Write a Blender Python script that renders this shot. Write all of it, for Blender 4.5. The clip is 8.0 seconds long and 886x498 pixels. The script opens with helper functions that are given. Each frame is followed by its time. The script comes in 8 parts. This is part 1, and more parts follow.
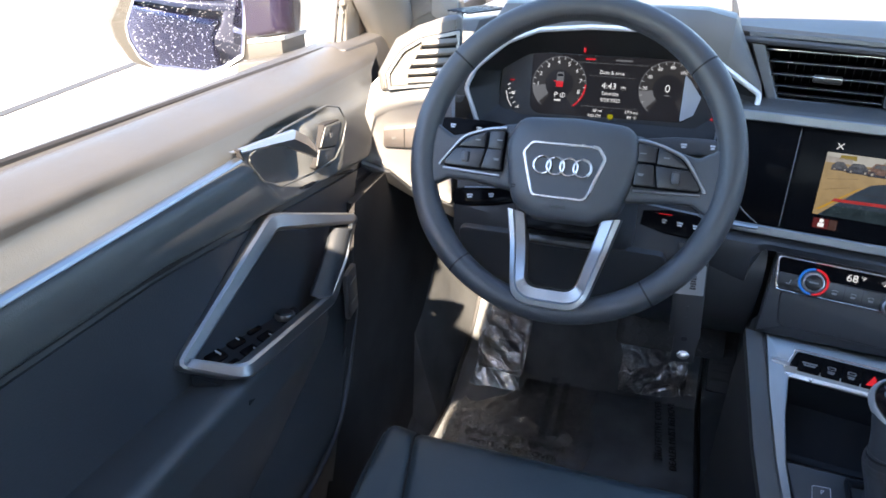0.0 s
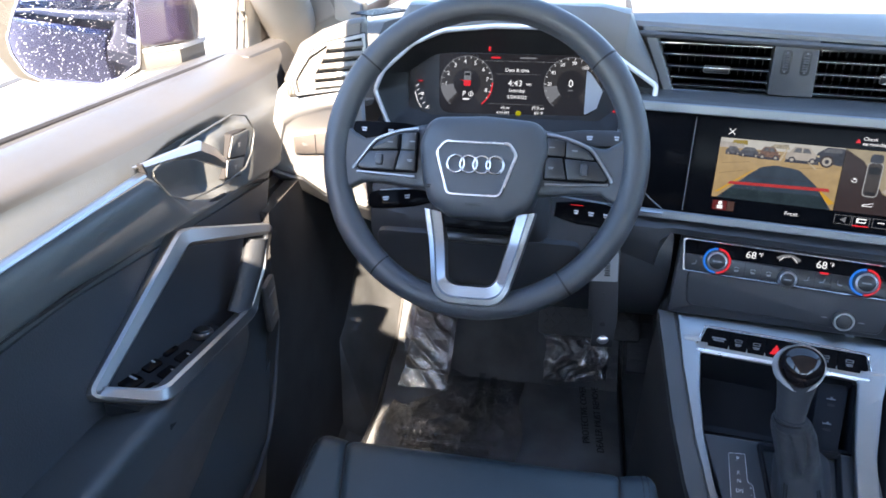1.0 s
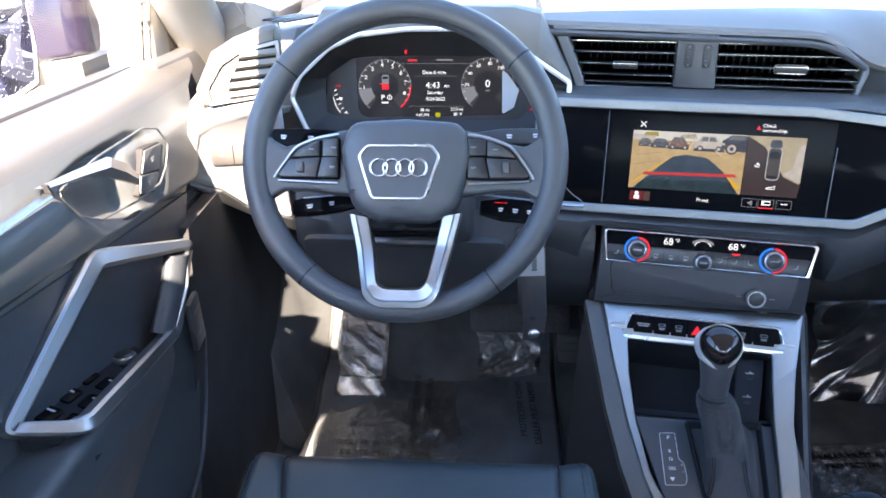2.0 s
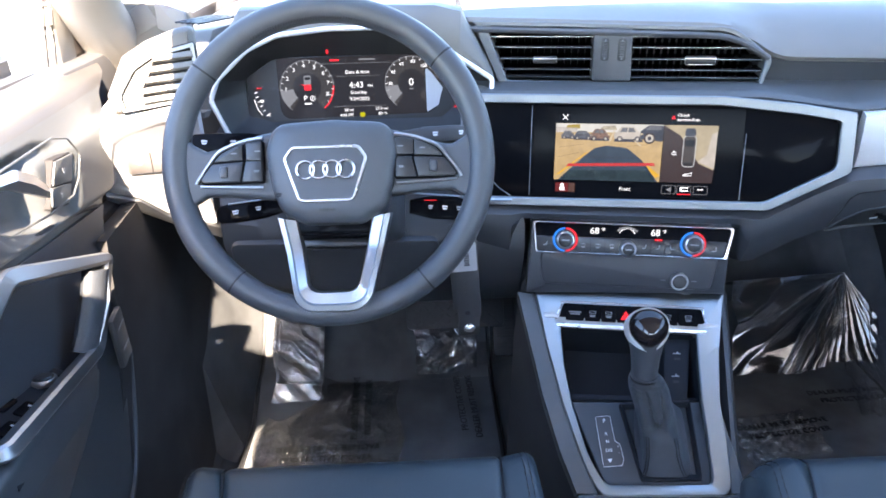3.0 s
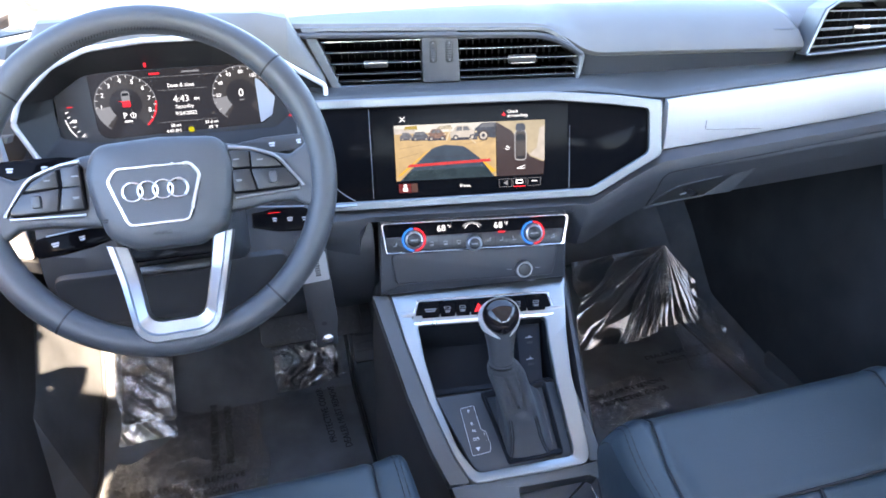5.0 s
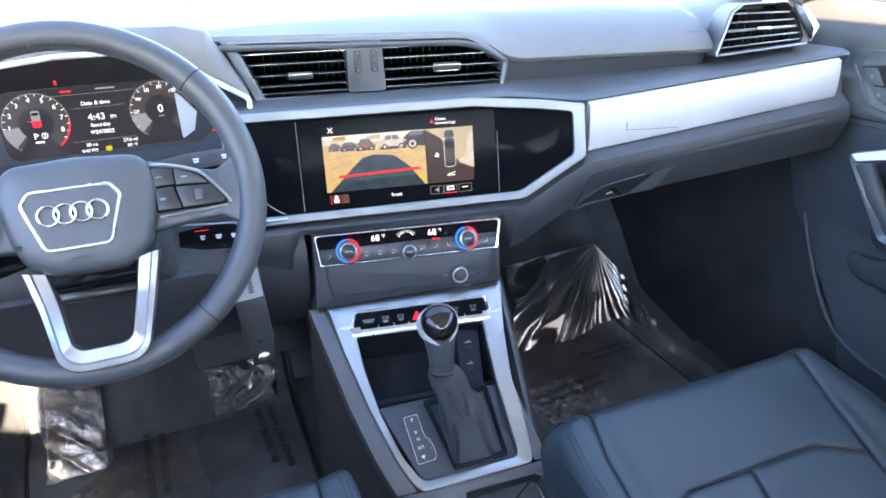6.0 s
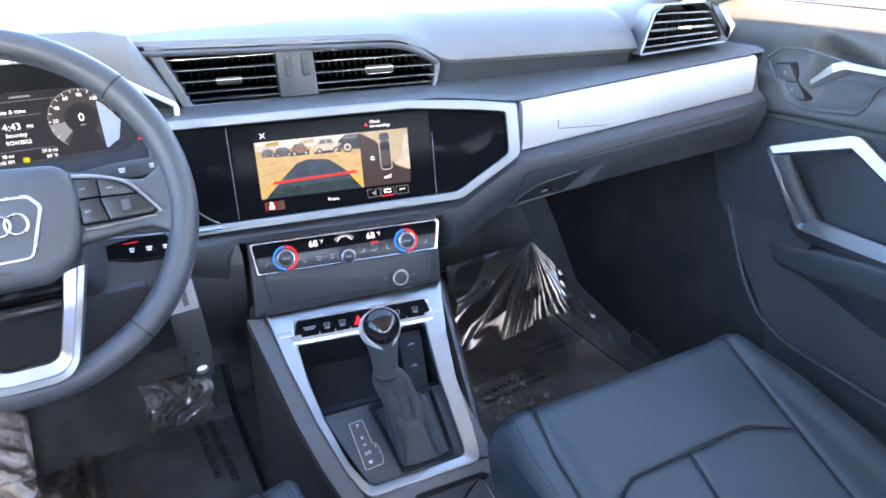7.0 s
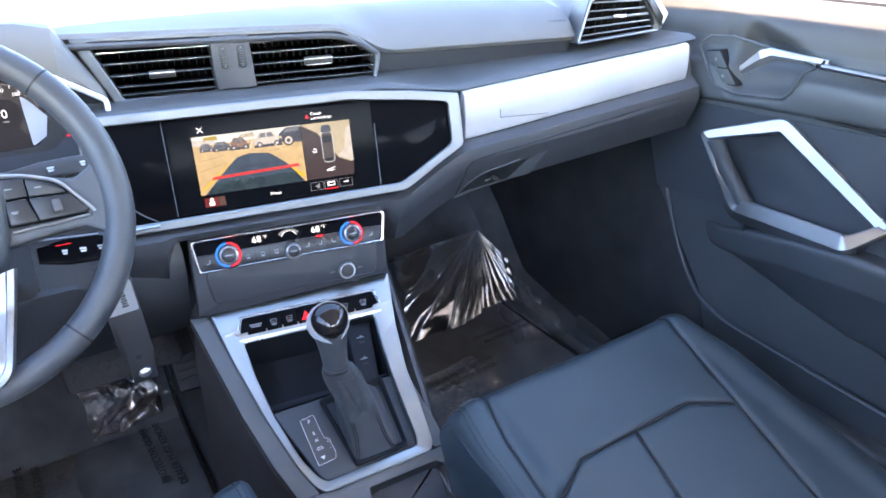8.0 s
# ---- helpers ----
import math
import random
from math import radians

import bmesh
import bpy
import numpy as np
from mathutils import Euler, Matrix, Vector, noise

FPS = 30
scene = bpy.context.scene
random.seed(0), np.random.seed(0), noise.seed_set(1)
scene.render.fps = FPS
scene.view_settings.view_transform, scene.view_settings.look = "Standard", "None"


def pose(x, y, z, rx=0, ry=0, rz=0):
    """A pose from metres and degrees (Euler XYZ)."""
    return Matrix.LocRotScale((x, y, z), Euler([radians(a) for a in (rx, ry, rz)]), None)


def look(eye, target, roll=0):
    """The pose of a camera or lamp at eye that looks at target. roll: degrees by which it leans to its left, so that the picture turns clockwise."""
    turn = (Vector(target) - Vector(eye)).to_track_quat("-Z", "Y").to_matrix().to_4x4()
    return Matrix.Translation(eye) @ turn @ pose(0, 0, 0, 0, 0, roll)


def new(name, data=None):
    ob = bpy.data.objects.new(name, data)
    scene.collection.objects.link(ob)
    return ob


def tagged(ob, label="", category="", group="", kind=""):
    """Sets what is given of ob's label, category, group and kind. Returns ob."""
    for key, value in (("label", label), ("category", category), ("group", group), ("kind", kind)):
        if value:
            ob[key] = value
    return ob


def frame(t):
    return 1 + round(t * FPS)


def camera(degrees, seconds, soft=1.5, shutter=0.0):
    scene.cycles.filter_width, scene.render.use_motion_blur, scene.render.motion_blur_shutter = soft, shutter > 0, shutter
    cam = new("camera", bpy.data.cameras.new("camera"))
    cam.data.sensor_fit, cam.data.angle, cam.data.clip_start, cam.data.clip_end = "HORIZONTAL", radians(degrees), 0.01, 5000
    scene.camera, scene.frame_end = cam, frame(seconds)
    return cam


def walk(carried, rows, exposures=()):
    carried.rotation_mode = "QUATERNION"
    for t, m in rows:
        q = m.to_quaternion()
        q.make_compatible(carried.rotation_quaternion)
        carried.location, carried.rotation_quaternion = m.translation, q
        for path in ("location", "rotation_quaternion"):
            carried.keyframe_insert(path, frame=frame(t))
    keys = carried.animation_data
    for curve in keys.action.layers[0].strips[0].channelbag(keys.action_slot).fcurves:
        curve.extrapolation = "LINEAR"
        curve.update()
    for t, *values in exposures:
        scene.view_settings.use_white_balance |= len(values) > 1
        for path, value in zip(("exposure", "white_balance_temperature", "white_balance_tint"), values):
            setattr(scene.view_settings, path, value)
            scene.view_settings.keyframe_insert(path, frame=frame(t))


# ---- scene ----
cam = camera(66.1, 8.0, soft=1.7)
EYE = (-0.305, 0.0, 1.36)
ROWS = [
    (0.0, 63.431, 0.141, 18.656),
    (0.5, 63.775, 0.566, 14.735),
    (1.0, 63.526, 0.583, 10.896),
    (1.5, 63.745, 0.863, 7.212),
    (3.0, 63.409, 1.155, -2.497),
    (3.5, 63.325, 1.183, -6.148),
    (4.0, 63.414, 0.924, -9.705),
    (4.5, 63.370, 0.701, -13.094),
    (6.0, 64.161, 0.986, -22.525),
    (6.5, 64.350, 0.859, -25.568),
    (7.0, 64.247, 0.765, -28.075),
    (7.5, 63.772, 0.732, -30.374),
    (8.0, 63.413, 0.437, -32.922),
]
walk(cam, [(t, pose(*EYE, rx, ry, rz)) for t, rx, ry, rz in ROWS], [(0.0, 3.22, 6900, 12), (1.5, 3.75, 6750, 13), (3.5, 4.29, 6900, 15), (5.5, 4.53, 7150, 16), (8.0, 4.62, 7200, 17)])

# ---- light ----
SUN_TO = Vector((0.038, -0.76, 0.62)).normalized()
world = bpy.data.worlds.new("sky")
scene.world = world
world.use_nodes = True
wn = world.node_tree
wn.nodes.clear()
sky = wn.nodes.new("ShaderNodeTexSky")
sky.sky_type = "NISHITA"
sky.sun_disc = False
sky.ozone_density = 3.5
sky.dust_density = 0.4
sky.sun_elevation = math.asin(SUN_TO.z)
sky.sun_rotation = math.atan2(SUN_TO.x, SUN_TO.y)
bg = wn.nodes.new("ShaderNodeBackground")
bg.inputs["Strength"].default_value = 0.12
wo = wn.nodes.new("ShaderNodeOutputWorld")
wn.links.new(sky.outputs[0], bg.inputs["Color"])
wn.links.new(bg.outputs[0], wo.inputs["Surface"])
sun_data = bpy.data.lights.new("sun", "SUN")
sun_data.energy, sun_data.angle, sun_data.color = 4.8, radians(0.53), (1.0, 0.83, 0.65)
sun = new("sun", sun_data)
sun.matrix_world = look(SUN_TO * 20, (0, 0, 0))


# ---- materials ----
def mat(name, color, rough=0.5, metal=0.0, grain=0.0, scale=900.0, vary=0.12, spec=0.5, sheen=0.0, coat=0.0, streak=None, wrinkle=0.0):
    """A procedural surface: base colour with blotches, roughness wear and a fine grain in relief."""
    m = bpy.data.materials.new(name)
    m.use_nodes = True
    t = m.node_tree
    b = t.nodes["Principled BSDF"]
    co = t.nodes.new("ShaderNodeTexCoord")
    blot = t.nodes.new("ShaderNodeTexNoise")
    blot.inputs["Scale"].default_value, blot.inputs["Detail"].default_value = 9.0, 6.0
    t.links.new(co.outputs["Object"], blot.inputs["Vector"])
    fine = t.nodes.new("ShaderNodeTexNoise")
    fine.inputs["Scale"].default_value, fine.inputs["Detail"].default_value = scale, 2.0
    if streak:
        mp = t.nodes.new("ShaderNodeMapping")
        mp.inputs["Scale"].default_value = streak
        t.links.new(co.outputs["Object"], mp.inputs["Vector"])
        t.links.new(mp.outputs[0], fine.inputs["Vector"])
    else:
        t.links.new(co.outputs["Object"], fine.inputs["Vector"])
    ramp = t.nodes.new("ShaderNodeMapRange")
    ramp.inputs["From Min"].default_value, ramp.inputs["From Max"].default_value = 0.3, 0.7
    ramp.inputs["To Min"].default_value, ramp.inputs["To Max"].default_value = 1 - vary, 1 + vary
    t.links.new(blot.outputs["Fac"], ramp.inputs["Value"])
    mul = t.nodes.new("ShaderNodeVectorMath")
    mul.operation = "SCALE"
    mul.inputs[0].default_value = color[:3]
    t.links.new(ramp.outputs[0], mul.inputs["Scale"])
    t.links.new(mul.outputs[0], b.inputs["Base Color"])
    rr = t.nodes.new("ShaderNodeMapRange")
    rr.inputs["From Min"].default_value, rr.inputs["From Max"].default_value = 0.3, 0.7
    rr.inputs["To Min"].default_value, rr.inputs["To Max"].default_value = max(0.02, rough - 0.06), rough + 0.06
    t.links.new(blot.outputs["Fac"], rr.inputs["Value"])
    t.links.new(rr.outputs[0], b.inputs["Roughness"])
    b.inputs["Metallic"].default_value = metal
    if rough < 0.12:
        rr.inputs["To Min"].default_value = rr.inputs["To Max"].default_value = rough
    b.inputs["Specular IOR Level"].default_value = spec
    b.inputs["Sheen Weight"].default_value = sheen
    b.inputs["Coat Weight"].default_value = coat
    if grain:
        bump = t.nodes.new("ShaderNodeBump")
        bump.inputs["Strength"].default_value, bump.inputs["Distance"].default_value = grain, 0.0006
        t.links.new(fine.outputs["Fac"], bump.inputs["Height"])
        if wrinkle:
            wr = t.nodes.new("ShaderNodeTexNoise")
            wr.inputs["Scale"].default_value, wr.inputs["Detail"].default_value, wr.inputs["Distortion"].default_value = 26.0, 3.0, 0.8
            t.links.new(co.outputs["Object"], wr.inputs["Vector"])
            b2 = t.nodes.new("ShaderNodeBump")
            b2.inputs["Strength"].default_value, b2.inputs["Distance"].default_value = wrinkle, 0.004
            t.links.new(wr.outputs["Fac"], b2.inputs["Height"])
            t.links.new(b2.outputs[0], bump.inputs["Normal"])
        t.links.new(bump.outputs[0], b.inputs["Normal"])
    return m


def glow(name, color, strength):
    m = bpy.data.materials.new(name)
    m.use_nodes = True
    b = m.node_tree.nodes["Principled BSDF"]
    b.inputs["Base Color"].default_value = (0.01, 0.01, 0.01, 1)
    b.inputs["Roughness"].default_value = 0.12
    b.inputs["Specular IOR Level"].default_value = 0.03
    b.inputs["Emission Color"].default_value = (*color, 1)
    b.inputs["Emission Strength"].default_value = strength
    return m


def clear(name, gloss, rough, tint=(1, 1, 1), bump=0.0, scale=60.0, haze=0.0):
    """Clear film or pane: mostly see-through with a glossy skin."""
    m = bpy.data.materials.new(name)
    m.use_nodes = True
    t = m.node_tree
    t.nodes.clear()
    out = t.nodes.new("ShaderNodeOutputMaterial")
    mix = t.nodes.new("ShaderNodeMixShader")
    tr = t.nodes.new("ShaderNodeBsdfTransparent")
    tr.inputs["Color"].default_value = (*tint, 1)
    gl = t.nodes.new("ShaderNodeBsdfGlossy")
    gl.inputs["Roughness"].default_value = rough
    fr = t.nodes.new("ShaderNodeLayerWeight")
    fr.inputs["Blend"].default_value = 0.5
    pw = t.nodes.new("ShaderNodeMath")
    pw.operation = "POWER"
    pw.inputs[1].default_value = 4.0
    t.links.new(fr.outputs["Facing"], pw.inputs[0])
    ad = t.nodes.new("ShaderNodeMath")
    ad.operation = "MULTIPLY_ADD"
    ad.inputs[1].default_value, ad.inputs[2].default_value = 0.8, gloss
    t.links.new(pw.outputs[0], ad.inputs[0])
    t.links.new(ad.outputs[0], mix.inputs["Fac"])
    if haze:
        df = t.nodes.new("ShaderNodeBsdfDiffuse")
        df.inputs["Color"].default_value = (0.75, 0.76, 0.78, 1)
        hz = t.nodes.new("ShaderNodeMixShader")
        hz.inputs["Fac"].default_value = haze
        t.links.new(tr.outputs[0], hz.inputs[1])
        t.links.new(df.outputs[0], hz.inputs[2])
        tr = hz
    t.links.new(tr.outputs[0], mix.inputs[1])
    t.links.new(gl.outputs[0], mix.inputs[2])
    t.links.new(mix.outputs[0], out.inputs["Surface"])
    if bump:
        co = t.nodes.new("ShaderNodeTexCoord")
        nz = t.nodes.new("ShaderNodeTexNoise")
        nz.inputs["Scale"].default_value, nz.inputs["Detail"].default_value, nz.inputs["Distortion"].default_value = scale, 3.0, 1.5
        bp = t.nodes.new("ShaderNodeBump")
        bp.inputs["Strength"].default_value, bp.inputs["Distance"].default_value = bump, 0.004
        t.links.new(co.outputs["Object"], nz.inputs["Vector"])
        t.links.new(nz.outputs["Fac"], bp.inputs["Height"])
        t.links.new(bp.outputs[0], gl.inputs["Normal"])
    return m


PLASTIC = mat("dark_plastic", (0.050, 0.051, 0.055), 0.42, grain=0.35, scale=1100)
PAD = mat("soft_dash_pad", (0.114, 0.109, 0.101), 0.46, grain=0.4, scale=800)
PANEL = mat("door_panel", (0.066, 0.072, 0.076), 0.45, grain=0.35, scale=900)
INSERT = mat("door_insert", (0.028, 0.033, 0.041), 0.5, grain=0.45, scale=600)
LEATHER = mat("black_leather", (0.023, 0.037, 0.046), 0.42, grain=0.6, scale=700, wrinkle=0.12)
RIM = mat("wheel_leather", (0.050, 0.054, 0.061), 0.40, grain=0.55, scale=950)
BOOT = mat("boot_leather", (0.062, 0.067, 0.074), 0.42, grain=0.8, scale=600, wrinkle=0.25)
SILVER = mat("satin_silver", (0.345, 0.362, 0.378), 0.38, metal=1.0, grain=0.05, scale=300, vary=0.03)
DECOR = mat("brushed_decor", (0.565, 0.575, 0.595), 0.40, metal=0.5, grain=0.12, scale=500, vary=0.03, streak=(0.08, 1, 1))
CHROME = mat("chrome", (0.85, 0.86, 0.88), 0.10, metal=1.0, vary=0.02)
BLACK = mat("gloss_black", (0.005, 0.005, 0.006), 0.09, spec=0.025, vary=0.05)
KNOBCAP = mat("knob_lacquer", (0.010, 0.008, 0.009), 0.06, spec=0.5, vary=0.05)
RIMSATIN = mat("vent_rim_satin", (0.125, 0.135, 0.145), 0.38, metal=0.4, vary=0.04)
LINE_METAL = mat("bright_line", (0.82, 0.82, 0.82), 0.42, metal=0.6, vary=0.02)
LEVER = mat("lever_metal", (0.44, 0.435, 0.43), 0.36, metal=0.92, vary=0.03)
POLISHED = mat("polished_metal", (0.72, 0.71, 0.70), 0.26, metal=1.0, vary=0.03)
KICK = mat("kick_carpet", (0.036, 0.036, 0.038), 0.95, grain=1.0, scale=1400, vary=0.3, spec=0.1)
TOPPAD = mat("door_top_pad", (0.058, 0.056, 0.054), 0.44, grain=0.4, scale=800)
SATIN = mat("satin_black", (0.019, 0.020, 0.022), 0.32, grain=0.15)
CARPET = mat("carpet", (0.086, 0.092, 0.098), 0.95, grain=1.0, scale=1400, vary=0.3, spec=0.1)
MAT_ = mat("mat_pile", (0.120, 0.130, 0.140), 0.9, grain=1.0, scale=1100, vary=0.3, spec=0.15)
RUBBER = mat("rubber", (0.022, 0.022, 0.024), 0.6, grain=0.3)
STEEL = mat("strap_plastic", (0.024, 0.025, 0.028), 0.35)
PILLAR = mat("pillar_trim", (0.22, 0.212, 0.198), 0.65, grain=0.5, scale=1200)
LINING = mat("roof_lining", (0.72, 0.73, 0.74), 0.9, grain=0.6, scale=900)
BLUE = mat("navy_paint", (0.008, 0.010, 0.036), 0.16, coat=1.0, vary=0.06)
COVERBLUE = mat("mirror_cover_paint", (0.009, 0.005, 0.020), 0.16, vary=0.06)
CONCRETE = mat("concrete", (0.50, 0.48, 0.45), 0.85, grain=0.8, scale=60, vary=0.15)
PAINT = mat("road_paint", (0.035, 0.034, 0.033), 0.7, grain=0.5, scale=90)
STITCH = mat("stitching", (0.016, 0.016, 0.018), 0.7)
SEAM = mat("seam_shadow_gap", (0.010, 0.010, 0.012), 0.8)
TAGTOP = mat("tag_paper", (0.28, 0.285, 0.29), 0.45, vary=0.1)
PRINT = mat("black_print", (0.006, 0.006, 0.006), 0.6)
WHITEPRINT = mat("white_print", (0.62, 0.63, 0.65), 0.5, vary=0.02)
GREYPRINT = mat("grey_print", (0.17, 0.18, 0.19), 0.5, vary=0.02)
GLASS = clear("window_glass", 0.03, 0.0, (0.94, 0.96, 0.95))
# darker olive copy of the pillar trim for its shaded foot
SHADETRIM = mat("shaded_pillar_trim", (0.11, 0.108, 0.095), 0.6, grain=0.5, scale=1200)
FILM = clear("clear_film", 0.16, 0.14, (0.96, 0.96, 0.95), bump=0.8, scale=34.0, haze=0.035)
FOOTFILM = clear("embossed_film", 0.34, 0.17, (0.92, 0.92, 0.92), bump=0.7, scale=60.0, haze=0.13)
SOFTFILM = clear("smooth_film", 0.58, 0.20, (0.92, 0.93, 0.95), bump=0.15, scale=20.0, haze=0.20)
CRINKLE = clear("crinkled_film", 0.55, 0.16, (0.96, 0.95, 0.93), bump=1.0, scale=80.0, haze=0.13)
SHEET = clear("glossy_sheet", 0.68, 0.18, (0.87, 0.90, 0.96), bump=0.4, scale=26.0, haze=0.14)
TRAYMAT = mat("tray_rubber", (0.014, 0.016, 0.020), 0.7, grain=0.3, spec=0.10)
DECK = mat("console_deck", (0.029, 0.036, 0.044), 0.48, grain=0.35, scale=1000)
CONFRAME = mat("console_frame_satin", (0.295, 0.325, 0.335), 0.40, metal=1.0, grain=0.05, scale=300, vary=0.03)
FRAMESATIN = mat("screen_frame_satin", (0.22, 0.232, 0.245), 0.42, metal=1.0, grain=0.05, scale=300, vary=0.03)
# door plastic made darker to carry the shade low on the door
DOORLOW = mat("shaded_door_plastic", (0.036, 0.042, 0.048), 0.5, grain=0.35, scale=900)
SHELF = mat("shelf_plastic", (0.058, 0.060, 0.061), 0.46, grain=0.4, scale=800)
MIRRORCASE = mat("mirror_case_plastic", (0.068, 0.064, 0.057), 0.55, grain=0.4, scale=900)
CONSIDE = mat("console_side", (0.040, 0.041, 0.044), 0.5, grain=0.35, scale=1000)
BROWNSHADE = mat("brown_corner_shade", (0.16, 0.135, 0.12), 0.7, grain=0.4, scale=1200)
FUNNEL = mat("binnacle_plastic", (0.017, 0.017, 0.018), 0.45, grain=0.25, spec=0.3)
SWITCH = mat("switch_plastic", (0.16, 0.15, 0.15), 0.45, grain=0.2)
# dash plastic made darker to match the shade on the dashboard's lower parts
LOWER = mat("shaded_lower_dash_plastic", (0.036, 0.039, 0.045), 0.44, grain=0.35, scale=1100)
# pale copy of the black slats, coloured for the sun on the driver's vent
SUNLIT_SLAT = mat("sunlit_vent_slat", (0.15, 0.145, 0.135), 0.45, grain=0.2)
REDPRINT = glow("red_lamp", (1.0, 0.03, 0.05), 0.07)
LIT = glow("white_lamp", (0.92, 0.95, 1.0), 0.105)
SCREEN = glow("screen_dark", (0.42, 0.38, 0.46), 0.0035)
DIM = glow("grey_lamp", (0.8, 0.85, 0.95), 0.020)
RINGBLUE = glow("blue_ring", (0.02, 0.22, 0.9), 0.08)
RINGRED = glow("red_ring", (0.9, 0.03, 0.05), 0.075)

m_ = bpy.data.materials.new("dusty_mirror")
m_.use_nodes = True
nt_ = m_.node_tree
pb_ = nt_.nodes["Principled BSDF"]
pb_.inputs["Metallic"].default_value = 1.0
co_ = nt_.nodes.new("ShaderNodeTexCoord")
vo_ = nt_.nodes.new("ShaderNodeTexVoronoi")
vo_.inputs["Scale"].default_value = 250.0
nz_ = nt_.nodes.new("ShaderNodeTexNoise")
nz_.inputs["Scale"].default_value = 60.0
nt_.links.new(co_.outputs["Object"], vo_.inputs["Vector"])
nt_.links.new(co_.outputs["Object"], nz_.inputs["Vector"])
sub_ = nt_.nodes.new("ShaderNodeMath")
sub_.operation = "MULTIPLY"
lt_ = nt_.nodes.new("ShaderNodeMath")
lt_.operation = "LESS_THAN"
lt_.inputs[1].default_value = 0.18
nt_.links.new(vo_.outputs["Distance"], lt_.inputs[0])
gt_ = nt_.nodes.new("ShaderNodeMath")
gt_.operation = "GREATER_THAN"
gt_.inputs[1].default_value = 0.36
nt_.links.new(nz_.outputs["Fac"], gt_.inputs[0])
nt_.links.new(lt_.outputs[0], sub_.inputs[0])
nt_.links.new(gt_.outputs[0], sub_.inputs[1])
mr_ = nt_.nodes.new("ShaderNodeMapRange")
mr_.inputs["To Min"].default_value, mr_.inputs["To Max"].default_value = 1.0, 0.0
nt_.links.new(sub_.outputs[0], mr_.inputs["Value"])
nt_.links.new(mr_.outputs[0], pb_.inputs["Metallic"])
rg_ = nt_.nodes.new("ShaderNodeMapRange")
rg_.inputs["To Min"].default_value, rg_.inputs["To Max"].default_value = 0.02, 0.7
nt_.links.new(sub_.outputs[0], rg_.inputs["Value"])
nt_.links.new(rg_.outputs[0], pb_.inputs["Roughness"])
ramp_ = nt_.nodes.new("ShaderNodeValToRGB")
# blue tint stands in for the navy car body reflected in the glass
ramp_.color_ramp.elements[0].color = (0.40, 0.45, 0.70, 1)
ramp_.color_ramp.elements[1].color = (0.60, 0.61, 0.64, 1)
nt_.links.new(sub_.outputs[0], ramp_.inputs["Fac"])
nt_.links.new(ramp_.outputs["Color"], pb_.inputs["Base Color"])
MIRROR = m_


# ---- mesh helpers ----
ORIGIN = {}


def thing(name, base, label, category, group="", kind=""):
    ob = new(name)
    ob.empty_display_size = 0.05
    ob.location = base
    ORIGIN[ob] = Vector(base)
    return tagged(ob, label, category, group, kind)


def finish(bm, material, smooth=35.0, origin=None):
    bmesh.ops.recalc_face_normals(bm, faces=bm.faces)
    if origin:
        bmesh.ops.translate(bm, verts=bm.verts, vec=-origin)
    me = bpy.data.meshes.new("mesh")
    bm.to_mesh(me)
    bm.free()
    me.materials.append(material)
    if smooth:
        me.shade_smooth()
        me.set_sharp_from_angle(angle=radians(smooth))
    return me


def part(name, bm, material, parent, label="", smooth=35.0):
    """One mesh under a thing or under a part; bm is in world metres."""
    root = parent
    while root.parent:
        root = root.parent
    ob = new(name, finish(bm, material, smooth, ORIGIN[root]))
    ob.parent = parent
    if label:
        ob["label"] = label
    return ob


def setting(name, bm, material, label, category, smooth=35.0):
    ob = new(name, finish(bm, material, smooth))
    return tagged(ob, label, category, kind="structure")


def panel_frame(o, yaw=0.0, lean=0.0):
    """A panel that faces the driver: local x runs right, y up the panel, z out of it."""
    a, l = radians(yaw), radians(lean)
    n = Vector((-math.sin(a) * math.cos(l), -math.cos(a) * math.cos(l), math.sin(l)))
    u = Vector((math.cos(a), -math.sin(a), 0))
    v = n.cross(u)
    m = Matrix((u, v, n)).transposed().to_4x4()
    m.translation = o
    return m


def rounded(pts, r, n=5):
    """A polygon with its corners rounded off; r: one radius or one for each corner."""
    out, k = [], len(pts)
    for i in range(k):
        p, a, b = (Vector(pts[j % k]).to_2d() for j in (i, i - 1, i + 1))
        rad = r[i] if isinstance(r, (list, tuple)) else r
        da, db = (a - p), (b - p)
        la, lb = da.length, db.length
        da.normalize(), db.normalize()
        ang = max(0.05, math.acos(max(-1, min(1, da.dot(db)))))
        d = min(rad / math.tan(ang / 2), la * 0.48, lb * 0.48)
        if rad <= 0 or ang > 3.1:
            out += [p.copy() for _ in range(n + 1)]
            continue
        s, e = p + da * d, p + db * d
        for j in range(n + 1):
            f = j / n
            out.append(s * (1 - f) ** 2 + p * 2 * f * (1 - f) + e * f ** 2)
    return out


def rect(w, h, cx=0.0, cy=0.0):
    return [(cx - w / 2, cy - h / 2), (cx + w / 2, cy - h / 2), (cx + w / 2, cy + h / 2), (cx - w / 2, cy + h / 2)]


def disc(r, cx=0.0, cy=0.0, n=32, a0=0.0, a1=360.0):
    full = abs(a1 - a0) >= 360
    return [(cx + r * math.cos(radians(a0 + (a1 - a0) * i / (n if full else n - 1))), cy + r * math.sin(radians(a0 + (a1 - a0) * i / (n if full else n - 1)))) for i in range(n)]


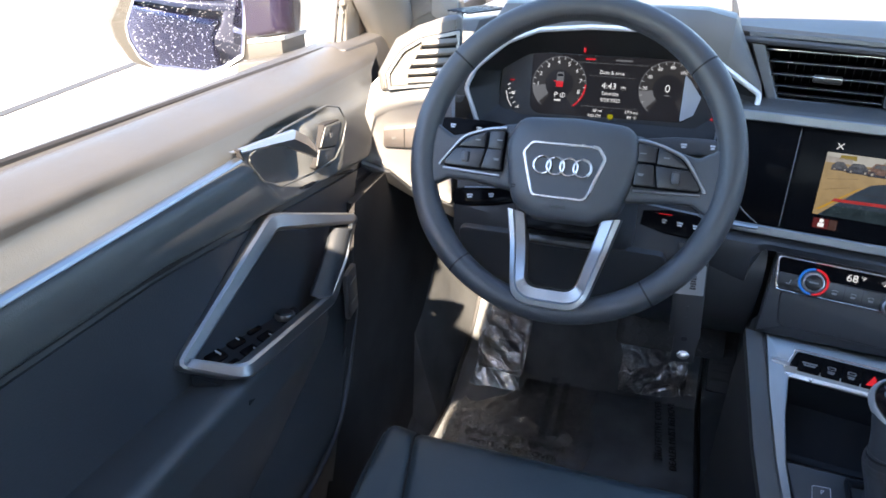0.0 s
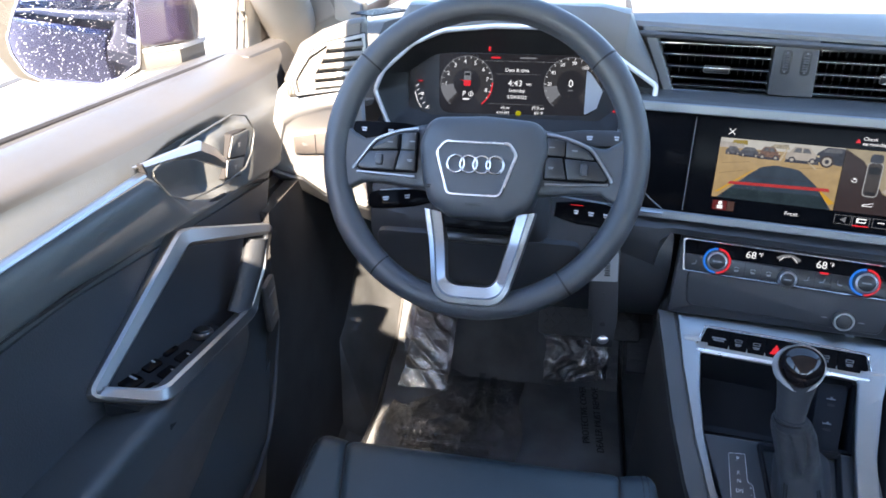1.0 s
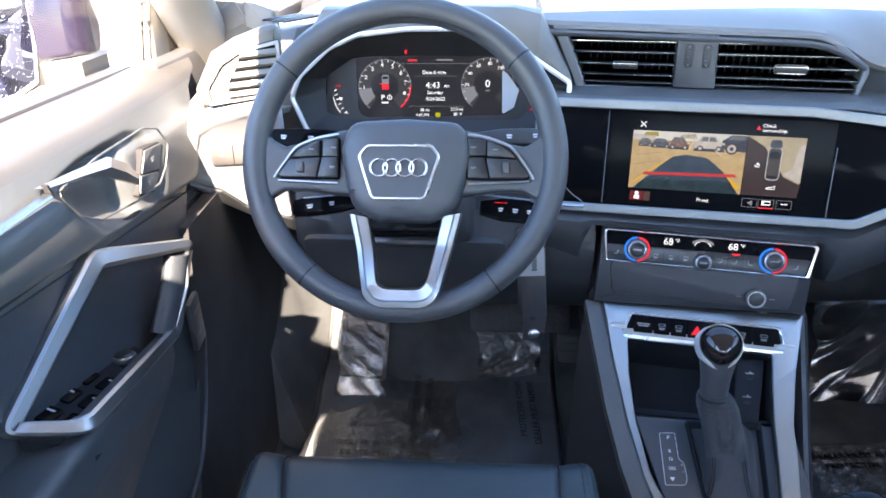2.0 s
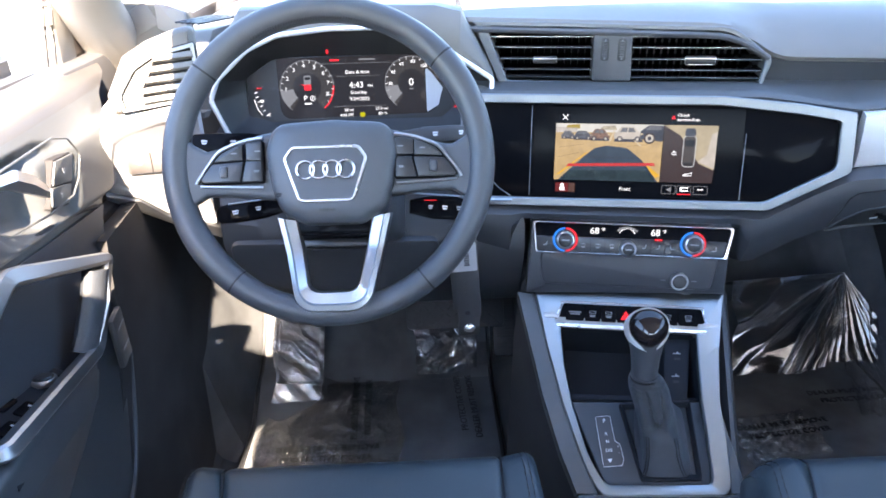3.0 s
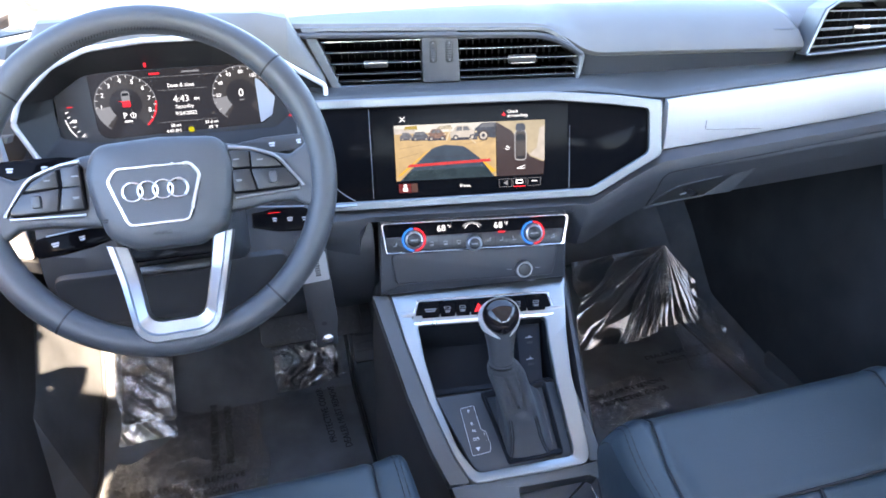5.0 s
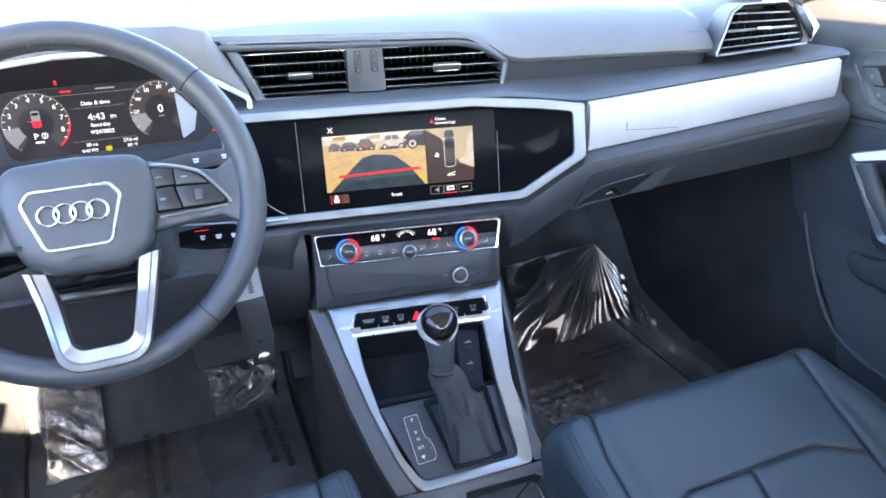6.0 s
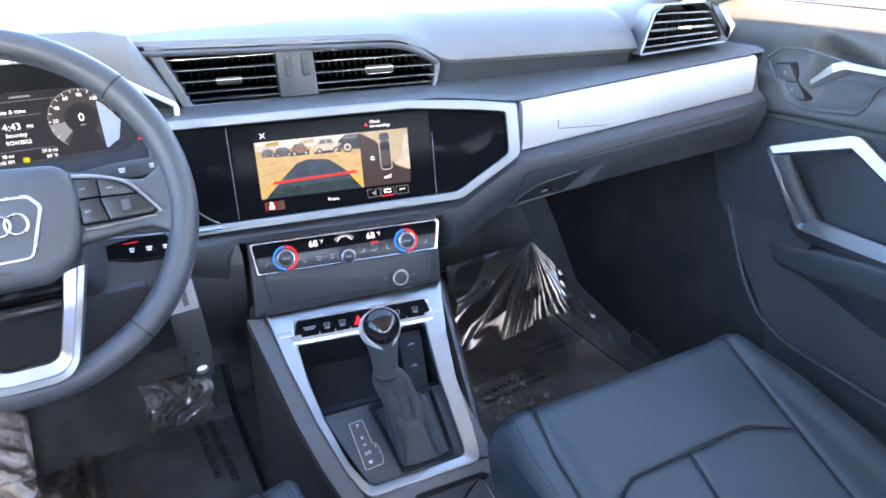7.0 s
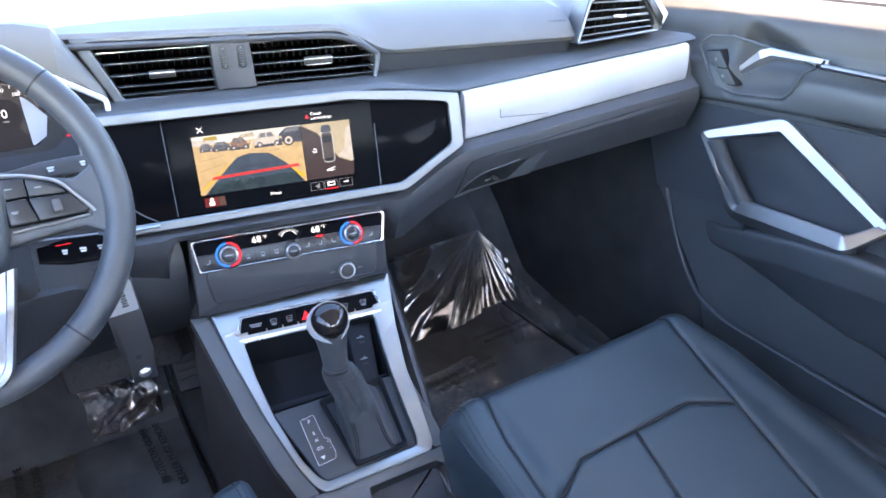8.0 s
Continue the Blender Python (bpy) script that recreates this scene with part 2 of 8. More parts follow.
def loft(bm, rings, closed=True, caps=True):
    """Skin a row of equal rings of points."""
    vs = [[bm.verts.new(p) for p in ring] for ring in rings]
    k = len(vs[0])
    for a, b in zip(vs, vs[1:]):
        for i in range(k if closed else k - 1):
            j = (i + 1) % k
            bm.faces.new((a[i], a[j], b[j], b[i]))
    if caps and closed:
        bm.faces.new(vs[0][::-1])
        bm.faces.new(vs[-1])
    return vs


def inset2(pts, d):
    """A polygon moved inwards by d (points in anticlockwise order)."""
    k, out = len(pts), []
    q = []
    for p in pts:
        p = Vector(p).to_2d()
        if not q or (p - q[-1]).length > 1e-7:
            q.append(p)
    area = sum(pts[i][0] * pts[(i + 1) % k][1] - pts[(i + 1) % k][0] * pts[i][1] for i in range(k))
    s = 1 if area > 0 else -1
    for i in range(k):
        p = Vector(pts[i]).to_2d()
        j = 1
        while (Vector(pts[(i - j) % k]).to_2d() - p).length < 1e-7 and j < k - 1:
            j += 1
        a = (p - Vector(pts[(i - j) % k]).to_2d()).normalized()
        j = 1
        while (Vector(pts[(i + j) % k]).to_2d() - p).length < 1e-7 and j < k - 1:
            j += 1
        b = (Vector(pts[(i + j) % k]).to_2d() - p).normalized()
        nrm = Vector((-(a.y + b.y), a.x + b.x))
        nrm = nrm.normalized() if nrm.length > 1e-6 else Vector((-a.y, a.x))
        c = max(0.45, nrm.dot(Vector((-a.y, a.x))))
        out.append(p + nrm * (s * d / c))
    return out


def plate(m, pts, z0, z1, bevel=0.0015, bm=None):
    """A slab with softened front edges, from a polygon on the panel m."""
    bm = bm or bmesh.new()
    rings = [[m @ Vector((*p, z0)) for p in pts]]
    if bevel:
        h = min(bevel, abs(z1 - z0) * 0.6)
        s = 1 if z1 > z0 else -1
        rings.append([m @ Vector((*p, z1 - s * h)) for p in pts])
        rings.append([m @ Vector((*p, z1 - s * h * 0.3)) for p in inset2(pts, bevel * 0.35)])
        rings.append([m @ Vector((*p, z1)) for p in inset2(pts, bevel)])
    else:
        rings.append([m @ Vector((*p, z1)) for p in pts])
    loft(bm, rings)
    return bm


def ring_plate(m, outer, inner, z0, z1, bevel=0.001, bm=None):
    """A frame: outer and inner outline have equally many points."""
    bm = bm or bmesh.new()
    s = [(outer, z0), (outer, z1 - bevel), (inset2(outer, bevel), z1), (inset2(inner, -bevel), z1), (inner, z1 - bevel), (inner, z0)]
    rings = [[m @ Vector((*p, z)) for p in pts] for pts, z in s]
    loft(bm, rings + [rings[0]], caps=False)
    bmesh.ops.remove_doubles(bm, verts=bm.verts, dist=1e-6)
    return bm


def tube(path, r, n=10, closed=False, bm=None, flat=1.0, up=None):
    """A round or flattened bar along a path; r: one radius or one for each point."""
    bm = bm or bmesh.new()
    p = [Vector(q) for q in path]
    k = len(p)
    rings = []
    ref = Vector(up) if up else Vector((0.13, 0.21, 0.97))
    for i in range(k):
        d = (p[(i + 1) % k] - p[i - 1]) if closed else (p[min(i + 1, k - 1)] - p[max(i - 1, 0)])
        d.normalize()
        a = d.cross(ref)
        a = a.normalized() if a.length > 1e-4 else d.orthogonal().normalized()
        b = a.cross(d).normalized()
        rad = r[i] if isinstance(r, (list, tuple)) else r
        rings.append([p[i] + (a * math.cos(2 * math.pi * j / n) + b * (math.sin(2 * math.pi * j / n) * flat)) * rad for j in range(n)])
    if closed:
        loft(bm, rings + [rings[0]], caps=False)
        bmesh.ops.remove_doubles(bm, verts=bm.verts, dist=1e-6)
    else:
        loft(bm, rings)
    return bm


def smooth_path(pts, n=8, closed=False):
    """A path through the points (Catmull-Rom)."""
    p = [Vector(q) for q in pts]
    k = len(p)
    out = []
    for i in range(k if closed else k - 1):
        if closed:
            a, b, c, d = p[i - 1], p[i], p[(i + 1) % k], p[(i + 2) % k]
        else:
            a, b, c, d = p[max(i - 1, 0)], p[i], p[i + 1], p[min(i + 2, k - 1)]
        for j in range(n):
            f = j / n
            out.append(0.5 * ((2 * b) + (c - a) * f + (2 * a - 5 * b + 4 * c - d) * f * f + (3 * b - a - 3 * c + d) * f ** 3))
    if not closed:
        out.append(p[-1])
    return out


def box(c, s, rot=(0, 0, 0), bevel=0.004, bm=None, seg=2):
    b = bmesh.new()
    bmesh.ops.create_cube(b, size=1.0)
    bmesh.ops.scale(b, vec=s, verts=b.verts)
    if bevel:
        bmesh.ops.bevel(b, geom=list(b.edges), offset=min(bevel, min(s) * 0.45), segments=seg, profile=0.5, affect="EDGES")
    bmesh.ops.transform(b, matrix=pose(*c, *rot), verts=b.verts)
    if bm is None:
        return b
    me = bpy.data.meshes.new("tmp")
    b.to_mesh(me)
    b.free()
    bm.from_mesh(me)
    bpy.data.meshes.remove(me)
    return bm


def lathe(m, prof, n=32, bm=None):
    """A turned piece: profile of (radius, height) about the panel's z."""
    bm = bm or bmesh.new()
    rings = [[m @ Vector((r * math.cos(2 * math.pi * j / n), r * math.sin(2 * math.pi * j / n), z)) for j in range(n)] for r, z in prof]
    loft(bm, rings)
    return bm


def lerp(x, table):
    """Piecewise straight interpolation in a table of (x, value)."""
    if x <= table[0][0]:
        return table[0][1]
    for (a, va), (b, vb) in zip(table, table[1:]):
        if x <= b:
            return va + (vb - va) * (x - a) / (b - a)
    return table[-1][1]


def text_mesh(body, m, size, depth=0.0003, align="CENTER"):
    """Raised lettering in the built-in font as a bmesh on the panel m."""
    cu = bpy.data.curves.new("lettering", "FONT")
    cu.body, cu.size, cu.extrude, cu.align_x, cu.align_y = body, size, depth, align, "CENTER"
    cu.resolution_u = 3
    ob = bpy.data.objects.new("lettering", cu)
    scene.collection.objects.link(ob)
    me = bpy.data.meshes.new_from_object(ob.evaluated_get(bpy.context.evaluated_depsgraph_get()))
    bm = bmesh.new()
    bm.from_mesh(me)
    bmesh.ops.transform(bm, matrix=m, verts=bm.verts)
    bpy.data.objects.remove(ob)
    bpy.data.curves.remove(cu)
    bpy.data.meshes.remove(me)
    return bm


def on(m, x, y, z=0.0, turn=0.0):
    return m @ pose(x, y, z, 0, 0, turn)


def write(name, body, m, size, material, parent, align="CENTER"):
    return part(name, text_mesh(body, m, size, align=align), material, parent, smooth=0)


def bars(name, m, w, h, parent, material, rows=1, gap=0.4):
    """Plain bars in place of writing too small to read."""
    bm = bmesh.new()
    hh = h / (rows + (rows - 1) * gap)
    for i in range(rows):
        plate(m, rect(w * (1.0 if i % 2 == 0 else 0.8), hh, 0, h / 2 - hh / 2 - i * hh * (1 + gap)), 0.0, 0.0004, 0, bm)
    return part(name, bm, material, parent, smooth=0)


# ---- setting ----
def grid_sheet(fn, nu, nv, thick=None):
    """A sheet from a function of (u, v) in 0..1."""
    bm = bmesh.new()
    vs = [[bm.verts.new(fn(i / nu, j / nv)) for j in range(nv + 1)] for i in range(nu + 1)]
    for i in range(nu):
        for j in range(nv):
            bm.faces.new((vs[i][j], vs[i + 1][j], vs[i + 1][j + 1], vs[i][j + 1]))
    if thick:
        geo = bmesh.ops.extrude_face_region(bm, geom=list(bm.faces))
        bmesh.ops.translate(bm, verts=[g for g in geo["geom"] if isinstance(g, bmesh.types.BMVert)], vec=thick)
    return bm


bm = bmesh.new()
box((0, 0, -0.1), (900, 900, 0.2), bevel=0, bm=bm)
setting("ground", bm, CONCRETE, "sunlit pale concrete parking lot surface", "ground")
for i, x0 in enumerate((-5.17,)):
    bm = bmesh.new()
    box((x0, 4.5, 0.004), (0.10, 9.0, 0.008), (0, 0, 11), bevel=0, bm=bm)
    setting("road_marking", bm, PAINT, "dark worn painted line on the concrete lot", "road marking")

# carpeted floor: flat well, sloping toe board, raised tunnel, sill sides
def floor_z(x, y):
    z = 0.42 + max(0.0, y - 1.22) * 0.95
    z += 0.12 * max(0.0, 1 - max(0.0, abs(x) - 0.10) / 0.06) if abs(x) < 0.16 else 0
    z += max(0.0, abs(x) - 0.695) * 2.2 if x > 0 or y < 1.0 else max(0.0, -x - 0.664) * 4.5
    if x < -0.50 and y > 1.08:
        z += min(0.05, (-0.50 - x) * 0.6) * min(1, (y - 1.08) / 0.1)
    return z + 0.002 * noise.noise(Vector((x * 30, y * 30, 0)))


bm = grid_sheet(lambda u, v: (-0.74 + 1.48 * u, -1.2 + 3.0 * v, floor_z(-0.74 + 1.48 * u, -1.2 + 3.0 * v)), 74, 120)
setting("floor", bm, CARPET, "black carpeted car floor with sloping toe board", "floor")
bm = box((0, -0.2, 0.33), (1.56, 3.9, 0.10), bevel=0.0)
setting("floor_pan", bm, PLASTIC, "dark underbody of the car", "floor")
# bulkhead, rear wall and body sides
bm = box((0, 1.78, 0.80), (1.60, 0.06, 0.95), bevel=0.01)
setting("wall_front", bm, PLASTIC, "dark bulkhead behind the dashboard", "wall")
bm = box((0, -1.9, 0.85), (1.60, 0.08, 0.95), bevel=0.01)
setting("wall_rear", bm, PLASTIC, "dark lower rear wall of the cabin", "wall")
for s, nm in ((-1, "wall_left"), (1, "wall_right")):
    bm = bmesh.new()
    box((s * 0.800, -1.15, 0.78), (0.05, 1.5, 0.84), bevel=0.01, bm=bm)
    box((s * 0.785, 1.36, 0.78), (0.05, 0.90, 0.80), bevel=0.01, bm=bm)
    box((s * 0.745, 0.25, 0.43), (0.07, 1.5, 0.12), bevel=0.015, bm=bm)
    box((s * 0.742, 0.62, 0.72), (0.02, 0.62, 0.56), bevel=0.004, bm=bm)
    setting(nm, bm, PLASTIC, "dark trimmed side of the car body with sill", "wall")
    bm = bmesh.new()
    loft(bm, [[(s * x, y, z) for x, z in ((0.83, 0.30), (0.86, 0.45), (0.885, 0.75), (0.88, 0.98), (0.85, 1.12), (0.82, 1.14), (0.82, 0.30))] for y in (-2.0, -1.2, -0.36)])
    setting("body_side", bm, BLUE, "glossy navy blue rear side of the car", "car body")
    # kick panel beside the footwell
    def kick(u, v, s=s):
        z = 0.43 + 0.57 * v
        y0 = lerp(z, [(0.47, 0.565), (0.728, 0.650), (0.883, 0.750), (1.04, 0.785)])
        y = y0 + (1.72 - y0) * u
        return (s * ((0.694 if s < 0 else 0.704 + 0.012 * max(0.0, min(1.0, (z - 0.80) / 0.10))) + 0.06 * (y - 0.75)), y, z)
    bm = grid_sheet(kick, 40, 14, (s * 0.02, 0, 0))
    setting("trim", bm, KICK, "dark carpeted kick panel beside the footwell", "trim")
# unseen roof, set off to the right to shape the sun; pale lining bounces light
def roof_pt(u, v):
    x = -0.525 + 1.242 * u
    y = 0.62 - 2.4 * v
    return (x, y, 1.575 - 0.10 * x * x - 0.06 * max(0, (0.2 - v)) ** 2 * 25 * 0.2 - 0.05 * v * v)


bm = grid_sheet(roof_pt, 16, 20, (0, 0, 0.03))
setting("ceiling", bm, LINING, "pale grey unseen roof lining, set to the right to shape the sun", "ceiling")
for s in (-1, 1):
    # off shifts the unseen roof rails to let sun in or keep it out
    off = -0.038 if s < 0 else 0.142
    # roof rail, front pillar, middle pillar, rear pillar
    bm = bmesh.new()
    rail = smooth_path([(s * (0.565 + off), 0.62, 1.55), (s * (0.570 + off), 0.1, 1.555), (s * (0.570 + off), -0.6, 1.54), (s * (0.56 + off), -1.3, 1.50), (s * (0.56 + off), -1.8, 1.44)], 6)
    tube(rail, 0.042, 10, bm=bm)
    setting("trim", bm, PILLAR, "pale unseen roof rail, moved to shape the sun", "trim")
    bm = bmesh.new()
    pil = smooth_path([(s * (0.572 + off), 0.60, 1.555), (s * (0.65 + 0.3 * off), 0.78, 1.43)] + ([(-0.735, 0.960, 1.288), (-0.763, 1.075, 1.195), (-0.772, 1.16, 1.11)] if s < 0 else [(0.715, 0.96, 1.29), (0.745, 1.08, 1.20), (0.77, 1.22, 1.10)]), 8)
    tube(pil, [0.034 + 0.018 * i / (len(pil) - 1) for i in range(len(pil))], 14, bm=bm, flat=0.75)
    setting("pillar_front", bm, PILLAR, "pale grey moulded windscreen pillar trim", "pillar")
    bm = bmesh.new()
    # pillar top, out of view, set to block sun from the door grip
    tube([(s * (0.600 + max(off, 0.0)), -0.05, 1.55), (s * (0.67 + 0.4 * max(off, 0.0)), -0.19, 1.35), (s * 0.745, -0.27, 1.18), (s * 0.75, -0.33, 0.8)], [0.058, 0.055, 0.07, 0.07], 10, bm=bm)
    setting("pillar_middle", bm, PILLAR, "pale grey unseen middle pillar, placed to block sun", "pillar")
    bm = bmesh.new()
    tube([(s * 0.60, -1.45, 1.50), (s * 0.70, -1.6, 1.3), (s * 0.75, -1.7, 1.1)], 0.08, 10, bm=bm)
    setting("pillar_rear", bm, PILLAR, "pale grey rear pillar trim", "pillar")
# windscreen
bm = grid_sheet(lambda u, v: ((-0.58 - 0.14 * v) + (1.16 + 0.28 * v) * u, 0.66 + 1.06 * v + 0.10 * (1 - (2 * u - 1) ** 2) * (0.3 + v), 1.565 - 0.40 * v), 16, 12, (0, 0.003, 0.004))
ws = setting("window_1", bm, GLASS, "clear curved windscreen above the dashboard", "windscreen")
ws.visible_shadow = False
# bonnet in navy paint
bm = grid_sheet(lambda u, v: (-0.78 + 1.56 * u, 1.80 + 0.95 * v, 1.12 - 0.18 * v ** 2 - 0.06 * (2 * u - 1) ** 2), 16, 14, (0, 0, -0.03))
setting("bonnet", bm, BLUE, "glossy navy blue bonnet beyond the windscreen", "bonnet")

# ---- dashboard ----
dash = thing("dashboard", (0, 1.1, 0.45), "dark grey moulded dashboard with silver trim and black vents", "dashboard")
LIP_Z = [(-0.30, 1.214), (0.10, 1.204), (0.12, 1.2028), (0.14, 1.1990), (0.16, 1.1905), (0.175, 1.1820), (0.19, 1.1725), (0.205, 1.1668), (0.22, 1.165), (0.52, 1.169), (0.74, 1.176)]
LIP_Y = [(-0.30, 1.042), (0.19, 0.954), (0.515, 0.859), (0.530, 0.890), (0.545, 0.905), (0.74, 0.855)]
TOP_Z = [(-0.30, 1.232), (0.13, 1.228), (0.25, 1.222), (0.74, 1.222)]
SIL_Z = [(-0.26, 1.118), (0.165, 1.122), (0.285, 1.107), (0.74, 1.167)]
SIL_Y = [(-0.26, 0.965), (0.165, 0.893), (0.285, 0.868), (0.74, 0.742)]
BOT_Z = [(-0.26, 0.966), (0.18, 0.966), (0.285, 1.025), (0.74, 1.105)]
SHELF_Z = [(-0.26, 1.127), (0.19, 1.127), (0.28, 1.129), (0.50, 1.140), (0.65, 1.158), (0.74, 1.170)]


def xs(a, b, n):
    return [a + (b - a) * i / n for i in range(n + 1)]


rings = []
for x in xs(-0.232, 0.698, 120):
    y, z, t = lerp(x, LIP_Y), lerp(x, LIP_Z), lerp(x, TOP_Z)
    sec = [(y + 0.11, 1.02), (y + 0.11, z - 0.008), (y + 0.012, z - 0.008), (y + 0.003, z - 0.005), (y, z), (y + 0.004, z + 0.006), (y + 0.018, z + 0.4 * (t - z)), (y + 0.05, z + 0.75 * (t - z)),
           (y + 0.10, t), (y + 0.2, t + 0.003), (1.40, t + 0.001), (1.60, t - 0.012), (1.74, t - 0.04), (1.74, 1.02)]
    rings.append([(x, *p) for p in sec])
bm = bmesh.new()
loft(bm, rings)
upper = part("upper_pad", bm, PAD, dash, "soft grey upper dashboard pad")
# thin moulded lip under the pad's edge
bm = tube([(x, lerp(x, LIP_Y) - 0.001, lerp(x, LIP_Z) - 0.010) for x in xs(-0.225, 0.19, 30)], 0.0045, 8)
part("lip", bm, PLASTIC, dash)
# small embossed lettering on the passenger side of the pad
EB = panel_frame((0.492, lerp(0.492, LIP_Y) + 0.0215, 1.1925), 15, 70)
bars("embossed_mark", EB, 0.030, 0.003, dash, PLASTIC)
# recessed band beneath the pad on the passenger side
bm = bmesh.new()
loft(bm, [[(x, lerp(x, LIP_Y) + 0.020, lerp(x, SHELF_Z) - 0.01), (x, lerp(x, LIP_Y) + 0.010, lerp(x, LIP_Z) - 0.007), (x, lerp(x, LIP_Y) + 0.06, lerp(x, LIP_Z) - 0.007), (x, lerp(x, LIP_Y) + 0.06, lerp(x, SHELF_Z) - 0.01)] for x in xs(0.197, 0.52, 24)])
part("band", bm, LOWER, dash)
# lower pad: the shelf, the face behind the trim, the nose and the underside
rings = []
for x in xs(-0.235, 0.690, 60):
    ys, zs, zb, yb, zsh = lerp(x, SIL_Y), lerp(x, SIL_Z), lerp(x, BOT_Z), lerp(x, LIP_Y), lerp(x, SHELF_Z)
    k = max(0.0, min(1.0, (x - 0.12) / 0.12))
    yf = ys - 0.012 - 0.022 * (1 - k)
    sec = [(yb + 0.10, zsh - 0.002), (yb + 0.02, zsh), (ys + 0.018, zs + 0.006), (ys + 0.005, zs + 0.002), (ys + 0.006, zs - 0.004), (ys + 0.010, zs - 0.5 * (zs - zb)), (yf + 0.014, zb + 0.006), (yf + 0.004, zb - 0.002),
           (yf - 0.006, zb - 0.010), (yf - 0.010, zb - 0.028), (yf - 0.004, zb - 0.05), (yf + 0.010, zb - 0.084), (yf + 0.050, zb - 0.098), (yf + 0.12, zb - 0.108), (1.30, zb - 0.13), (1.40, 0.98), (1.30, 1.06)]
    mid = max(0.0, min(1.0, (0.165 - abs(x + 0.005)) / 0.012))
    if mid > 0:
        low = [(6, 0.034, 0.006), (7, 0.006, -0.001), (8, -0.002, -0.008), (9, 0.000, -0.017), (10, 0.006, -0.020), (11, 0.030, -0.021), (12, 0.06, -0.03), (13, 0.09, -0.05), (14, 0.12, -0.08)]
        for i, dy, dz in low:
            sec[i] = (sec[i][0] * (1 - mid) + (yf + dy) * mid, sec[i][1] * (1 - mid) + (zb + dz) * mid)
    rings.append([(x, *p) for p in sec])
bm = bmesh.new()
loft(bm, rings)
part("lower_pad", bm, LOWER, dash, "soft lower dashboard pad, darkened for shade")
bm = bmesh.new()
loft(bm, [[(x, *p) for p in ((lerp(x, LIP_Y) + 0.10, lerp(x, SHELF_Z) - 0.001), (lerp(x, LIP_Y) + 0.02, lerp(x, SHELF_Z) + 0.002), (lerp(x, SIL_Y) + 0.018, lerp(x, SIL_Z) + 0.008), (lerp(x, SIL_Y) + 0.006, lerp(x, SIL_Z) + 0.005), (lerp(x, SIL_Y) + 0.002, lerp(x, SIL_Z) + 0.001), (lerp(x, SIL_Y) + 0.03, lerp(x, SIL_Z) - 0.008), (lerp(x, LIP_Y) + 0.10, lerp(x, SHELF_Z) - 0.02))] for x in xs(-0.234, 0.689, 60)])
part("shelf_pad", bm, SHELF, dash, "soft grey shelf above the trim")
# glovebox lid with handle, laid on the nose of the lower pad
def nose(x, s, lift=0.0):
    """A point of the pad's underside: s counts from the trim's lower edge down."""
    ys, zb = lerp(x, SIL_Y), lerp(x, BOT_Z)
    yf = ys - 0.012 - 0.022 * (1 - max(0.0, min(1.0, (x - 0.12) / 0.12)))
    sec = [(yf + 0.014, zb + 0.006), (yf + 0.004, zb - 0.002), (yf - 0.006, zb - 0.010), (yf - 0.010, zb - 0.028), (yf - 0.004, zb - 0.05), (yf + 0.010, zb - 0.084), (yf + 0.050, zb - 0.098), (yf + 0.12, zb - 0.108)]
    i = min(int(s), 6)
    p, q = Vector(sec[i]), Vector(sec[i + 1])
    c = p.lerp(q, s - i)
    n = Vector((-(q - p).y, (q - p).x)).normalized()
    n = n if n.x < 0 else -n
    return (x, c.x + n.x * lift, c.y + n.y * lift)


def nose_patch(corners, lift, n=14):
    """A patch with corners (x, s) in the order low left, low right, high right, high left."""
    (ax, as_), (bx, bs), (cx, cs), (dx, ds) = corners
    return grid_sheet(lambda u, v: nose((ax * (1 - u) + bx * u) * (1 - v) + (dx * (1 - u) + cx * u) * v, (as_ * (1 - u) + bs * u) * (1 - v) + (ds * (1 - u) + cs * u) * v, lift), n, n)


def nose_line(pts, w, lift):
    """A thin raised or dark line along points (x, s) of the underside."""
    return tube([nose(x, q, lift) for x, q in pts], w, 6)


glove = part("glovebox_lid", nose_patch(((0.276, 4.98), (0.660, 4.98), (0.650, 2.55), (0.290, 2.95)), 0.0016, 20), LOWER, dash, "dark glovebox lid")
part("glovebox_gap", nose_line([(0.276, 4.9), (0.283, 4.2), (0.287, 3.3), (0.294, 2.98), (0.31, 2.92)] + [(0.31 + 0.017 * k, 2.92 - 0.0185 * k) for k in range(1, 21)], 0.0010, 0.0014), SEAM, dash)
part("handle_face", nose_patch(((0.280, 4.95), (0.392, 4.95), (0.410, 3.90), (0.312, 4.22)), 0.0030), SATIN, glove, "dark face of the glovebox handle")
# paler lines stand in for the highlight along the handle's edges
part("handle_highlight", nose_line([(0.275, 4.98), (0.290, 4.6), (0.310, 4.18), (0.316, 4.12), (0.345, 4.03), (0.376, 3.95)], 0.0011, 0.0030), PANEL, glove)
part("handle_highlight", nose_line([(0.275, 5.0), (0.32, 4.99), (0.36, 4.97)], 0.0022, 0.0020), PANEL, glove)
# raised, paler patch gives the scoop its lit look
scoop = ((0.360, 4.94, 0.0045), (0.398, 4.90, 0.0070), (0.422, 3.78, 0.0032), (0.392, 3.98, 0.0032))
part("handle_scoop", grid_sheet(lambda u, v: [sum(w_ * c for w_, c in zip(((1 - u) * (1 - v), u * (1 - v), u * v, (1 - u) * v), q)) for q in zip(*[nose(*p) for p in scoop])], 8, 8, (0, 0.004, -0.002)), PANEL, glove, "finger scoop of the handle, paler and tilted as if lit")
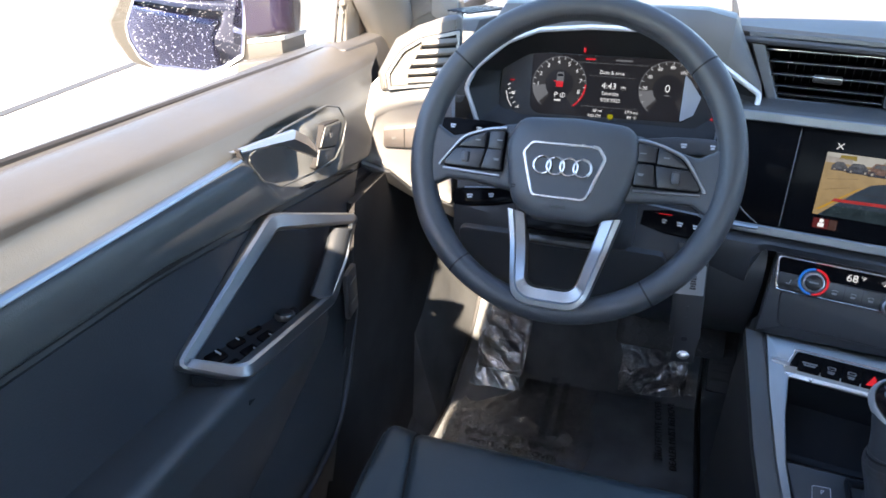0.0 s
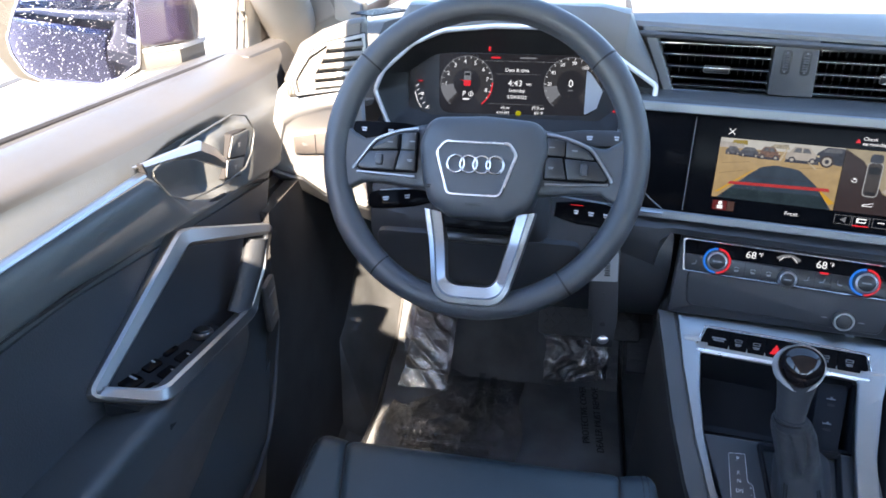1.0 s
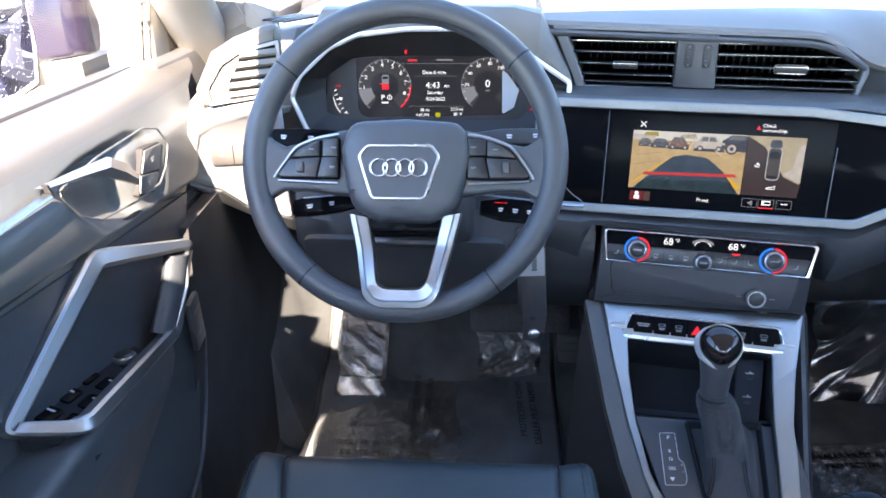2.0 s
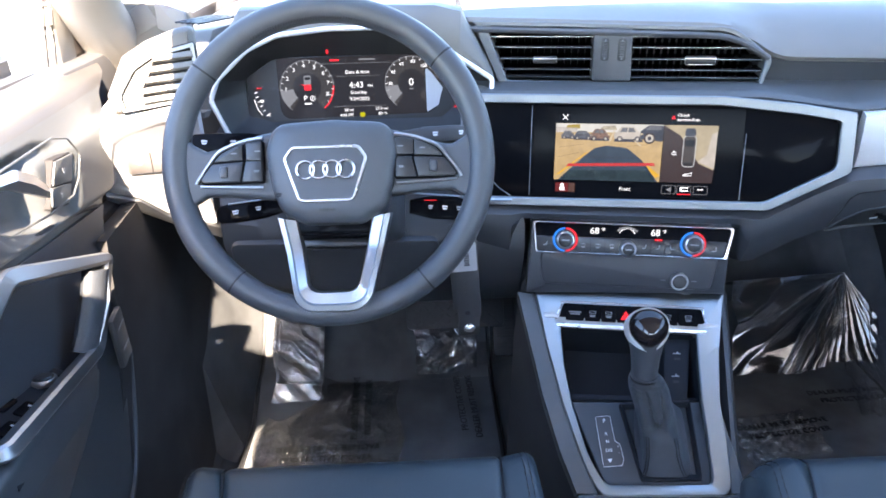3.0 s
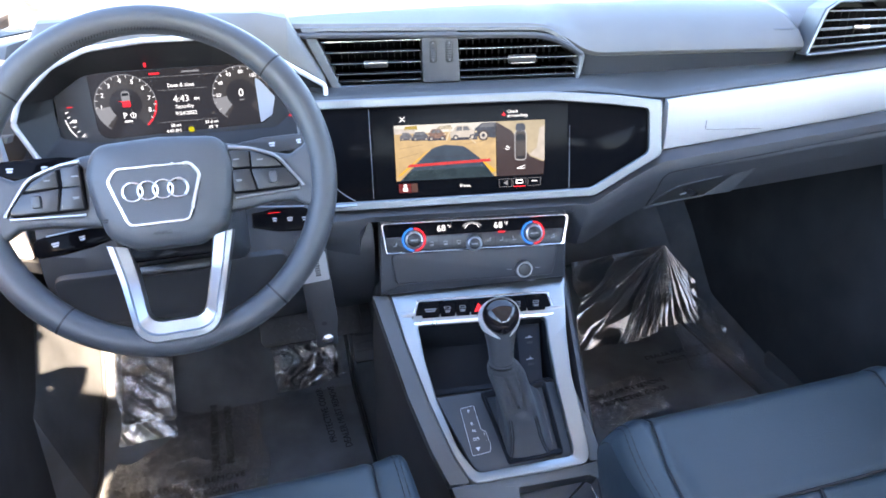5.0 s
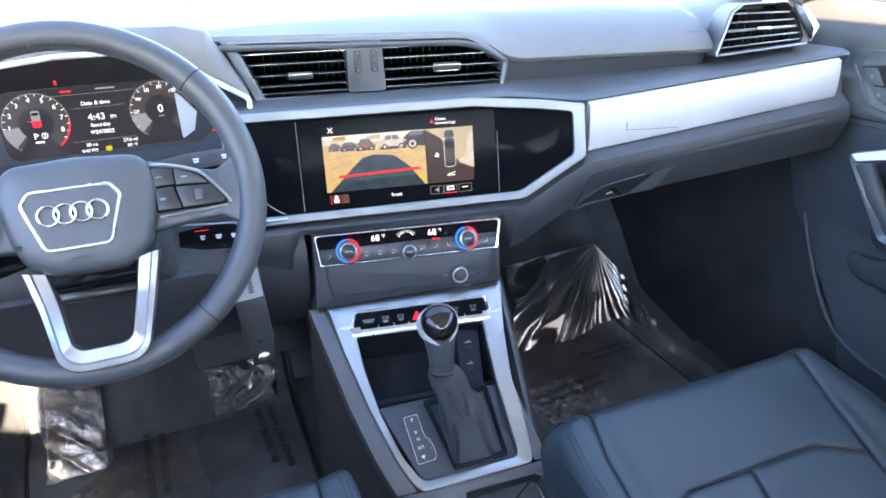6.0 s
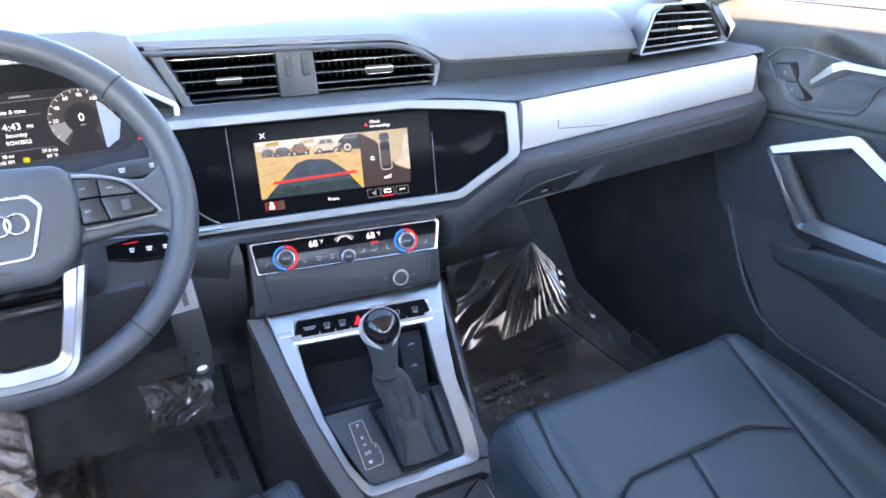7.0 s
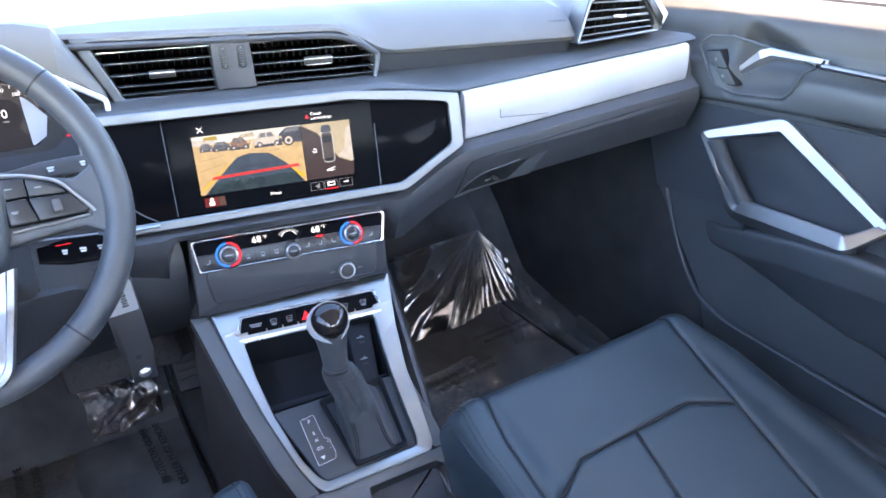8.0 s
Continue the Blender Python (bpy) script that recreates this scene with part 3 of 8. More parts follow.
part("latch", nose_patch(((0.322, 4.66), (0.331, 4.63), (0.332, 4.55), (0.323, 4.58)), 0.0040), WHITEPRINT, glove)
# brushed decor panel on the passenger side
rings = []
for x in xs(0.2905, 0.672, 36):
    ys, zs, zb = lerp(x, SIL_Y), lerp(x, SIL_Z), lerp(x, BOT_Z)
    yb2 = ys - 0.004
    f = [(ys + 0.012, zs - 0.001), (ys + 0.001, zs - 0.002), (ys - 0.004, zs - 0.006), (ys - 0.0065, zs - 0.35 * (zs - zb)), (yb2 - 0.0035, zs - 0.7 * (zs - zb)), (yb2 - 0.002, zb + 0.006), (yb2 + 0.002, zb + 0.003), (yb2 + 0.014, zb + 0.003)]
    rings.append([(x, *p) for p in f])
bm = bmesh.new()
loft(bm, rings)
decor = part("decor_panel", bm, DECOR, dash, "brushed silver decor strip")
DP = panel_frame((0.375, lerp(0.375, SIL_Y) - 0.0085, 1.073), 15.5, 1.5)
bm = bmesh.new()
plate(DP, rect(0.082, 0.0007, 0.012, -0.011), -0.001, 0.0006, 0, bm)
plate(DP, rect(0.0007, 0.013, -0.030, -0.004), -0.001, 0.0006, 0, bm)
part("engraved_mark", bm, GREYPRINT, decor, smooth=0)

# hexagonal silver frame round the black screen panel
SC = panel_frame((0, 0.914, 1.085), 10, 12)
fo = rounded([(-0.245, -0.1195), (0.186, -0.1165), (0.2885, -0.0595), (0.2855, 0.0205), (0.2150, 0.0310), (0.1150, 0.0400), (-0.245, 0.0396)], [0, 0.03, 0.012, 0.006, 0.05, 0.08, 0], 5)
fi = rounded([(-0.245, -0.1075), (0.180, -0.1040), (0.2680, -0.0550), (0.2655, 0.0090), (0.2100, 0.0172), (0.1120, 0.0272), (-0.245, 0.0268)], [0, 0.03, 0.012, 0.008, 0.05, 0.08, 0], 5)
part("screen_frame", ring_plate(SC, fo, fi, -0.012, 0.0045, 0.0015), FRAMESATIN, dash, "satin silver hexagonal frame")
part("black_panel", plate(SC, fi, -0.03, -0.002, 0.0005), BLACK, dash, "gloss black display surround")
for u, v0, v1 in ((-0.1455, -0.105, 0.024), (0.1475, -0.104, -0.010)):
    part("panel_joint", plate(SC, rect(0.0009, v1 - v0, u, (v0 + v1) / 2), -0.003, -0.0013, 0), GREYPRINT, dash, smooth=0)
# thin bright lower strip that runs on towards the steering column
part("lower_strip", tube([SC @ Vector(p) for p in ((-0.245, -0.113, 0.0), (-0.21, -0.112, 0.002), (-0.17, -0.111, 0.003))], 0.006, 8, flat=0.5), SILVER, dash)
part("curved_trim_line", tube(smooth_path([SC @ Vector(p) for p in ((-0.215, -0.060, -0.001), (-0.205, -0.078, -0.001), (-0.190, -0.094, -0.001), (-0.172, -0.106, 0.0))], 5), 0.0008, 6), SILVER, dash)


# ---- vents ----
def air_vent(parent, name, m, outline, depth, rows, spans, tabs, edge=None, chord=0.030):
    """Vent: black housing, slats and adjuster tabs in the panel m."""
    vent = part(name, plate(m, outline, -depth, -depth + 0.004, 0), BLACK, parent, "black air vent with horizontal slats")
    for z, (a, b) in zip(rows, spans):
        bm = bmesh.new()
        sec = [(-chord, 0.0015 + 0.1 * chord), (-0.002, 0.0022), (0.0015, 0.0010), (0.0022, -0.0008), (0.0, -0.0026), (-chord, 0.001)]
        loft(bm, [[m @ Vector((x, z + p[1], p[0] - 0.004)) for p in sec] for x in (a, b)])
        part("slat", bm, BLACK, vent, smooth=0)
        part("slat_edge", plate(m, rect(b - a, 0.0012, (a + b) / 2, z), -0.003, -0.0005, 0), edge or CHROME, vent, smooth=0)
    for x, z in tabs:
        part("adjuster_tab", box(m @ Vector((x, z - 0.001, 0.001)), (0.034, 0.010, 0.007), [math.degrees(a) for a in m.to_euler()], bevel=0.002), SATIN, vent)
        part("tab_edge", plate(m, rect(0.034, 0.0018, x, z + 0.001), 0.003, 0.0055, 0.0005), CHROME, vent)
    return vent


VT = panel_frame((0, 0.985, 1.15), 10, 5)
cv_out = rounded([(-0.205, 0.056), (-0.172, -0.021), (0.184, -0.023), (0.190, 0.010), (0.137, 0.0485), (-0.10, 0.054)], [0.004, 0.004, 0.004, 0.015, 0.06, 0.03], 5)
# moulded rim of the vent opening
cv_rim = rounded([(-0.226, 0.064), (-0.184, -0.026), (0.188, -0.028), (0.199, 0.012), (0.142, 0.0555), (-0.10, 0.062)], [0.004, 0.004, 0.004, 0.015, 0.06, 0.03], 5)
part("vent_rim", ring_plate(VT, cv_rim, cv_out, -0.03, 0.002, 0.0015), RIMSATIN, dash)
rows = [0.0415, 0.0265, 0.0105, -0.0045, -0.0150]
left_edge = [-0.198, -0.192, -0.185, -0.179, -0.175]
right_edge = [0.146, 0.166, 0.184, 0.187, 0.185]
cvent = air_vent(dash, "centre_vent", VT, cv_out, 0.075, rows, [(a, -0.051) for a in left_edge], [(-0.118, 0.0100)])
for z, b in zip(rows, right_edge):
    bm = bmesh.new()
    sec = [(-0.030, 0.0045), (-0.002, 0.0022), (0.0015, 0.0010), (0.0022, -0.0008), (0.0, -0.0026), (-0.030, 0.001)]
    loft(bm, [[VT @ Vector((x, z + p[1], p[0] - 0.004)) for p in sec] for x in (0.006, b)])
    part("slat", bm, BLACK, cvent, smooth=0)
    part("slat_edge", plate(VT, rect(b - 0.006, 0.0016, (b + 0.006) / 2, z), -0.003, -0.0005, 0), CHROME, cvent, smooth=0)
for i in range(34):
    x = -0.17 + 0.0103 * i
    if -0.055 < x < 0.01:
        continue
    bm = plate(VT, rect(0.0012, 0.060, x, 0.012), -0.072, -0.058, 0)
    part("vane", bm, SEAM, cvent, smooth=0)
part("adjuster_tab", box(VT @ Vector((0.100, 0.0095, 0.002)), (0.042, 0.013, 0.008), [math.degrees(a) for a in VT.to_euler()], bevel=0.003), SATIN, cvent)
part("tab_edge", plate(VT, rect(0.042, 0.002, 0.100, 0.0125), 0.004, 0.0068, 0.0005), CHROME, cvent)
part("tab_edge", plate(VT, rect(0.034, 0.0016, 0.100, 0.0040), 0.004, 0.0064, 0.0005), CHROME, cvent)
bm = plate(VT, rounded([(-0.049, -0.020), (0.006, -0.020), (0.003, 0.053), (-0.050, 0.053)], 0.002, 3), -0.05, 0.0035, 0.0015)
div = part("vent_divider", bm, PLASTIC, cvent, "grey divider with two thumb wheels")
for x in (-0.0335, -0.0095):
    part("wheel_slot", plate(VT, rounded(rect(0.0120, 0.032, x, 0.024), 0.0050, 4), 0.003, 0.0042, 0.0003), SATIN, div)
    bm = bmesh.new()
    for k in range(7):
        box(VT @ Vector((x, 0.0135 + 0.0035 * k, 0.0046)), (0.007, 0.0022, 0.0024), [math.degrees(a) for a in VT.to_euler()], bevel=0.0006, bm=bm, seg=1)
    part("thumb_wheel", bm, PLASTIC, div)
    for k in (0.0115, 0.0365):
        part("wheel_mark", plate(VT, disc(0.0012, x, k, 10), 0.004, 0.0049, 0), GREYPRINT, div, smooth=0)

# passenger side vent
RV = panel_frame((0.5845, 0.8315, 1.190), 16, 6)
rv_in = rounded([(-0.0763, -0.0282), (0.0594, -0.0149), (0.0603, -0.0043), (0.0397, 0.0334), (0.0265, 0.0434), (-0.0411, 0.0415), (-0.056, 0.0318)], 0.003, 3)
rv_out = rounded([(-0.0850, -0.0340), (0.0743, -0.0174), (0.0877, 0.0088), (0.0683, 0.0324), (0.0381, 0.0480), (-0.0455, 0.0470), (-0.0635, 0.0354)], 0.006, 3)
part("vent_surround", ring_plate(RV, inset2(rv_out, 0.0012), rv_in, -0.05, 0.004, 0.002), PLASTIC, dash, "dark vent surround")
for q_, w_ in ((((-0.0790, -0.0285, 0), (-0.0600, 0.0325, 0), (-0.0435, 0.0445, 0), (0.0265, 0.0462, 0)), 0.0016), (((-0.0800, -0.0310, 0), (0.0, -0.0235, 0), (0.0680, -0.0168, 0)), 0.0018)):
    part("vent_trim", tube([RV @ (Vector(p) + Vector((0, 0, 0.0045))) for p in q_], w_, 8), SILVER, dash, "satin silver vent edge")
part("vent_chamfer", plate(RV, rounded([(0.0735, -0.0165), (0.0860, 0.0088), (0.0670, 0.0318), (0.0380, 0.0468), (0.0330, 0.0455), (0.0480, 0.0405), (0.0745, 0.0045), (0.0715, -0.0130)], 0.002, 3), -0.03, 0.0062, 0.002), SILVER, dash, "satin silver outer edge of the vent")
thumb = part("thumb_panel", plate(RV, rounded([(0.0275, 0.0434), (0.0448, 0.0415), (0.0717, 0.0041), (0.0712, -0.0125), (0.0620, -0.0140), (0.0615, -0.0038), (0.0405, 0.0340)], 0.002, 3), -0.03, 0.0035, 0.0015), PLASTIC, dash, "grey panel with a thumb wheel")
TW = RV @ pose(0.0560, 0.0165, 0.0030, 0, 0, 29)
part("wheel_slot", plate(TW, rounded(rect(0.0080, 0.0240), 0.0035, 4), 0, 0.0010, 0.0003), SEAM, thumb)
for k in range(5):
    part("thumb_rib", plate(TW, rect(0.0050, 0.0020, 0, -0.0078 + 0.0039 * k), 0.0005, 0.0028, 0.0006), PLASTIC, thumb)
rvent = part("side_vent", plate(RV, rv_in, -0.040, -0.036, 0), BLACK, dash, "black air vent with horizontal slats")
for y, x0, x1, w_ in ((0.0312, -0.0550, 0.0400, 0.0028), (0.0190, -0.0590, 0.0460, 0.0028), (0.0076, -0.0635, 0.0525, 0.0042), (-0.0039, -0.0680, 0.0580, 0.0028), (-0.0146, -0.0720, 0.0580, 0.0028)):
    m = RV @ pose(-0.005, y, -0.001, 0, 0, 5.2 * (0.036 - y) / 0.06)
    part("slat", plate(m, rect(x1 - x0, w_ - 0.0006, (x0 + x1) / 2 + 0.005, 0.0), -0.014, -0.001, 0.0004), BLACK, rvent)
    part("slat_edge", plate(m, rect(x1 - x0, w_, (x0 + x1) / 2 + 0.005, 0.0), -0.001, 0.0014, 0.0008), RIMSATIN, rvent)
for k in range(9):
    part("vane", plate(RV, rect(0.0012, 0.054, -0.050 + 0.0115 * k, 0.008), -0.034, -0.016, 0), SEAM, rvent, smooth=0)
part("adjuster_tab", box(RV @ Vector((-0.006, 0.0080, 0.0035)), (0.024, 0.0062, 0.007), [math.degrees(a) for a in RV.to_euler()], bevel=0.0015), POLISHED, rvent)
# driver side vent and cheek
NEAR = Matrix.Translation(EYE) @ Matrix.Scale(0.905, 4) @ Matrix.Translation([-c for c in EYE])
LV = NEAR @ panel_frame((-0.680, 0.925, 1.155), -14, 8)
lv_cheek = rounded([(-0.0335, -0.037), (0.085, -0.024), (0.085, 0.074), (0.063, 0.071), (0.023, 0.058), (-0.0095, 0.0400), (-0.0370, -0.0088)], 0.008, 4)
lv_in = rounded([(0.0082, -0.0241), (0.083, -0.0190), (0.083, 0.0490), (0.0297, 0.0350), (0.0232, 0.0196), (0.0084, -0.0041)], 0.002, 3)
bm = bmesh.new()
loft(bm, [[LV @ Vector((*p, z)) for p in inset2(lv_cheek, d)] for z, d in ((-0.070, 0.004), (-0.03, 0.0), (-0.010, 0.0), (-0.004, 0.002), (0.0, 0.007))] + [[LV @ Vector((*p, 0.0)) for p in inset2(lv_cheek, 0.009)]])
part("vent_cheek", bm, PAD, dash, "pale grey vent housing at the dashboard's end")
lv_f = rounded([(-0.0205, -0.0326), (0.083, -0.0225), (0.083, 0.052), (0.0273, 0.0405), (0.0004, 0.0248), (-0.0165, 0.001), (-0.0235, -0.0102)], [0.003, 0.002, 0.002, 0.03, 0.02, 0.01, 0.004], 4)
part("vent_trim", ring_plate(LV, lv_f, inset2(lv_f, 0.0048), -0.004, 0.0045, 0.001), SILVER, dash, "angular satin silver vent frame")
part("vent_gap", ring_plate(LV, inset2(lv_f, -0.0014), lv_f, -0.004, 0.0012, 0), SEAM, dash)
part("vent_gap", ring_plate(LV, inset2(lv_f, 0.0048), inset2(lv_f, 0.0058), -0.004, 0.0012, 0), SEAM, dash)
lvent = part("side_vent", plate(LV, lv_in, -0.002, 0.0010, 0), BLACK, dash, "black air vent with horizontal slats")
for y, x0 in ((0.0335, 0.029), (0.0205, 0.0235), (0.0075, 0.0155), (-0.0055, 0.0092), (-0.0175, 0.0088)):
    m = LV @ pose(0, y, 0.0, -24, 0, 4)
    part("slat", plate(m, rect(0.080 - x0, 0.0078, (x0 + 0.080) / 2, -0.003), -0.003, 0.0058, 0.0014), SUNLIT_SLAT, lvent)
part("adjuster_tab", box(LV @ Vector((0.052, -0.003, 0.008)), (0.022, 0.006, 0.007), [math.degrees(q) for q in LV.to_euler()], bevel=0.002), DECOR, lvent)
# silver panel below it with the light switches
LP = NEAR @ panel_frame((-0.6992, 0.9191, 1.1188), -12, -30)
lp_out = rounded([(-0.0663, -0.1532), (-0.0214, -0.1752), (0.0099, -0.2187), (0.0795, -0.2654), (0.0934, 0.0100), (0.0094, 0.0012), (-0.0147, -0.0030), (-0.0396, -0.0315), (-0.0518, -0.0747)], 0.006, 4)
lp_face = rounded([(-0.0462, -0.1339), (-0.0199, -0.1635), (0.0112, -0.2062), (0.0780, -0.2490), (0.0900, -0.0127), (0.0365, -0.0216), (-0.0037, -0.0360), (-0.0248, -0.0501), (-0.0373, -0.0868)], 0.006, 4)
bm = bmesh.new()
loft(bm, [[LP @ Vector((*p, z)) for p in q] for q, z in ((lp_out, -0.05), (lp_out, -0.006), (lp_out, -0.001), ([a.lerp(b, 0.25) for a, b in zip(lp_out, lp_face)], 0.003), ([a.lerp(b, 0.8) for a, b in zip(lp_out, lp_face)], 0.003), (lp_face, 0.0))])
part("decor_panel", bm, DECOR, dash, "brushed silver decor panel at the driver's end")
lp_edge = rounded([(-0.0685, -0.1662), (0.0152, -0.2469), (0.083, -0.2991), (0.0844, -0.2670), (0.0096, -0.2205), (-0.0217, -0.1770), (-0.0668, -0.1550)], 0.002, 3)
part("decor_edge", plate(LP, lp_edge, -0.06, 0.006, 0.003), SILVER, dash)
swp = part("light_switch", plate(LP, rounded([(-0.0241, -0.1164), (0.0600, -0.1178), (0.0680, -0.0635), (-0.0186, -0.0758)], 0.005, 3), -0.002, 0.0030, 0.001), SWITCH, dash, "grey-brown light switch panel")
for k in (0.0, 0.032):
    part("switch_joint", plate(LP, [(0.0096 + k, -0.1170), (0.0108 + k, -0.1170), (0.0154 + k, -0.0720), (0.0142 + k, -0.0720)], 0.002, 0.0034, 0), SEAM, swp, smooth=0)
    bars("switch_mark", on(LP, k - 0.004, -0.095, 0.0031), 0.008, 0.006, swp, GREYPRINT, 2)
# short pale strip between the vent block and the instruments
part("column_strip", plate(panel_frame((-0.60, 0.948, 1.108), 0, 10), rounded([(-0.03, -0.006), (-0.002, -0.004), (0.002, 0.006), (-0.03, 0.006)], 0.002), -0.02, 0.004, 0.002), PAD, dash)
# end cap of the dash and left top pad
rings = []
for x in xs(-0.735, -0.215, 30):
    k = max(0.0, min(1.0, (x + 0.735) / 0.10))
    inner = max(0.0, min(1.0, (x + 0.585) / 0.03))
    y0 = 0.985 + 0.02 * k + 0.20 * inner
    zt = lerp(x, [(-0.735, 1.160), (-0.705, 1.180), (-0.664, 1.198), (-0.620, 1.206), (-0.56, 1.214)])
    sec = [(y0 + 0.0, 1.10), (y0, zt - 0.03), (y0 + 0.006, zt - 0.012), (y0 + 0.03, zt), (y0 + 0.12, zt + 0.012 * inner), (1.40, zt + 0.010 * inner), (1.60, zt), (1.74, zt - 0.03), (1.74, 1.0), (y0 + 0.08, 1.0)]
    rings.append([(x, *p) for p in sec])
bm = bmesh.new()
loft(bm, rings)
part("upper_pad", bm, PAD, dash, "soft grey dashboard pad on the driver's side")
bm = bmesh.new()
for k in range(5):
    box((-0.622 + 0.009 * k, 1.060 - 0.005 * k, 1.2225), (0.085, 0.004, 0.003), (0, 0, 60), bevel=0.001, bm=bm, seg=1)
part("defroster_grille", bm, SATIN, dash)
# lower driver-side body: knee panel
rings = []
for x in xs(-0.600, -0.150, 30):
    k = min(1.0, (x + 0.735) / 0.30)
    zt = 0.995 - 0.055 * k
    sec = [(0.955, zt + 0.10), (0.940 - 0.004 * k, zt), (0.925, zt - 0.015), (0.922, zt - 0.05), (0.945, zt - 0.11), (0.985, zt - 0.17), (1.05, zt - 0.20), (1.30, zt - 0.20), (1.36, 1.05), (1.05, zt + 0.11)]
    rings.append([(x, *p) for p in sec])
bm = bmesh.new()
loft(bm, rings)
part("knee_panel", bm, LOWER, dash, "dark plastic knee panel")
KP = panel_frame((-0.50, 0.93, 0.875), 0, -15)
part("knee_lid", plate(KP, rounded([(-0.09, -0.045), (0.22, -0.05), (0.22, 0.045), (-0.09, 0.050)], 0.015), -0.01, 0.004, 0.003), LOWER, dash)

# cluster binnacle: hood, bright line, funnel
CF = panel_frame((-0.395, 1.02, 1.13), 0, 20)
HF = panel_frame((-0.395, 0.980, 1.135), 0, 8)
hexo = rounded([(-0.203, -0.015), (-0.183, -0.064), (-0.143, -0.078), (0.145, -0.078), (0.180, -0.045), (0.196, -0.029), (0.198, 0.004), (0.152, 0.034), (0.110, 0.063), (0.050, 0.078), (-0.030, 0.078), (-0.102, 0.071), (-0.145, 0.053), (-0.190, 0.014)],
               [0.015, 0.015, 0.02, 0.02, 0.02, 0.008, 0.008, 0.05, 0.04, 0.06, 0.06, 0.05, 0.05, 0.03], 5)
inner = [Vector((max(-0.162, min(0.152, p.x * 0.86)), max(-0.058, min(0.040, p.y * 0.66)))) for p in hexo]
bm = bmesh.new()
outer3 = lambda d, z: [HF @ Vector((*p, z)) for p in inset2(hexo, d)]
inner3 = [CF @ Vector((*p, 0.0)) for p in inner]
loft(bm, [outer3(-0.003, -0.003), outer3(0.0, 0.0), outer3(0.003, -0.002), outer3(0.008, -0.012), [a.lerp(b, 0.55) for a, b in zip(outer3(0.008, -0.012), inner3)], inner3], caps=False)
part("binnacle_funnel", bm, FUNNEL, dash, "dark funnel round the instruments")
part("binnacle_bright_line", tube(outer3(-0.001, 0.001), 0.0036, 8, closed=True), LINE_METAL, dash, "thin bright line round the instruments")
bm = bmesh.new()
rise = [Vector((p.x * 1.03, min(0.110, p.y * 3.0))) if p.y > 0 else p.copy() for p in hexo]
mix = lambda f: [a.lerp(b, f) for a, b in zip(hexo, rise)]
at = lambda q, z: [HF @ Vector((*p, z)) for p in q]
loft(bm, [at(hexo, -0.006), at(inset2(hexo, -0.003), -0.001), at(mix(0.25), 0.0), at(mix(0.7), -0.006), at(mix(0.93), -0.014), at(mix(1.0), -0.026), at(inset2(rise, -0.004), -0.06), at(inset2(rise, -0.006), -0.12), at(inset2(rise, -0.004), -0.24)], caps=False)
part("warning_lamp", box((-0.433, 1.0185, 1.1770), (0.0035, 0.003, 0.0065), (10, 0, 0), bevel=0.001), REDPRINT, dash, "small red warning lamp")
part("binnacle_hood", bm, PAD, dash, "soft grey hood over the instruments")

# ---- instrument cluster ----
cl = thing("instrument_cluster", CF @ Vector((0, -0.05, 0)), "digital instrument cluster with lit dials, date and time", "instrument cluster")
part("surround", plate(CF, rounded([(-0.160, -0.060), (0.156, -0.060), (0.152, 0.042), (-0.160, 0.042)], 0.012), -0.02, 0.001, 0.0), FUNNEL, cl)
part("screen", plate(CF, rounded([(-0.1120, -0.0500), (0.1160, -0.0460), (0.1320, 0.0080), (0.1080, 0.0405), (-0.1160, 0.0390)], [0.02, 0.02, 0.012, 0.006, 0.006]), -0.01, 0.0014, 0.0), SCREEN, cl, "dark lit screen")
part("shelf_band", plate(CF, rounded([(-0.080, 0.0440), (0.140, 0.0460), (0.128, 0.0580), (-0.066, 0.0600)], 0.004), 0.0, 0.0030, 0.001), SATIN, cl)
CD = CF @ pose(0, 0, 0.0022)


def arc_band(m, cx, cy, r0, r1, a0, a1, n=28, z=0.0):
    bm = bmesh.new()
    pts = disc(r1, cx, cy, n, a0, a1) + disc(r0, cx, cy, n, a1, a0)
    plate(m, pts, z, z + 0.0003, 0, bm)
    return bm


DIALGREY = glow("dial_grey", (0.50, 0.47, 0.50), 0.007)


def dial(cx, cy, r, labels, a_first, step, red_from=None):
    part("dial_face", arc_band(CD, cx, cy, r * 0.52, r - 0.001, 235, -55, 40, -0.0004), DIALGREY, cl, smooth=0)
    part("dial_ring", arc_band(CD, cx, cy, r - 0.0011, r, 235, -20 if red_from is None else red_from), DIM, cl, smooth=0)
    if red_from is not None:
        part("red_band", arc_band(CD, cx, cy, r - 0.0022, r, red_from, -52), REDPRINT, cl, smooth=0)
    bm = bmesh.new()
    for k in range(2 * len(labels)):
        a = radians(a_first + step * k / 2)
        plate(CD @ pose(cx + (r - 0.0025) * math.cos(a), cy + (r - 0.0025) * math.sin(a), 0, 0, 0, math.degrees(a)), rect(0.004, 0.0006), 0, 0.0003, 0, bm)
    part("ticks", bm, LIT, cl, smooth=0)
    for k, s in enumerate(labels):
        a = radians(a_first + step * k)
        write("numeral", s, on(CD, cx + (r - 0.0085) * math.cos(a), cy + (r - 0.0085) * math.sin(a)), 0.0086 if len(s) < 2 else 0.0068, LIT, cl)
    part("pointer_wedge", plate(CD, disc(r - 0.001, cx, cy, 8, 186, 226) + disc(r * 0.5, cx, cy, 8, 226, 186), 0, 0.0003, 0), DIM, cl, smooth=0)


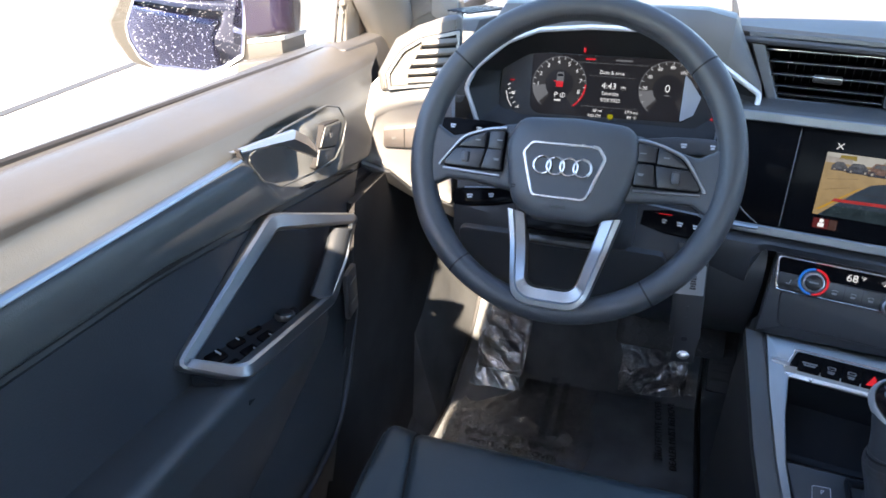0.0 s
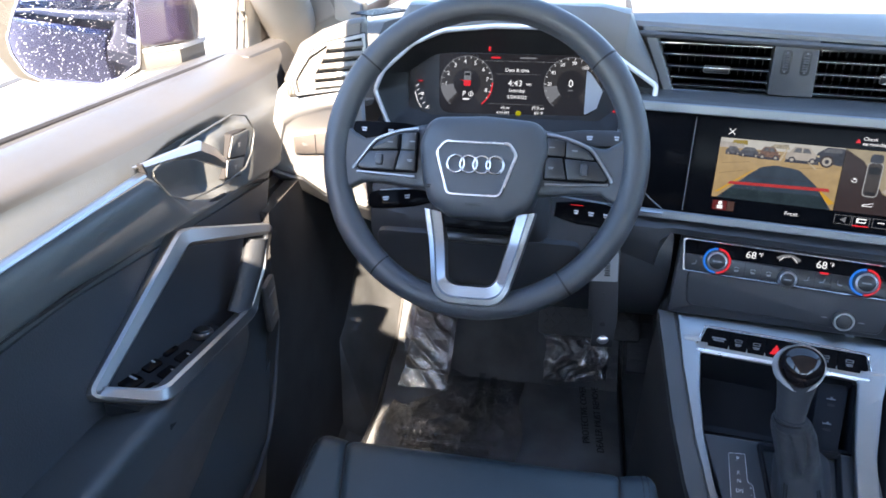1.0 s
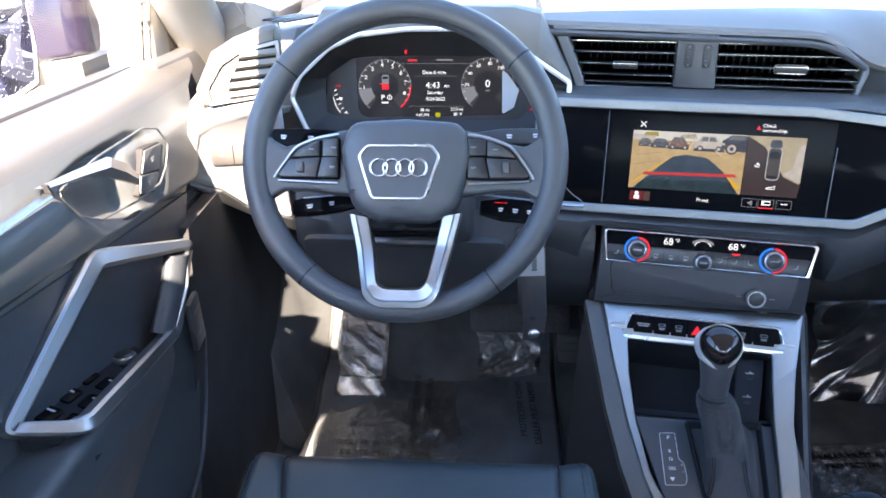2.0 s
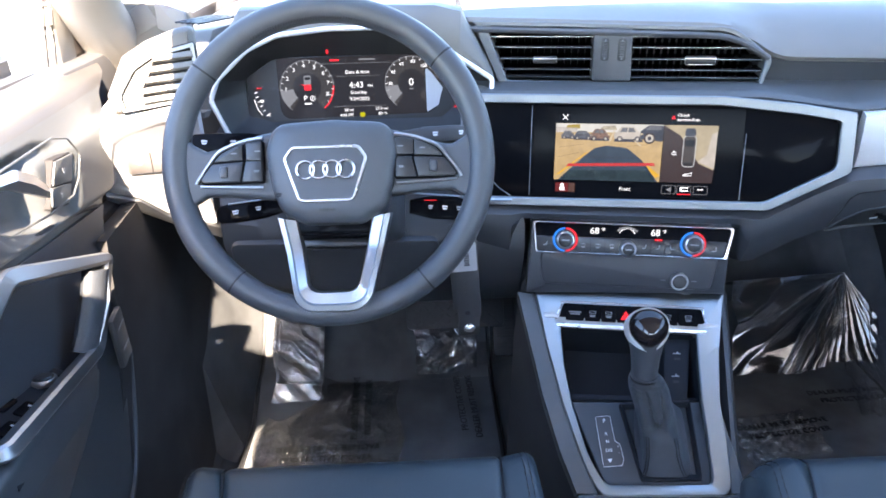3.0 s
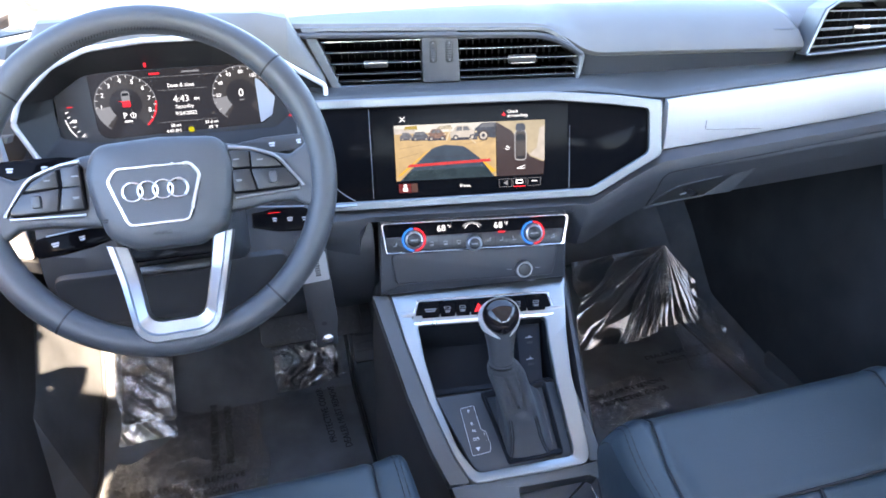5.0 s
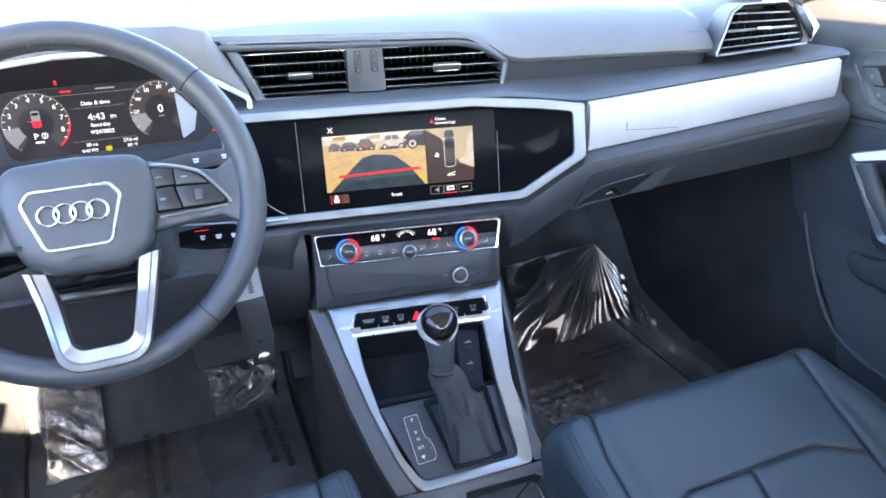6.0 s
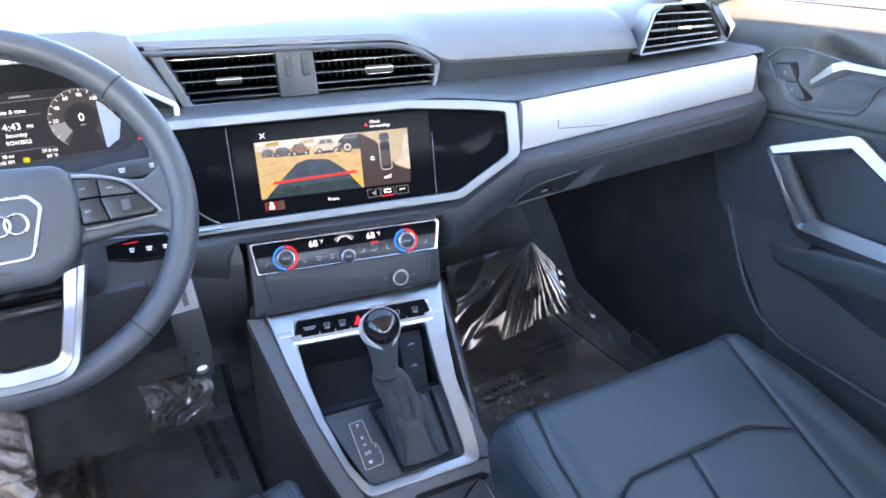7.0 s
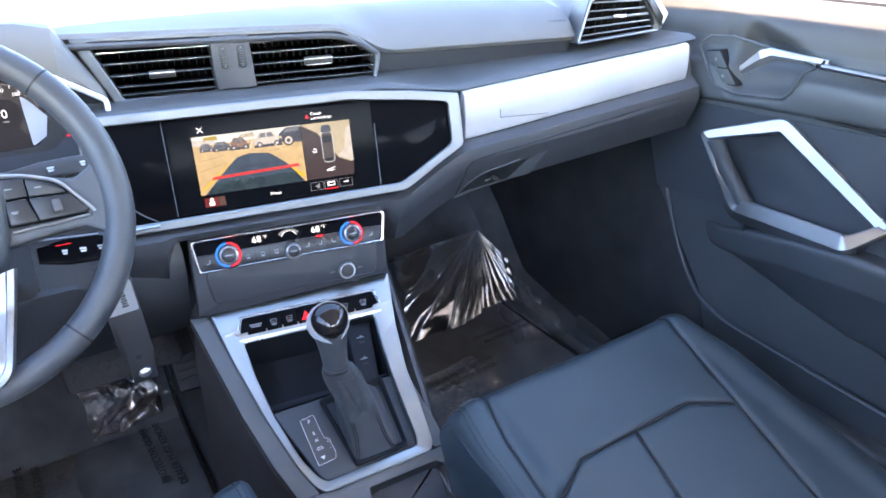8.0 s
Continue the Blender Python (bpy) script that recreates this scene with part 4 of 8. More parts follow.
dial(-0.0717, -0.0042, 0.0400, ["1", "2", "3", "4", "5", "6", "7", "8"], 184, -29, 2)
dial(0.0825, -0.0022, 0.0395, ["", "20", "40", "60", "80", "100"], 212, -32)
write("reading", "0", on(CD, 0.0825, -0.0010), 0.0150, LIT, cl)
bars("reading", on(CD, 0.0825, -0.0105), 0.007, 0.0018, cl, DIM)
part("car_symbol", plate(CD, rounded(rect(0.0105, 0.0200, -0.0709, 0.0030), 0.003), 0, 0.0003, 0), DIM, cl, smooth=0)
part("car_window_symbol", plate(CD, rounded(rect(0.008, 0.0035, -0.0709, 0.0085), 0.001), 0.0003, 0.0005, 0), BLACK, cl, smooth=0)
part("door_symbol", plate(CD, rounded(rect(0.0105, 0.0085, -0.0709, -0.0045), 0.0015), 0.0003, 0.0006, 0), REDPRINT, cl, smooth=0)
part("door_symbol", plate(CD, [(-0.082, 0.0005), (-0.0762, -0.0020), (-0.0762, -0.0002)], 0.0003, 0.0006, 0), REDPRINT, cl, smooth=0)
write("gear_letter", "P", on(CD, -0.0747, -0.0205), 0.0110, LIT, cl)
part("auto_hold_symbol", arc_band(CD, -0.0645, -0.0203, 0.0030, 0.0038, 0, 359), LIT, cl, smooth=0)
part("auto_hold_symbol", plate(CD, rect(0.0010, 0.0050, -0.0645, -0.0203), 0, 0.0003, 0), LIT, cl, smooth=0)
bars("gear_note", on(CD, -0.0715, -0.0280), 0.0100, 0.0022, cl, LIT)
write("heading", "Date & time", on(CD, 0.0030, 0.0160), 0.0072, LIT, cl)
write("clock", "4:43", on(CD, 0.0010, -0.0030), 0.0125, LIT, cl)
write("clock", "PM", on(CD, 0.0215, -0.0045), 0.0058, LIT, cl)
write("clock", "Saturday", on(CD, 0.0040, -0.0135), 0.0070, LIT, cl)
write("clock", "9/24/2022", on(CD, 0.0050, -0.0230), 0.0072, LIT, cl)
write("reading", "38 mi", on(CD, -0.0114, -0.0390), 0.0062, LIT, cl)
write("reading", "4:43 PM", on(CD, -0.0150, -0.0465), 0.0060, LIT, cl)
write("reading", "37.0 mi", on(CD, 0.0370, -0.0380), 0.0062, LIT, cl)
write("reading", "89 °F", on(CD, 0.0385, -0.0455), 0.0060, LIT, cl)
part("economy_symbol", plate(CD, rounded(rect(0.0080, 0.0070, 0.0084, -0.0462), 0.003), 0, 0.0003, 0), glow("yellow_lamp", (0.45, 0.42, 0.0), 0.07), cl, smooth=0)
for v, w in ((0.0105, 0.066), (-0.0335, 0.080), (0.0290, 0.120)):
    part("divider_line", plate(CD, rect(w, 0.0005, 0.0045, v), 0, 0.0003, 0), DIM, cl, smooth=0)
part("warning_lamp", plate(CD, rounded([(-0.0430, 0.0465), (-0.0366, 0.0465), (-0.0385, 0.0530), (-0.0398, 0.0560), (-0.0411, 0.0530)], 0.001, 2), 0.0015, 0.0022, 0), REDPRINT, cl, smooth=0)
bars("warning_text", on(CD, -0.0300, 0.0338), 0.014, 0.0026, cl, REDPRINT)
bars("menu_text", on(CD, 0.0180, 0.0342), 0.024, 0.0024, cl, DIM)
for k in range(6):
    f = k / 5
    part("gauge_tick", plate(CD @ pose(-0.1480 + 0.0120 * f + 0.012 * (f - 0.35) ** 2, -0.0100 - 0.0330 * f, 0.002, 0, 0, 25), rect(0.0045, 0.0011), 0, 0.0004, 0), LIT, cl, smooth=0)
part("gauge_line", tube([CD @ Vector((-0.1500, -0.0200, 0.002)), CD @ Vector((-0.1455, -0.0340, 0.002)), CD @ Vector((-0.1390, -0.0430, 0.002))], 0.0006, 6), LIT, cl)
write("gauge_letter", "C", on(CD, -0.1290, -0.0425, 0.002), 0.0062, LIT, cl)
bars("gauge_symbol", on(CD, -0.1385, -0.0225, 0.002), 0.0050, 0.0040, cl, LIT, 2)
part("gauge_mark", plate(CD, rect(0.0075, 0.0016, -0.1420, -0.0035), 0.002, 0.0025, 0), REDPRINT, cl, smooth=0)
part("gauge_mark", plate(CD, rect(0.004, 0.003, 0.1471, -0.0385), 0.002, 0.0026, 0), REDPRINT, cl, smooth=0)
part("screen_field", plate(CD, rounded([(0.1040, 0.0200), (0.1120, 0.0130), (0.1290, -0.0100), (0.1220, -0.0350), (0.1045, -0.0455)], 0.002, 3), 0.0, 0.0004, 0), mat("pale_screen_field", (0.30, 0.31, 0.33), 0.3), cl, "pale lit field of the screen", smooth=0)

# ---- touchscreen ----
ts = thing("touchscreen", SC @ Vector((0, -0.11, 0)), "centre touchscreen showing a reversing camera picture", "touchscreen")
part("screen", plate(SC, rounded(rect(0.286, 0.127, 0.001, -0.041), 0.003), -0.004, -0.0012, 0), BLACK, ts)
SD = SC @ pose(0, 0, -0.0010)


def patch(name, pts, material, z=0.0, label=""):
    return part(name, plate(SD, pts, z, z + 0.0002, 0), material, ts, label, smooth=0)


def picture(name, c, strength=0.066, grain=0.0, scale=120.0):
    """A glowing colour of the camera picture, mottled where the scene it shows is."""
    m = glow("picture_" + name, c, strength)
    if grain:
        t = m.node_tree
        b = t.nodes["Principled BSDF"]
        co, nz, mr, mul = (t.nodes.new("ShaderNode" + k) for k in ("TexCoord", "TexNoise", "MapRange", "VectorMath"))
        nz.inputs["Scale"].default_value, nz.inputs["Detail"].default_value = scale, 5.0
        mr.inputs["From Min"].default_value, mr.inputs["From Max"].default_value = 0.3, 0.7
        mr.inputs["To Min"].default_value, mr.inputs["To Max"].default_value = 1 - grain, 1 + grain
        mul.operation = "SCALE"
        mul.inputs[0].default_value = c
        t.links.new(co.outputs["Object"], nz.inputs["Vector"])
        t.links.new(nz.outputs["Fac"], mr.inputs["Value"])
        t.links.new(mr.outputs[0], mul.inputs["Scale"])
        t.links.new(mul.outputs[0], b.inputs["Emission Color"])
    return m


G = picture
SANDY, PALE, NAVY, ASPH, WARM, DARKC = G("sand", (0.52, 0.375, 0.185), grain=0.14, scale=90), G("sky", (0.66, 0.66, 0.62), grain=0.10, scale=60), G("bonnet", (0.040, 0.062, 0.095), grain=0.22, scale=70), G("shade", (0.052, 0.034, 0.034), grain=0.12, scale=60), G("wall", (0.62, 0.53, 0.38)), G("car", (0.045, 0.045, 0.065), grain=0.5, scale=260)
RIMC, SILVC, LINEO = G("rust", (0.22, 0.13, 0.10), grain=0.5, scale=300), G("silver_car", (0.52, 0.48, 0.43), grain=0.12, scale=90), G("orange_line", (0.75, 0.42, 0.04))
L, R_, B_, T_, S_ = -0.111, 0.037, -0.080, 0.0, 0.038
patch("picture_ground", [(L, B_), (R_, B_), (R_, T_), (L, T_)], SANDY, 0.0, "orange-lit parking lot in the picture")
patch("picture_sky", [(L, -0.0125), (R_, -0.0110), (R_, T_), (L, T_)], PALE, 0.0002)
patch("picture_tree", [(L + 0.014, -0.007), (L + 0.034, -0.007), (L + 0.033, T_ - 0.001), (L + 0.016, T_ - 0.002)], G("tree", (0.36, 0.27, 0.04)), 0.0003)


def little_car(x, w, h, y, body, glass):
    patch("picture_car_shadow", [(x, y - h * 0.10), (x + w, y - h * 0.10), (x + w * 0.96, y + h * 0.2), (x + w * 0.04, y + h * 0.2)], DARKC, 0.0003)
    patch("picture_car", rounded([(x, y + h * 0.10), (x + w, y + h * 0.10), (x + w, y + h * 0.52), (x + w * 0.84, y + h * 0.64), (x + w * 0.68, y + h), (x + w * 0.24, y + h), (x + w * 0.10, y + h * 0.62), (x, y + h * 0.5)], h * 0.08, 2), body, 0.0004)
    patch("picture_car_window", [(x + w * 0.20, y + h * 0.62), (x + w * 0.44, y + h * 0.62), (x + w * 0.44, y + h * 0.92), (x + w * 0.28, y + h * 0.92)], glass, 0.0006)
    patch("picture_car_window", [(x + w * 0.48, y + h * 0.62), (x + w * 0.74, y + h * 0.62), (x + w * 0.64, y + h * 0.92), (x + w * 0.48, y + h * 0.92)], glass, 0.0006)
    patch("picture_car_lamp", [(x + w * 0.90, y + h * 0.42), (x + w * 0.99, y + h * 0.42), (x + w * 0.98, y + h * 0.54), (x + w * 0.90, y + h * 0.56)], WARM, 0.0006)
    for k in (0.2, 0.80):
        patch("picture_tyre", disc(h * 0.22, x + w * k, y + h * 0.10, 12), DARKC, 0.0007)
        patch("picture_wheel", disc(h * 0.12, x + w * k, y + h * 0.10, 10), SILVC, 0.0009)


BLUISH = G("car_glass", (0.14, 0.15, 0.17), grain=0.4, scale=300)
patch("picture_building", [(L, -0.0120), (L + 0.030, -0.0120), (L + 0.030, -0.0060), (L, -0.0050)], G("building", (0.50, 0.47, 0.44), grain=0.2, scale=150), 0.0003)
patch("picture_tree", [(L + 0.060, -0.008), (L + 0.085, -0.008), (L + 0.082, -0.002), (L + 0.066, -0.003)], G("far_trees", (0.40, 0.36, 0.27), grain=0.4, scale=300), 0.0003)
little_car(L + 0.008, 0.019, 0.0100, -0.0205, G("car_grey", (0.13, 0.13, 0.15), grain=0.5, scale=300), BLUISH)
little_car(L + 0.025, 0.026, 0.0115, -0.0215, G("car_blue", (0.085, 0.090, 0.115), grain=0.5, scale=300), BLUISH)
little_car(L + 0.048, 0.027, 0.0150, -0.0220, RIMC, BLUISH)
little_car(L + 0.081, 0.040, 0.0190, -0.0225, SILVC, BLUISH)
patch("picture_car", rounded([(R_ - 0.032, -0.020), (R_, -0.0235), (R_, T_ - 0.001), (R_ - 0.020, T_ - 0.001), (R_ - 0.031, -0.009)], 0.002, 2), G("near_car", (0.055, 0.060, 0.085), grain=0.5, scale=160), 0.0005)
patch("picture_car_window", [(R_ - 0.0245, -0.0075), (R_ - 0.003, -0.0070), (R_ - 0.003, -0.002), (R_ - 0.0185, -0.002)], BLUISH, 0.0007)
patch("picture_tyre", disc(0.0078, R_ - 0.0185, -0.0190, 18), ASPH, 0.0007)
patch("picture_wheel", disc(0.0056, R_ - 0.0185, -0.0190, 16), SILVC, 0.0009)
patch("picture_wheel", disc(0.0026, R_ - 0.0185, -0.0190, 12), DARKC, 0.0011)
for x0, y0, x1, y1 in ((0.006, -0.034, 0.040, -0.029), (0.100, -0.031, 0.128, -0.028), (0.004, -0.048, 0.034, -0.041)):
    patch("picture_ground_crack", [(L + x0, y0), (L + x1, y1), (L + x1, y1 + 0.0008), (L + x0, y0 + 0.0008)], G("crack", (0.33, 0.23, 0.11)), 0.0003)
patch("picture_bay_line", [(L + 0.074, -0.024), (L + 0.0765, -0.024), (L + 0.083, -0.006), (L + 0.0815, -0.006)], WARM, 0.0008)
patch("picture_bay_line", [(R_ - 0.040, -0.022), (R_ - 0.038, -0.022), (R_ - 0.028, -0.030), (R_ - 0.031, -0.030)], WARM, 0.0008)
patch("picture_guide_line", [(L + 0.001, -0.074), (L + 0.008, -0.072), (L + 0.048, -0.038), (L + 0.044, -0.040)], LINEO, 0.0004)
patch("picture_guide_line", [(R_ - 0.006, -0.074), (R_, -0.071), (R_ - 0.043, -0.038), (R_ - 0.047, -0.040)], LINEO, 0.0004)
hoodp = rounded([(L + 0.006, B_), (R_ - 0.003, B_), (R_ - 0.026, -0.050), (R_ - 0.048, -0.033), (L + 0.072, -0.030), (L + 0.055, -0.034), (L + 0.040, -0.047)], [0, 0, 0.03, 0.012, 0.02, 0.012, 0.03], 4)
patch("picture_bonnet_line", [(L + 0.045, -0.0475), (R_ - 0.035, -0.0475), (R_ - 0.037, -0.0463), (L + 0.047, -0.0463)], DARKC, 0.0008)
patch("picture_bonnet_front", rounded([(L + 0.008, B_ + 0.0003), (R_ - 0.005, B_ + 0.0003), (R_ - 0.015, -0.064), (L + 0.021, -0.066)], 0.002, 2), G("bonnet_front", (0.022, 0.040, 0.050), grain=0.4, scale=120), 0.0007)
patch("picture_bonnet", hoodp, NAVY, 0.0006, "dark car bonnet in the picture")
bm = bmesh.new()
random.seed(5)
for k in range(60):
    x, y = random.uniform(L + 0.02, R_ - 0.02), random.uniform(B_ + 0.002, -0.062)
    plate(SD, disc(random.uniform(0.0004, 0.0011), x, y, 6), 0.0008, 0.0009, 0, bm)
part("picture_specks", bm, G("speck", (0.10, 0.15, 0.17)), ts, smooth=0)
patch("picture_red_line", [(L + 0.017, -0.0605), (R_ - 0.008, -0.0572), (R_ - 0.010, -0.0530), (L + 0.020, -0.0565)], G("red", (0.58, 0.045, 0.045), grain=0.15), 0.0009)
# bird's-eye half
patch("overview_ground", [(S_, B_), (0.108, B_), (0.110, T_), (S_, T_)], G("tan", (0.44, 0.38, 0.26), grain=0.12, scale=80), 0.0)
patch("overview_shade", [(S_, B_), (0.108, B_), (0.1095, -0.062), (0.088, -0.053), (0.060, -0.014), (S_, -0.001)], ASPH, 0.0003)
patch("overview_car_far", [(0.086, -0.050), (0.1095, -0.060), (0.1095, -0.008), (0.102, -0.012), (0.098, -0.040)], SILVC, 0.0003)
patch("overview_car_outline", rounded(rect(0.0176, 0.044, 0.0735, -0.036), 0.006), G("outline", (0.55, 0.57, 0.60)), 0.0005)
patch("overview_car", rounded(rect(0.0155, 0.0415, 0.0735, -0.036), 0.0045), G("roof", (0.075, 0.065, 0.065), grain=0.2, scale=100), 0.0007)
patch("overview_bonnet", rounded([(0.0655, -0.015), (0.0815, -0.015), (0.080, -0.004), (0.067, -0.004)], 0.004), G("navy", (0.060, 0.070, 0.095), grain=0.3), 0.0007)
patch("overview_glass", rounded([(0.0672, -0.0290), (0.0798, -0.0290), (0.0805, -0.0215), (0.0735, -0.0190), (0.0665, -0.0215)], 0.0015, 2), G("overview_dark", (0.012, 0.012, 0.016)), 0.0009)
patch("overview_glass", rounded(rect(0.0115, 0.0035, 0.0735, -0.0535), 0.001, 2), G("overview_dark", (0.012, 0.012, 0.016)), 0.0009)
part("overview_symbol", tube([SD @ Vector(p) for p in ((0.0500, -0.0385, 0.001), (0.0520, -0.0410, 0.001), (0.0560, -0.0410, 0.001), (0.0560, -0.0370, 0.001))], 0.0006, 6), LIT, ts)
part("overview_symbol", plate(SD, disc(0.0014, 0.0535, -0.0370, 10), 0.0005, 0.0009, 0), LIT, ts, smooth=0)
part("overview_symbol", tube([SD @ Vector(p) for p in ((0.0680, -0.0700, 0.001), (0.0700, -0.0680, 0.001), (0.0740, -0.0675, 0.001), (0.0800, -0.0655, 0.001), (0.0790, -0.0700, 0.001), (0.0680, -0.0700, 0.001))], 0.0005, 6), LIT, ts)
# top and bottom bars
bm = bmesh.new()
for a in (45, -45):
    plate(SD @ pose(-0.0985, 0.0085, 0, 0, 0, a), rect(0.0105, 0.0010), 0, 0.0003, 0, bm)
part("close_cross", bm, LIT, ts, smooth=0)
part("warning_triangle", plate(SD, [(0.046, 0.0080), (0.052, 0.0080), (0.049, 0.0135)], 0, 0.0003, 0), REDPRINT, ts, smooth=0)
write("notice", "Check", on(SD, 0.054, 0.0135), 0.0062, LIT, ts, "LEFT")
write("notice", "surroundings", on(SD, 0.054, 0.0075), 0.0058, LIT, ts, "LEFT")
write("view_name", "Front", on(SD, -0.010, -0.0915), 0.0070, LIT, ts)
part("mode_button", plate(SD, rect(0.018, 0.013, -0.099, -0.091), 0, 0.0002, 0), G("key_red", (0.16, 0.02, 0.02)), ts, smooth=0)
part("mode_button", plate(SD, rect(0.009, 0.013, -0.085, -0.091), 0, 0.0002, 0), G("key_dark", (0.10, 0.05, 0.04)), ts, smooth=0)
part("mode_symbol", plate(SD, disc(0.0026, -0.0985, -0.0875, 12), 0.0003, 0.0005, 0), LIT, ts, smooth=0)
part("mode_symbol", plate(SD, rect(0.007, 0.005, -0.0985, -0.093), 0.0003, 0.0005, 0), LIT, ts, smooth=0)
for x in (0.0505, 0.0715, 0.094):
    part("soft_key_frame", ring_plate(SD, rect(0.0195, 0.012, x, -0.0905), rect(0.0185, 0.011, x, -0.0905), 0, 0.0003, 0), DIM, ts, smooth=0)
part("soft_key_underline", plate(SD, rect(0.018, 0.0016, 0.0715, -0.0965), 0.0003, 0.0005, 0), REDPRINT, ts, smooth=0)
part("soft_key_symbol", ring_plate(SD, rect(0.011, 0.006, 0.0715, -0.0895), rect(0.008, 0.003, 0.0725, -0.0895), 0, 0.0004, 0), LIT, ts, smooth=0)
part("soft_key_symbol", plate(SD, rect(0.008, 0.0012, 0.094, -0.0895), 0, 0.0004, 0), LIT, ts, smooth=0)
part("soft_key_symbol", plate(SD, [(0.047, -0.0905), (0.054, -0.0945), (0.054, -0.0865)], 0, 0.0004, 0), DIM, ts, smooth=0)

# ---- climate panel ----
CP = panel_frame((0, 0.887, 0.941), 10, 20)
cp = thing("climate_panel", CP @ Vector((0, -0.04, 0)), "black climate control panel with three turn knobs", "climate panel")
co1 = rounded([(-0.1435, 0.0045), (-0.1375, -0.0425), (0.1345, -0.0425), (0.1440, 0.0035)], [0.006, 0.004, 0.004, 0.006], 4)
co2 = rounded([(-0.1400, 0.0020), (-0.1345, -0.0405), (0.1300, -0.0405), (0.1380, 0.0010)], [0.005, 0.003, 0.003, 0.005], 4)
part("bezel", ring_plate(CP, co1, co2, -0.02, 0.004, 0.001), CHROME, cp, "bright metal bezel")
part("face", plate(CP, co2, -0.02, 0.0, 0.0), BLACK, cp)
part("button_strip", plate(CP, rounded([(-0.137, -0.018), (-0.1335, -0.0400), (0.129, -0.0400), (0.134, -0.018)], 0.002, 3), -0.01, 0.0012, 0.0006), SATIN, cp)
write("temperature", "68", on(CP, -0.0525, -0.0085, 0.0006), 0.0135, LIT, cp)
write("temperature", "°F", on(CP, -0.0405, -0.0065, 0.0006), 0.0070, LIT, cp)
write("temperature", "68", on(CP, 0.0340, -0.0085, 0.0006), 0.0135, LIT, cp)
write("temperature", "°F", on(CP, 0.0460, -0.0065, 0.0006), 0.0070, LIT, cp)
part("fan_arc", arc_band(CP, -0.006, -0.0155, 0.0115, 0.0125, 25, 155, z=0.0004), LIT, cp, smooth=0)
part("fan_arc", arc_band(CP, -0.006, -0.0230, 0.0190, 0.0225, 48, 132, z=0.0004), DIM, cp, smooth=0)


def knob(x, y, r, ring):
    m = CP @ pose(x, y, 0.0012)
    if ring:
        part("warm_ring", arc_band(m, 0, 0, r + 0.0004, r + 0.0032, -85, 88, z=0.0012), RINGRED, cp, "glowing red half ring", smooth=0)
        part("cool_ring", arc_band(m, 0, 0, r + 0.0004, r + 0.0032, 92, 268, z=0.0012), RINGBLUE, cp, "glowing blue half ring", smooth=0)
    k = part("knob", lathe(m, [(r, 0), (r, 0.006), (r * 0.97, 0.0085), (r * 0.88, 0.0110), (r * 0.72, 0.0118), (r * 0.68, 0.0105)], 40), SILVER, cp, "ridged silver turn knob")
    part("knob_cap", lathe(m, [(r * 0.70, 0.009), (r * 0.70, 0.0112), (r * 0.6, 0.0120), (0.0005, 0.0124)], 32), SATIN, k)
    bars("knob_mark", on(m, 0, 0, 0.0122), r * 0.75, 0.002, k, GREYPRINT)


knob(-0.0945, -0.0225, 0.0148, True)
knob(0.0865, -0.0225, 0.0148, True)
knob(-0.0045, -0.0330, 0.0120, False)
part("red_indicator", plate(CP, rounded(rect(0.0105, 0.0028, 0.0385, -0.0185), 0.001, 2), 0.001, 0.0016, 0), REDPRINT, cp, smooth=0)
def seat_symbol(x, flip):
    pts = [(-0.0025, 0.0030), (-0.0015, -0.0020), (0.0030, -0.0025)]
    part("seat_mark", tube([CP @ Vector((x + flip * a, -0.0290 + b, 0.0015)) for a, b in pts], 0.0008, 6), GREYPRINT, cp)


for x, flip in ((-0.123, -1), (0.117, -1), (0.019, -1), (0.038, -1), (0.058, 1)):
    seat_symbol(x, flip)
for x in (-0.068, -0.047, -0.027):
    part("screen_mark", arc_band(CP, x, -0.0320, 0.0040, 0.0047, 40, 140, z=0.0014), GREYPRINT, cp, smooth=0)
    bars("button_mark", on(CP, x, -0.0325, 0.0013), 0.0060, 0.0024, cp, GREYPRINT, 2)
for x in (-0.078, -0.0575, -0.037, 0.010, 0.0285, 0.048):
    part("button_gap", plate(CP, rect(0.0006, 0.020, x, -0.029), 0.0006, 0.0016, 0), SEAM, cp, smooth=0)

# ---- centre console ----
con = thing("centre_console", (0, 0.78, 0.42), "dark centre console with satin silver frame and open tray", "console")
# stack below the climate panel
ST = panel_frame((0, 0.884, 0.900), 10, 15)
part("stack_face", plate(ST, rounded([(-0.150, -0.0690), (0.140, -0.0570), (0.142, 0.060), (-0.146, 0.060)], 0.003, 3), -0.22, 0.0, 0.004), LOWER, con)
part("stack_panel", plate(ST, rounded([(-0.125, -0.052), (0.118, -0.052), (0.128, -0.003), (-0.132, -0.003)], 0.010, 4), -0.004, 0.004, 0.003), LOWER, con)
SB = ST @ pose(0.072, -0.0385, 0.004)
part("volume_ring", lathe(SB, [(0.0130, 0), (0.0130, 0.007), (0.0120, 0.0100), (0.0100, 0.0100), (0.0096, 0.005)], 36), SILVER, con, "silver ring of a turn knob")
part("volume_knob", lathe(SB, [(0.0100, 0.0), (0.0100, 0.0085), (0.0085, 0.0100), (0.0005, 0.0104)], 32), SATIN, con)
for x in (-0.022, 0.022):
    bars("knob_mark", on(SB, x, 0, 0.0002), 0.007, 0.0012, con, GREYPRINT)
bars("knob_mark", on(SB, 0.012, -0.020, 0.0002), 0.011, 0.0022, con, GREYPRINT)

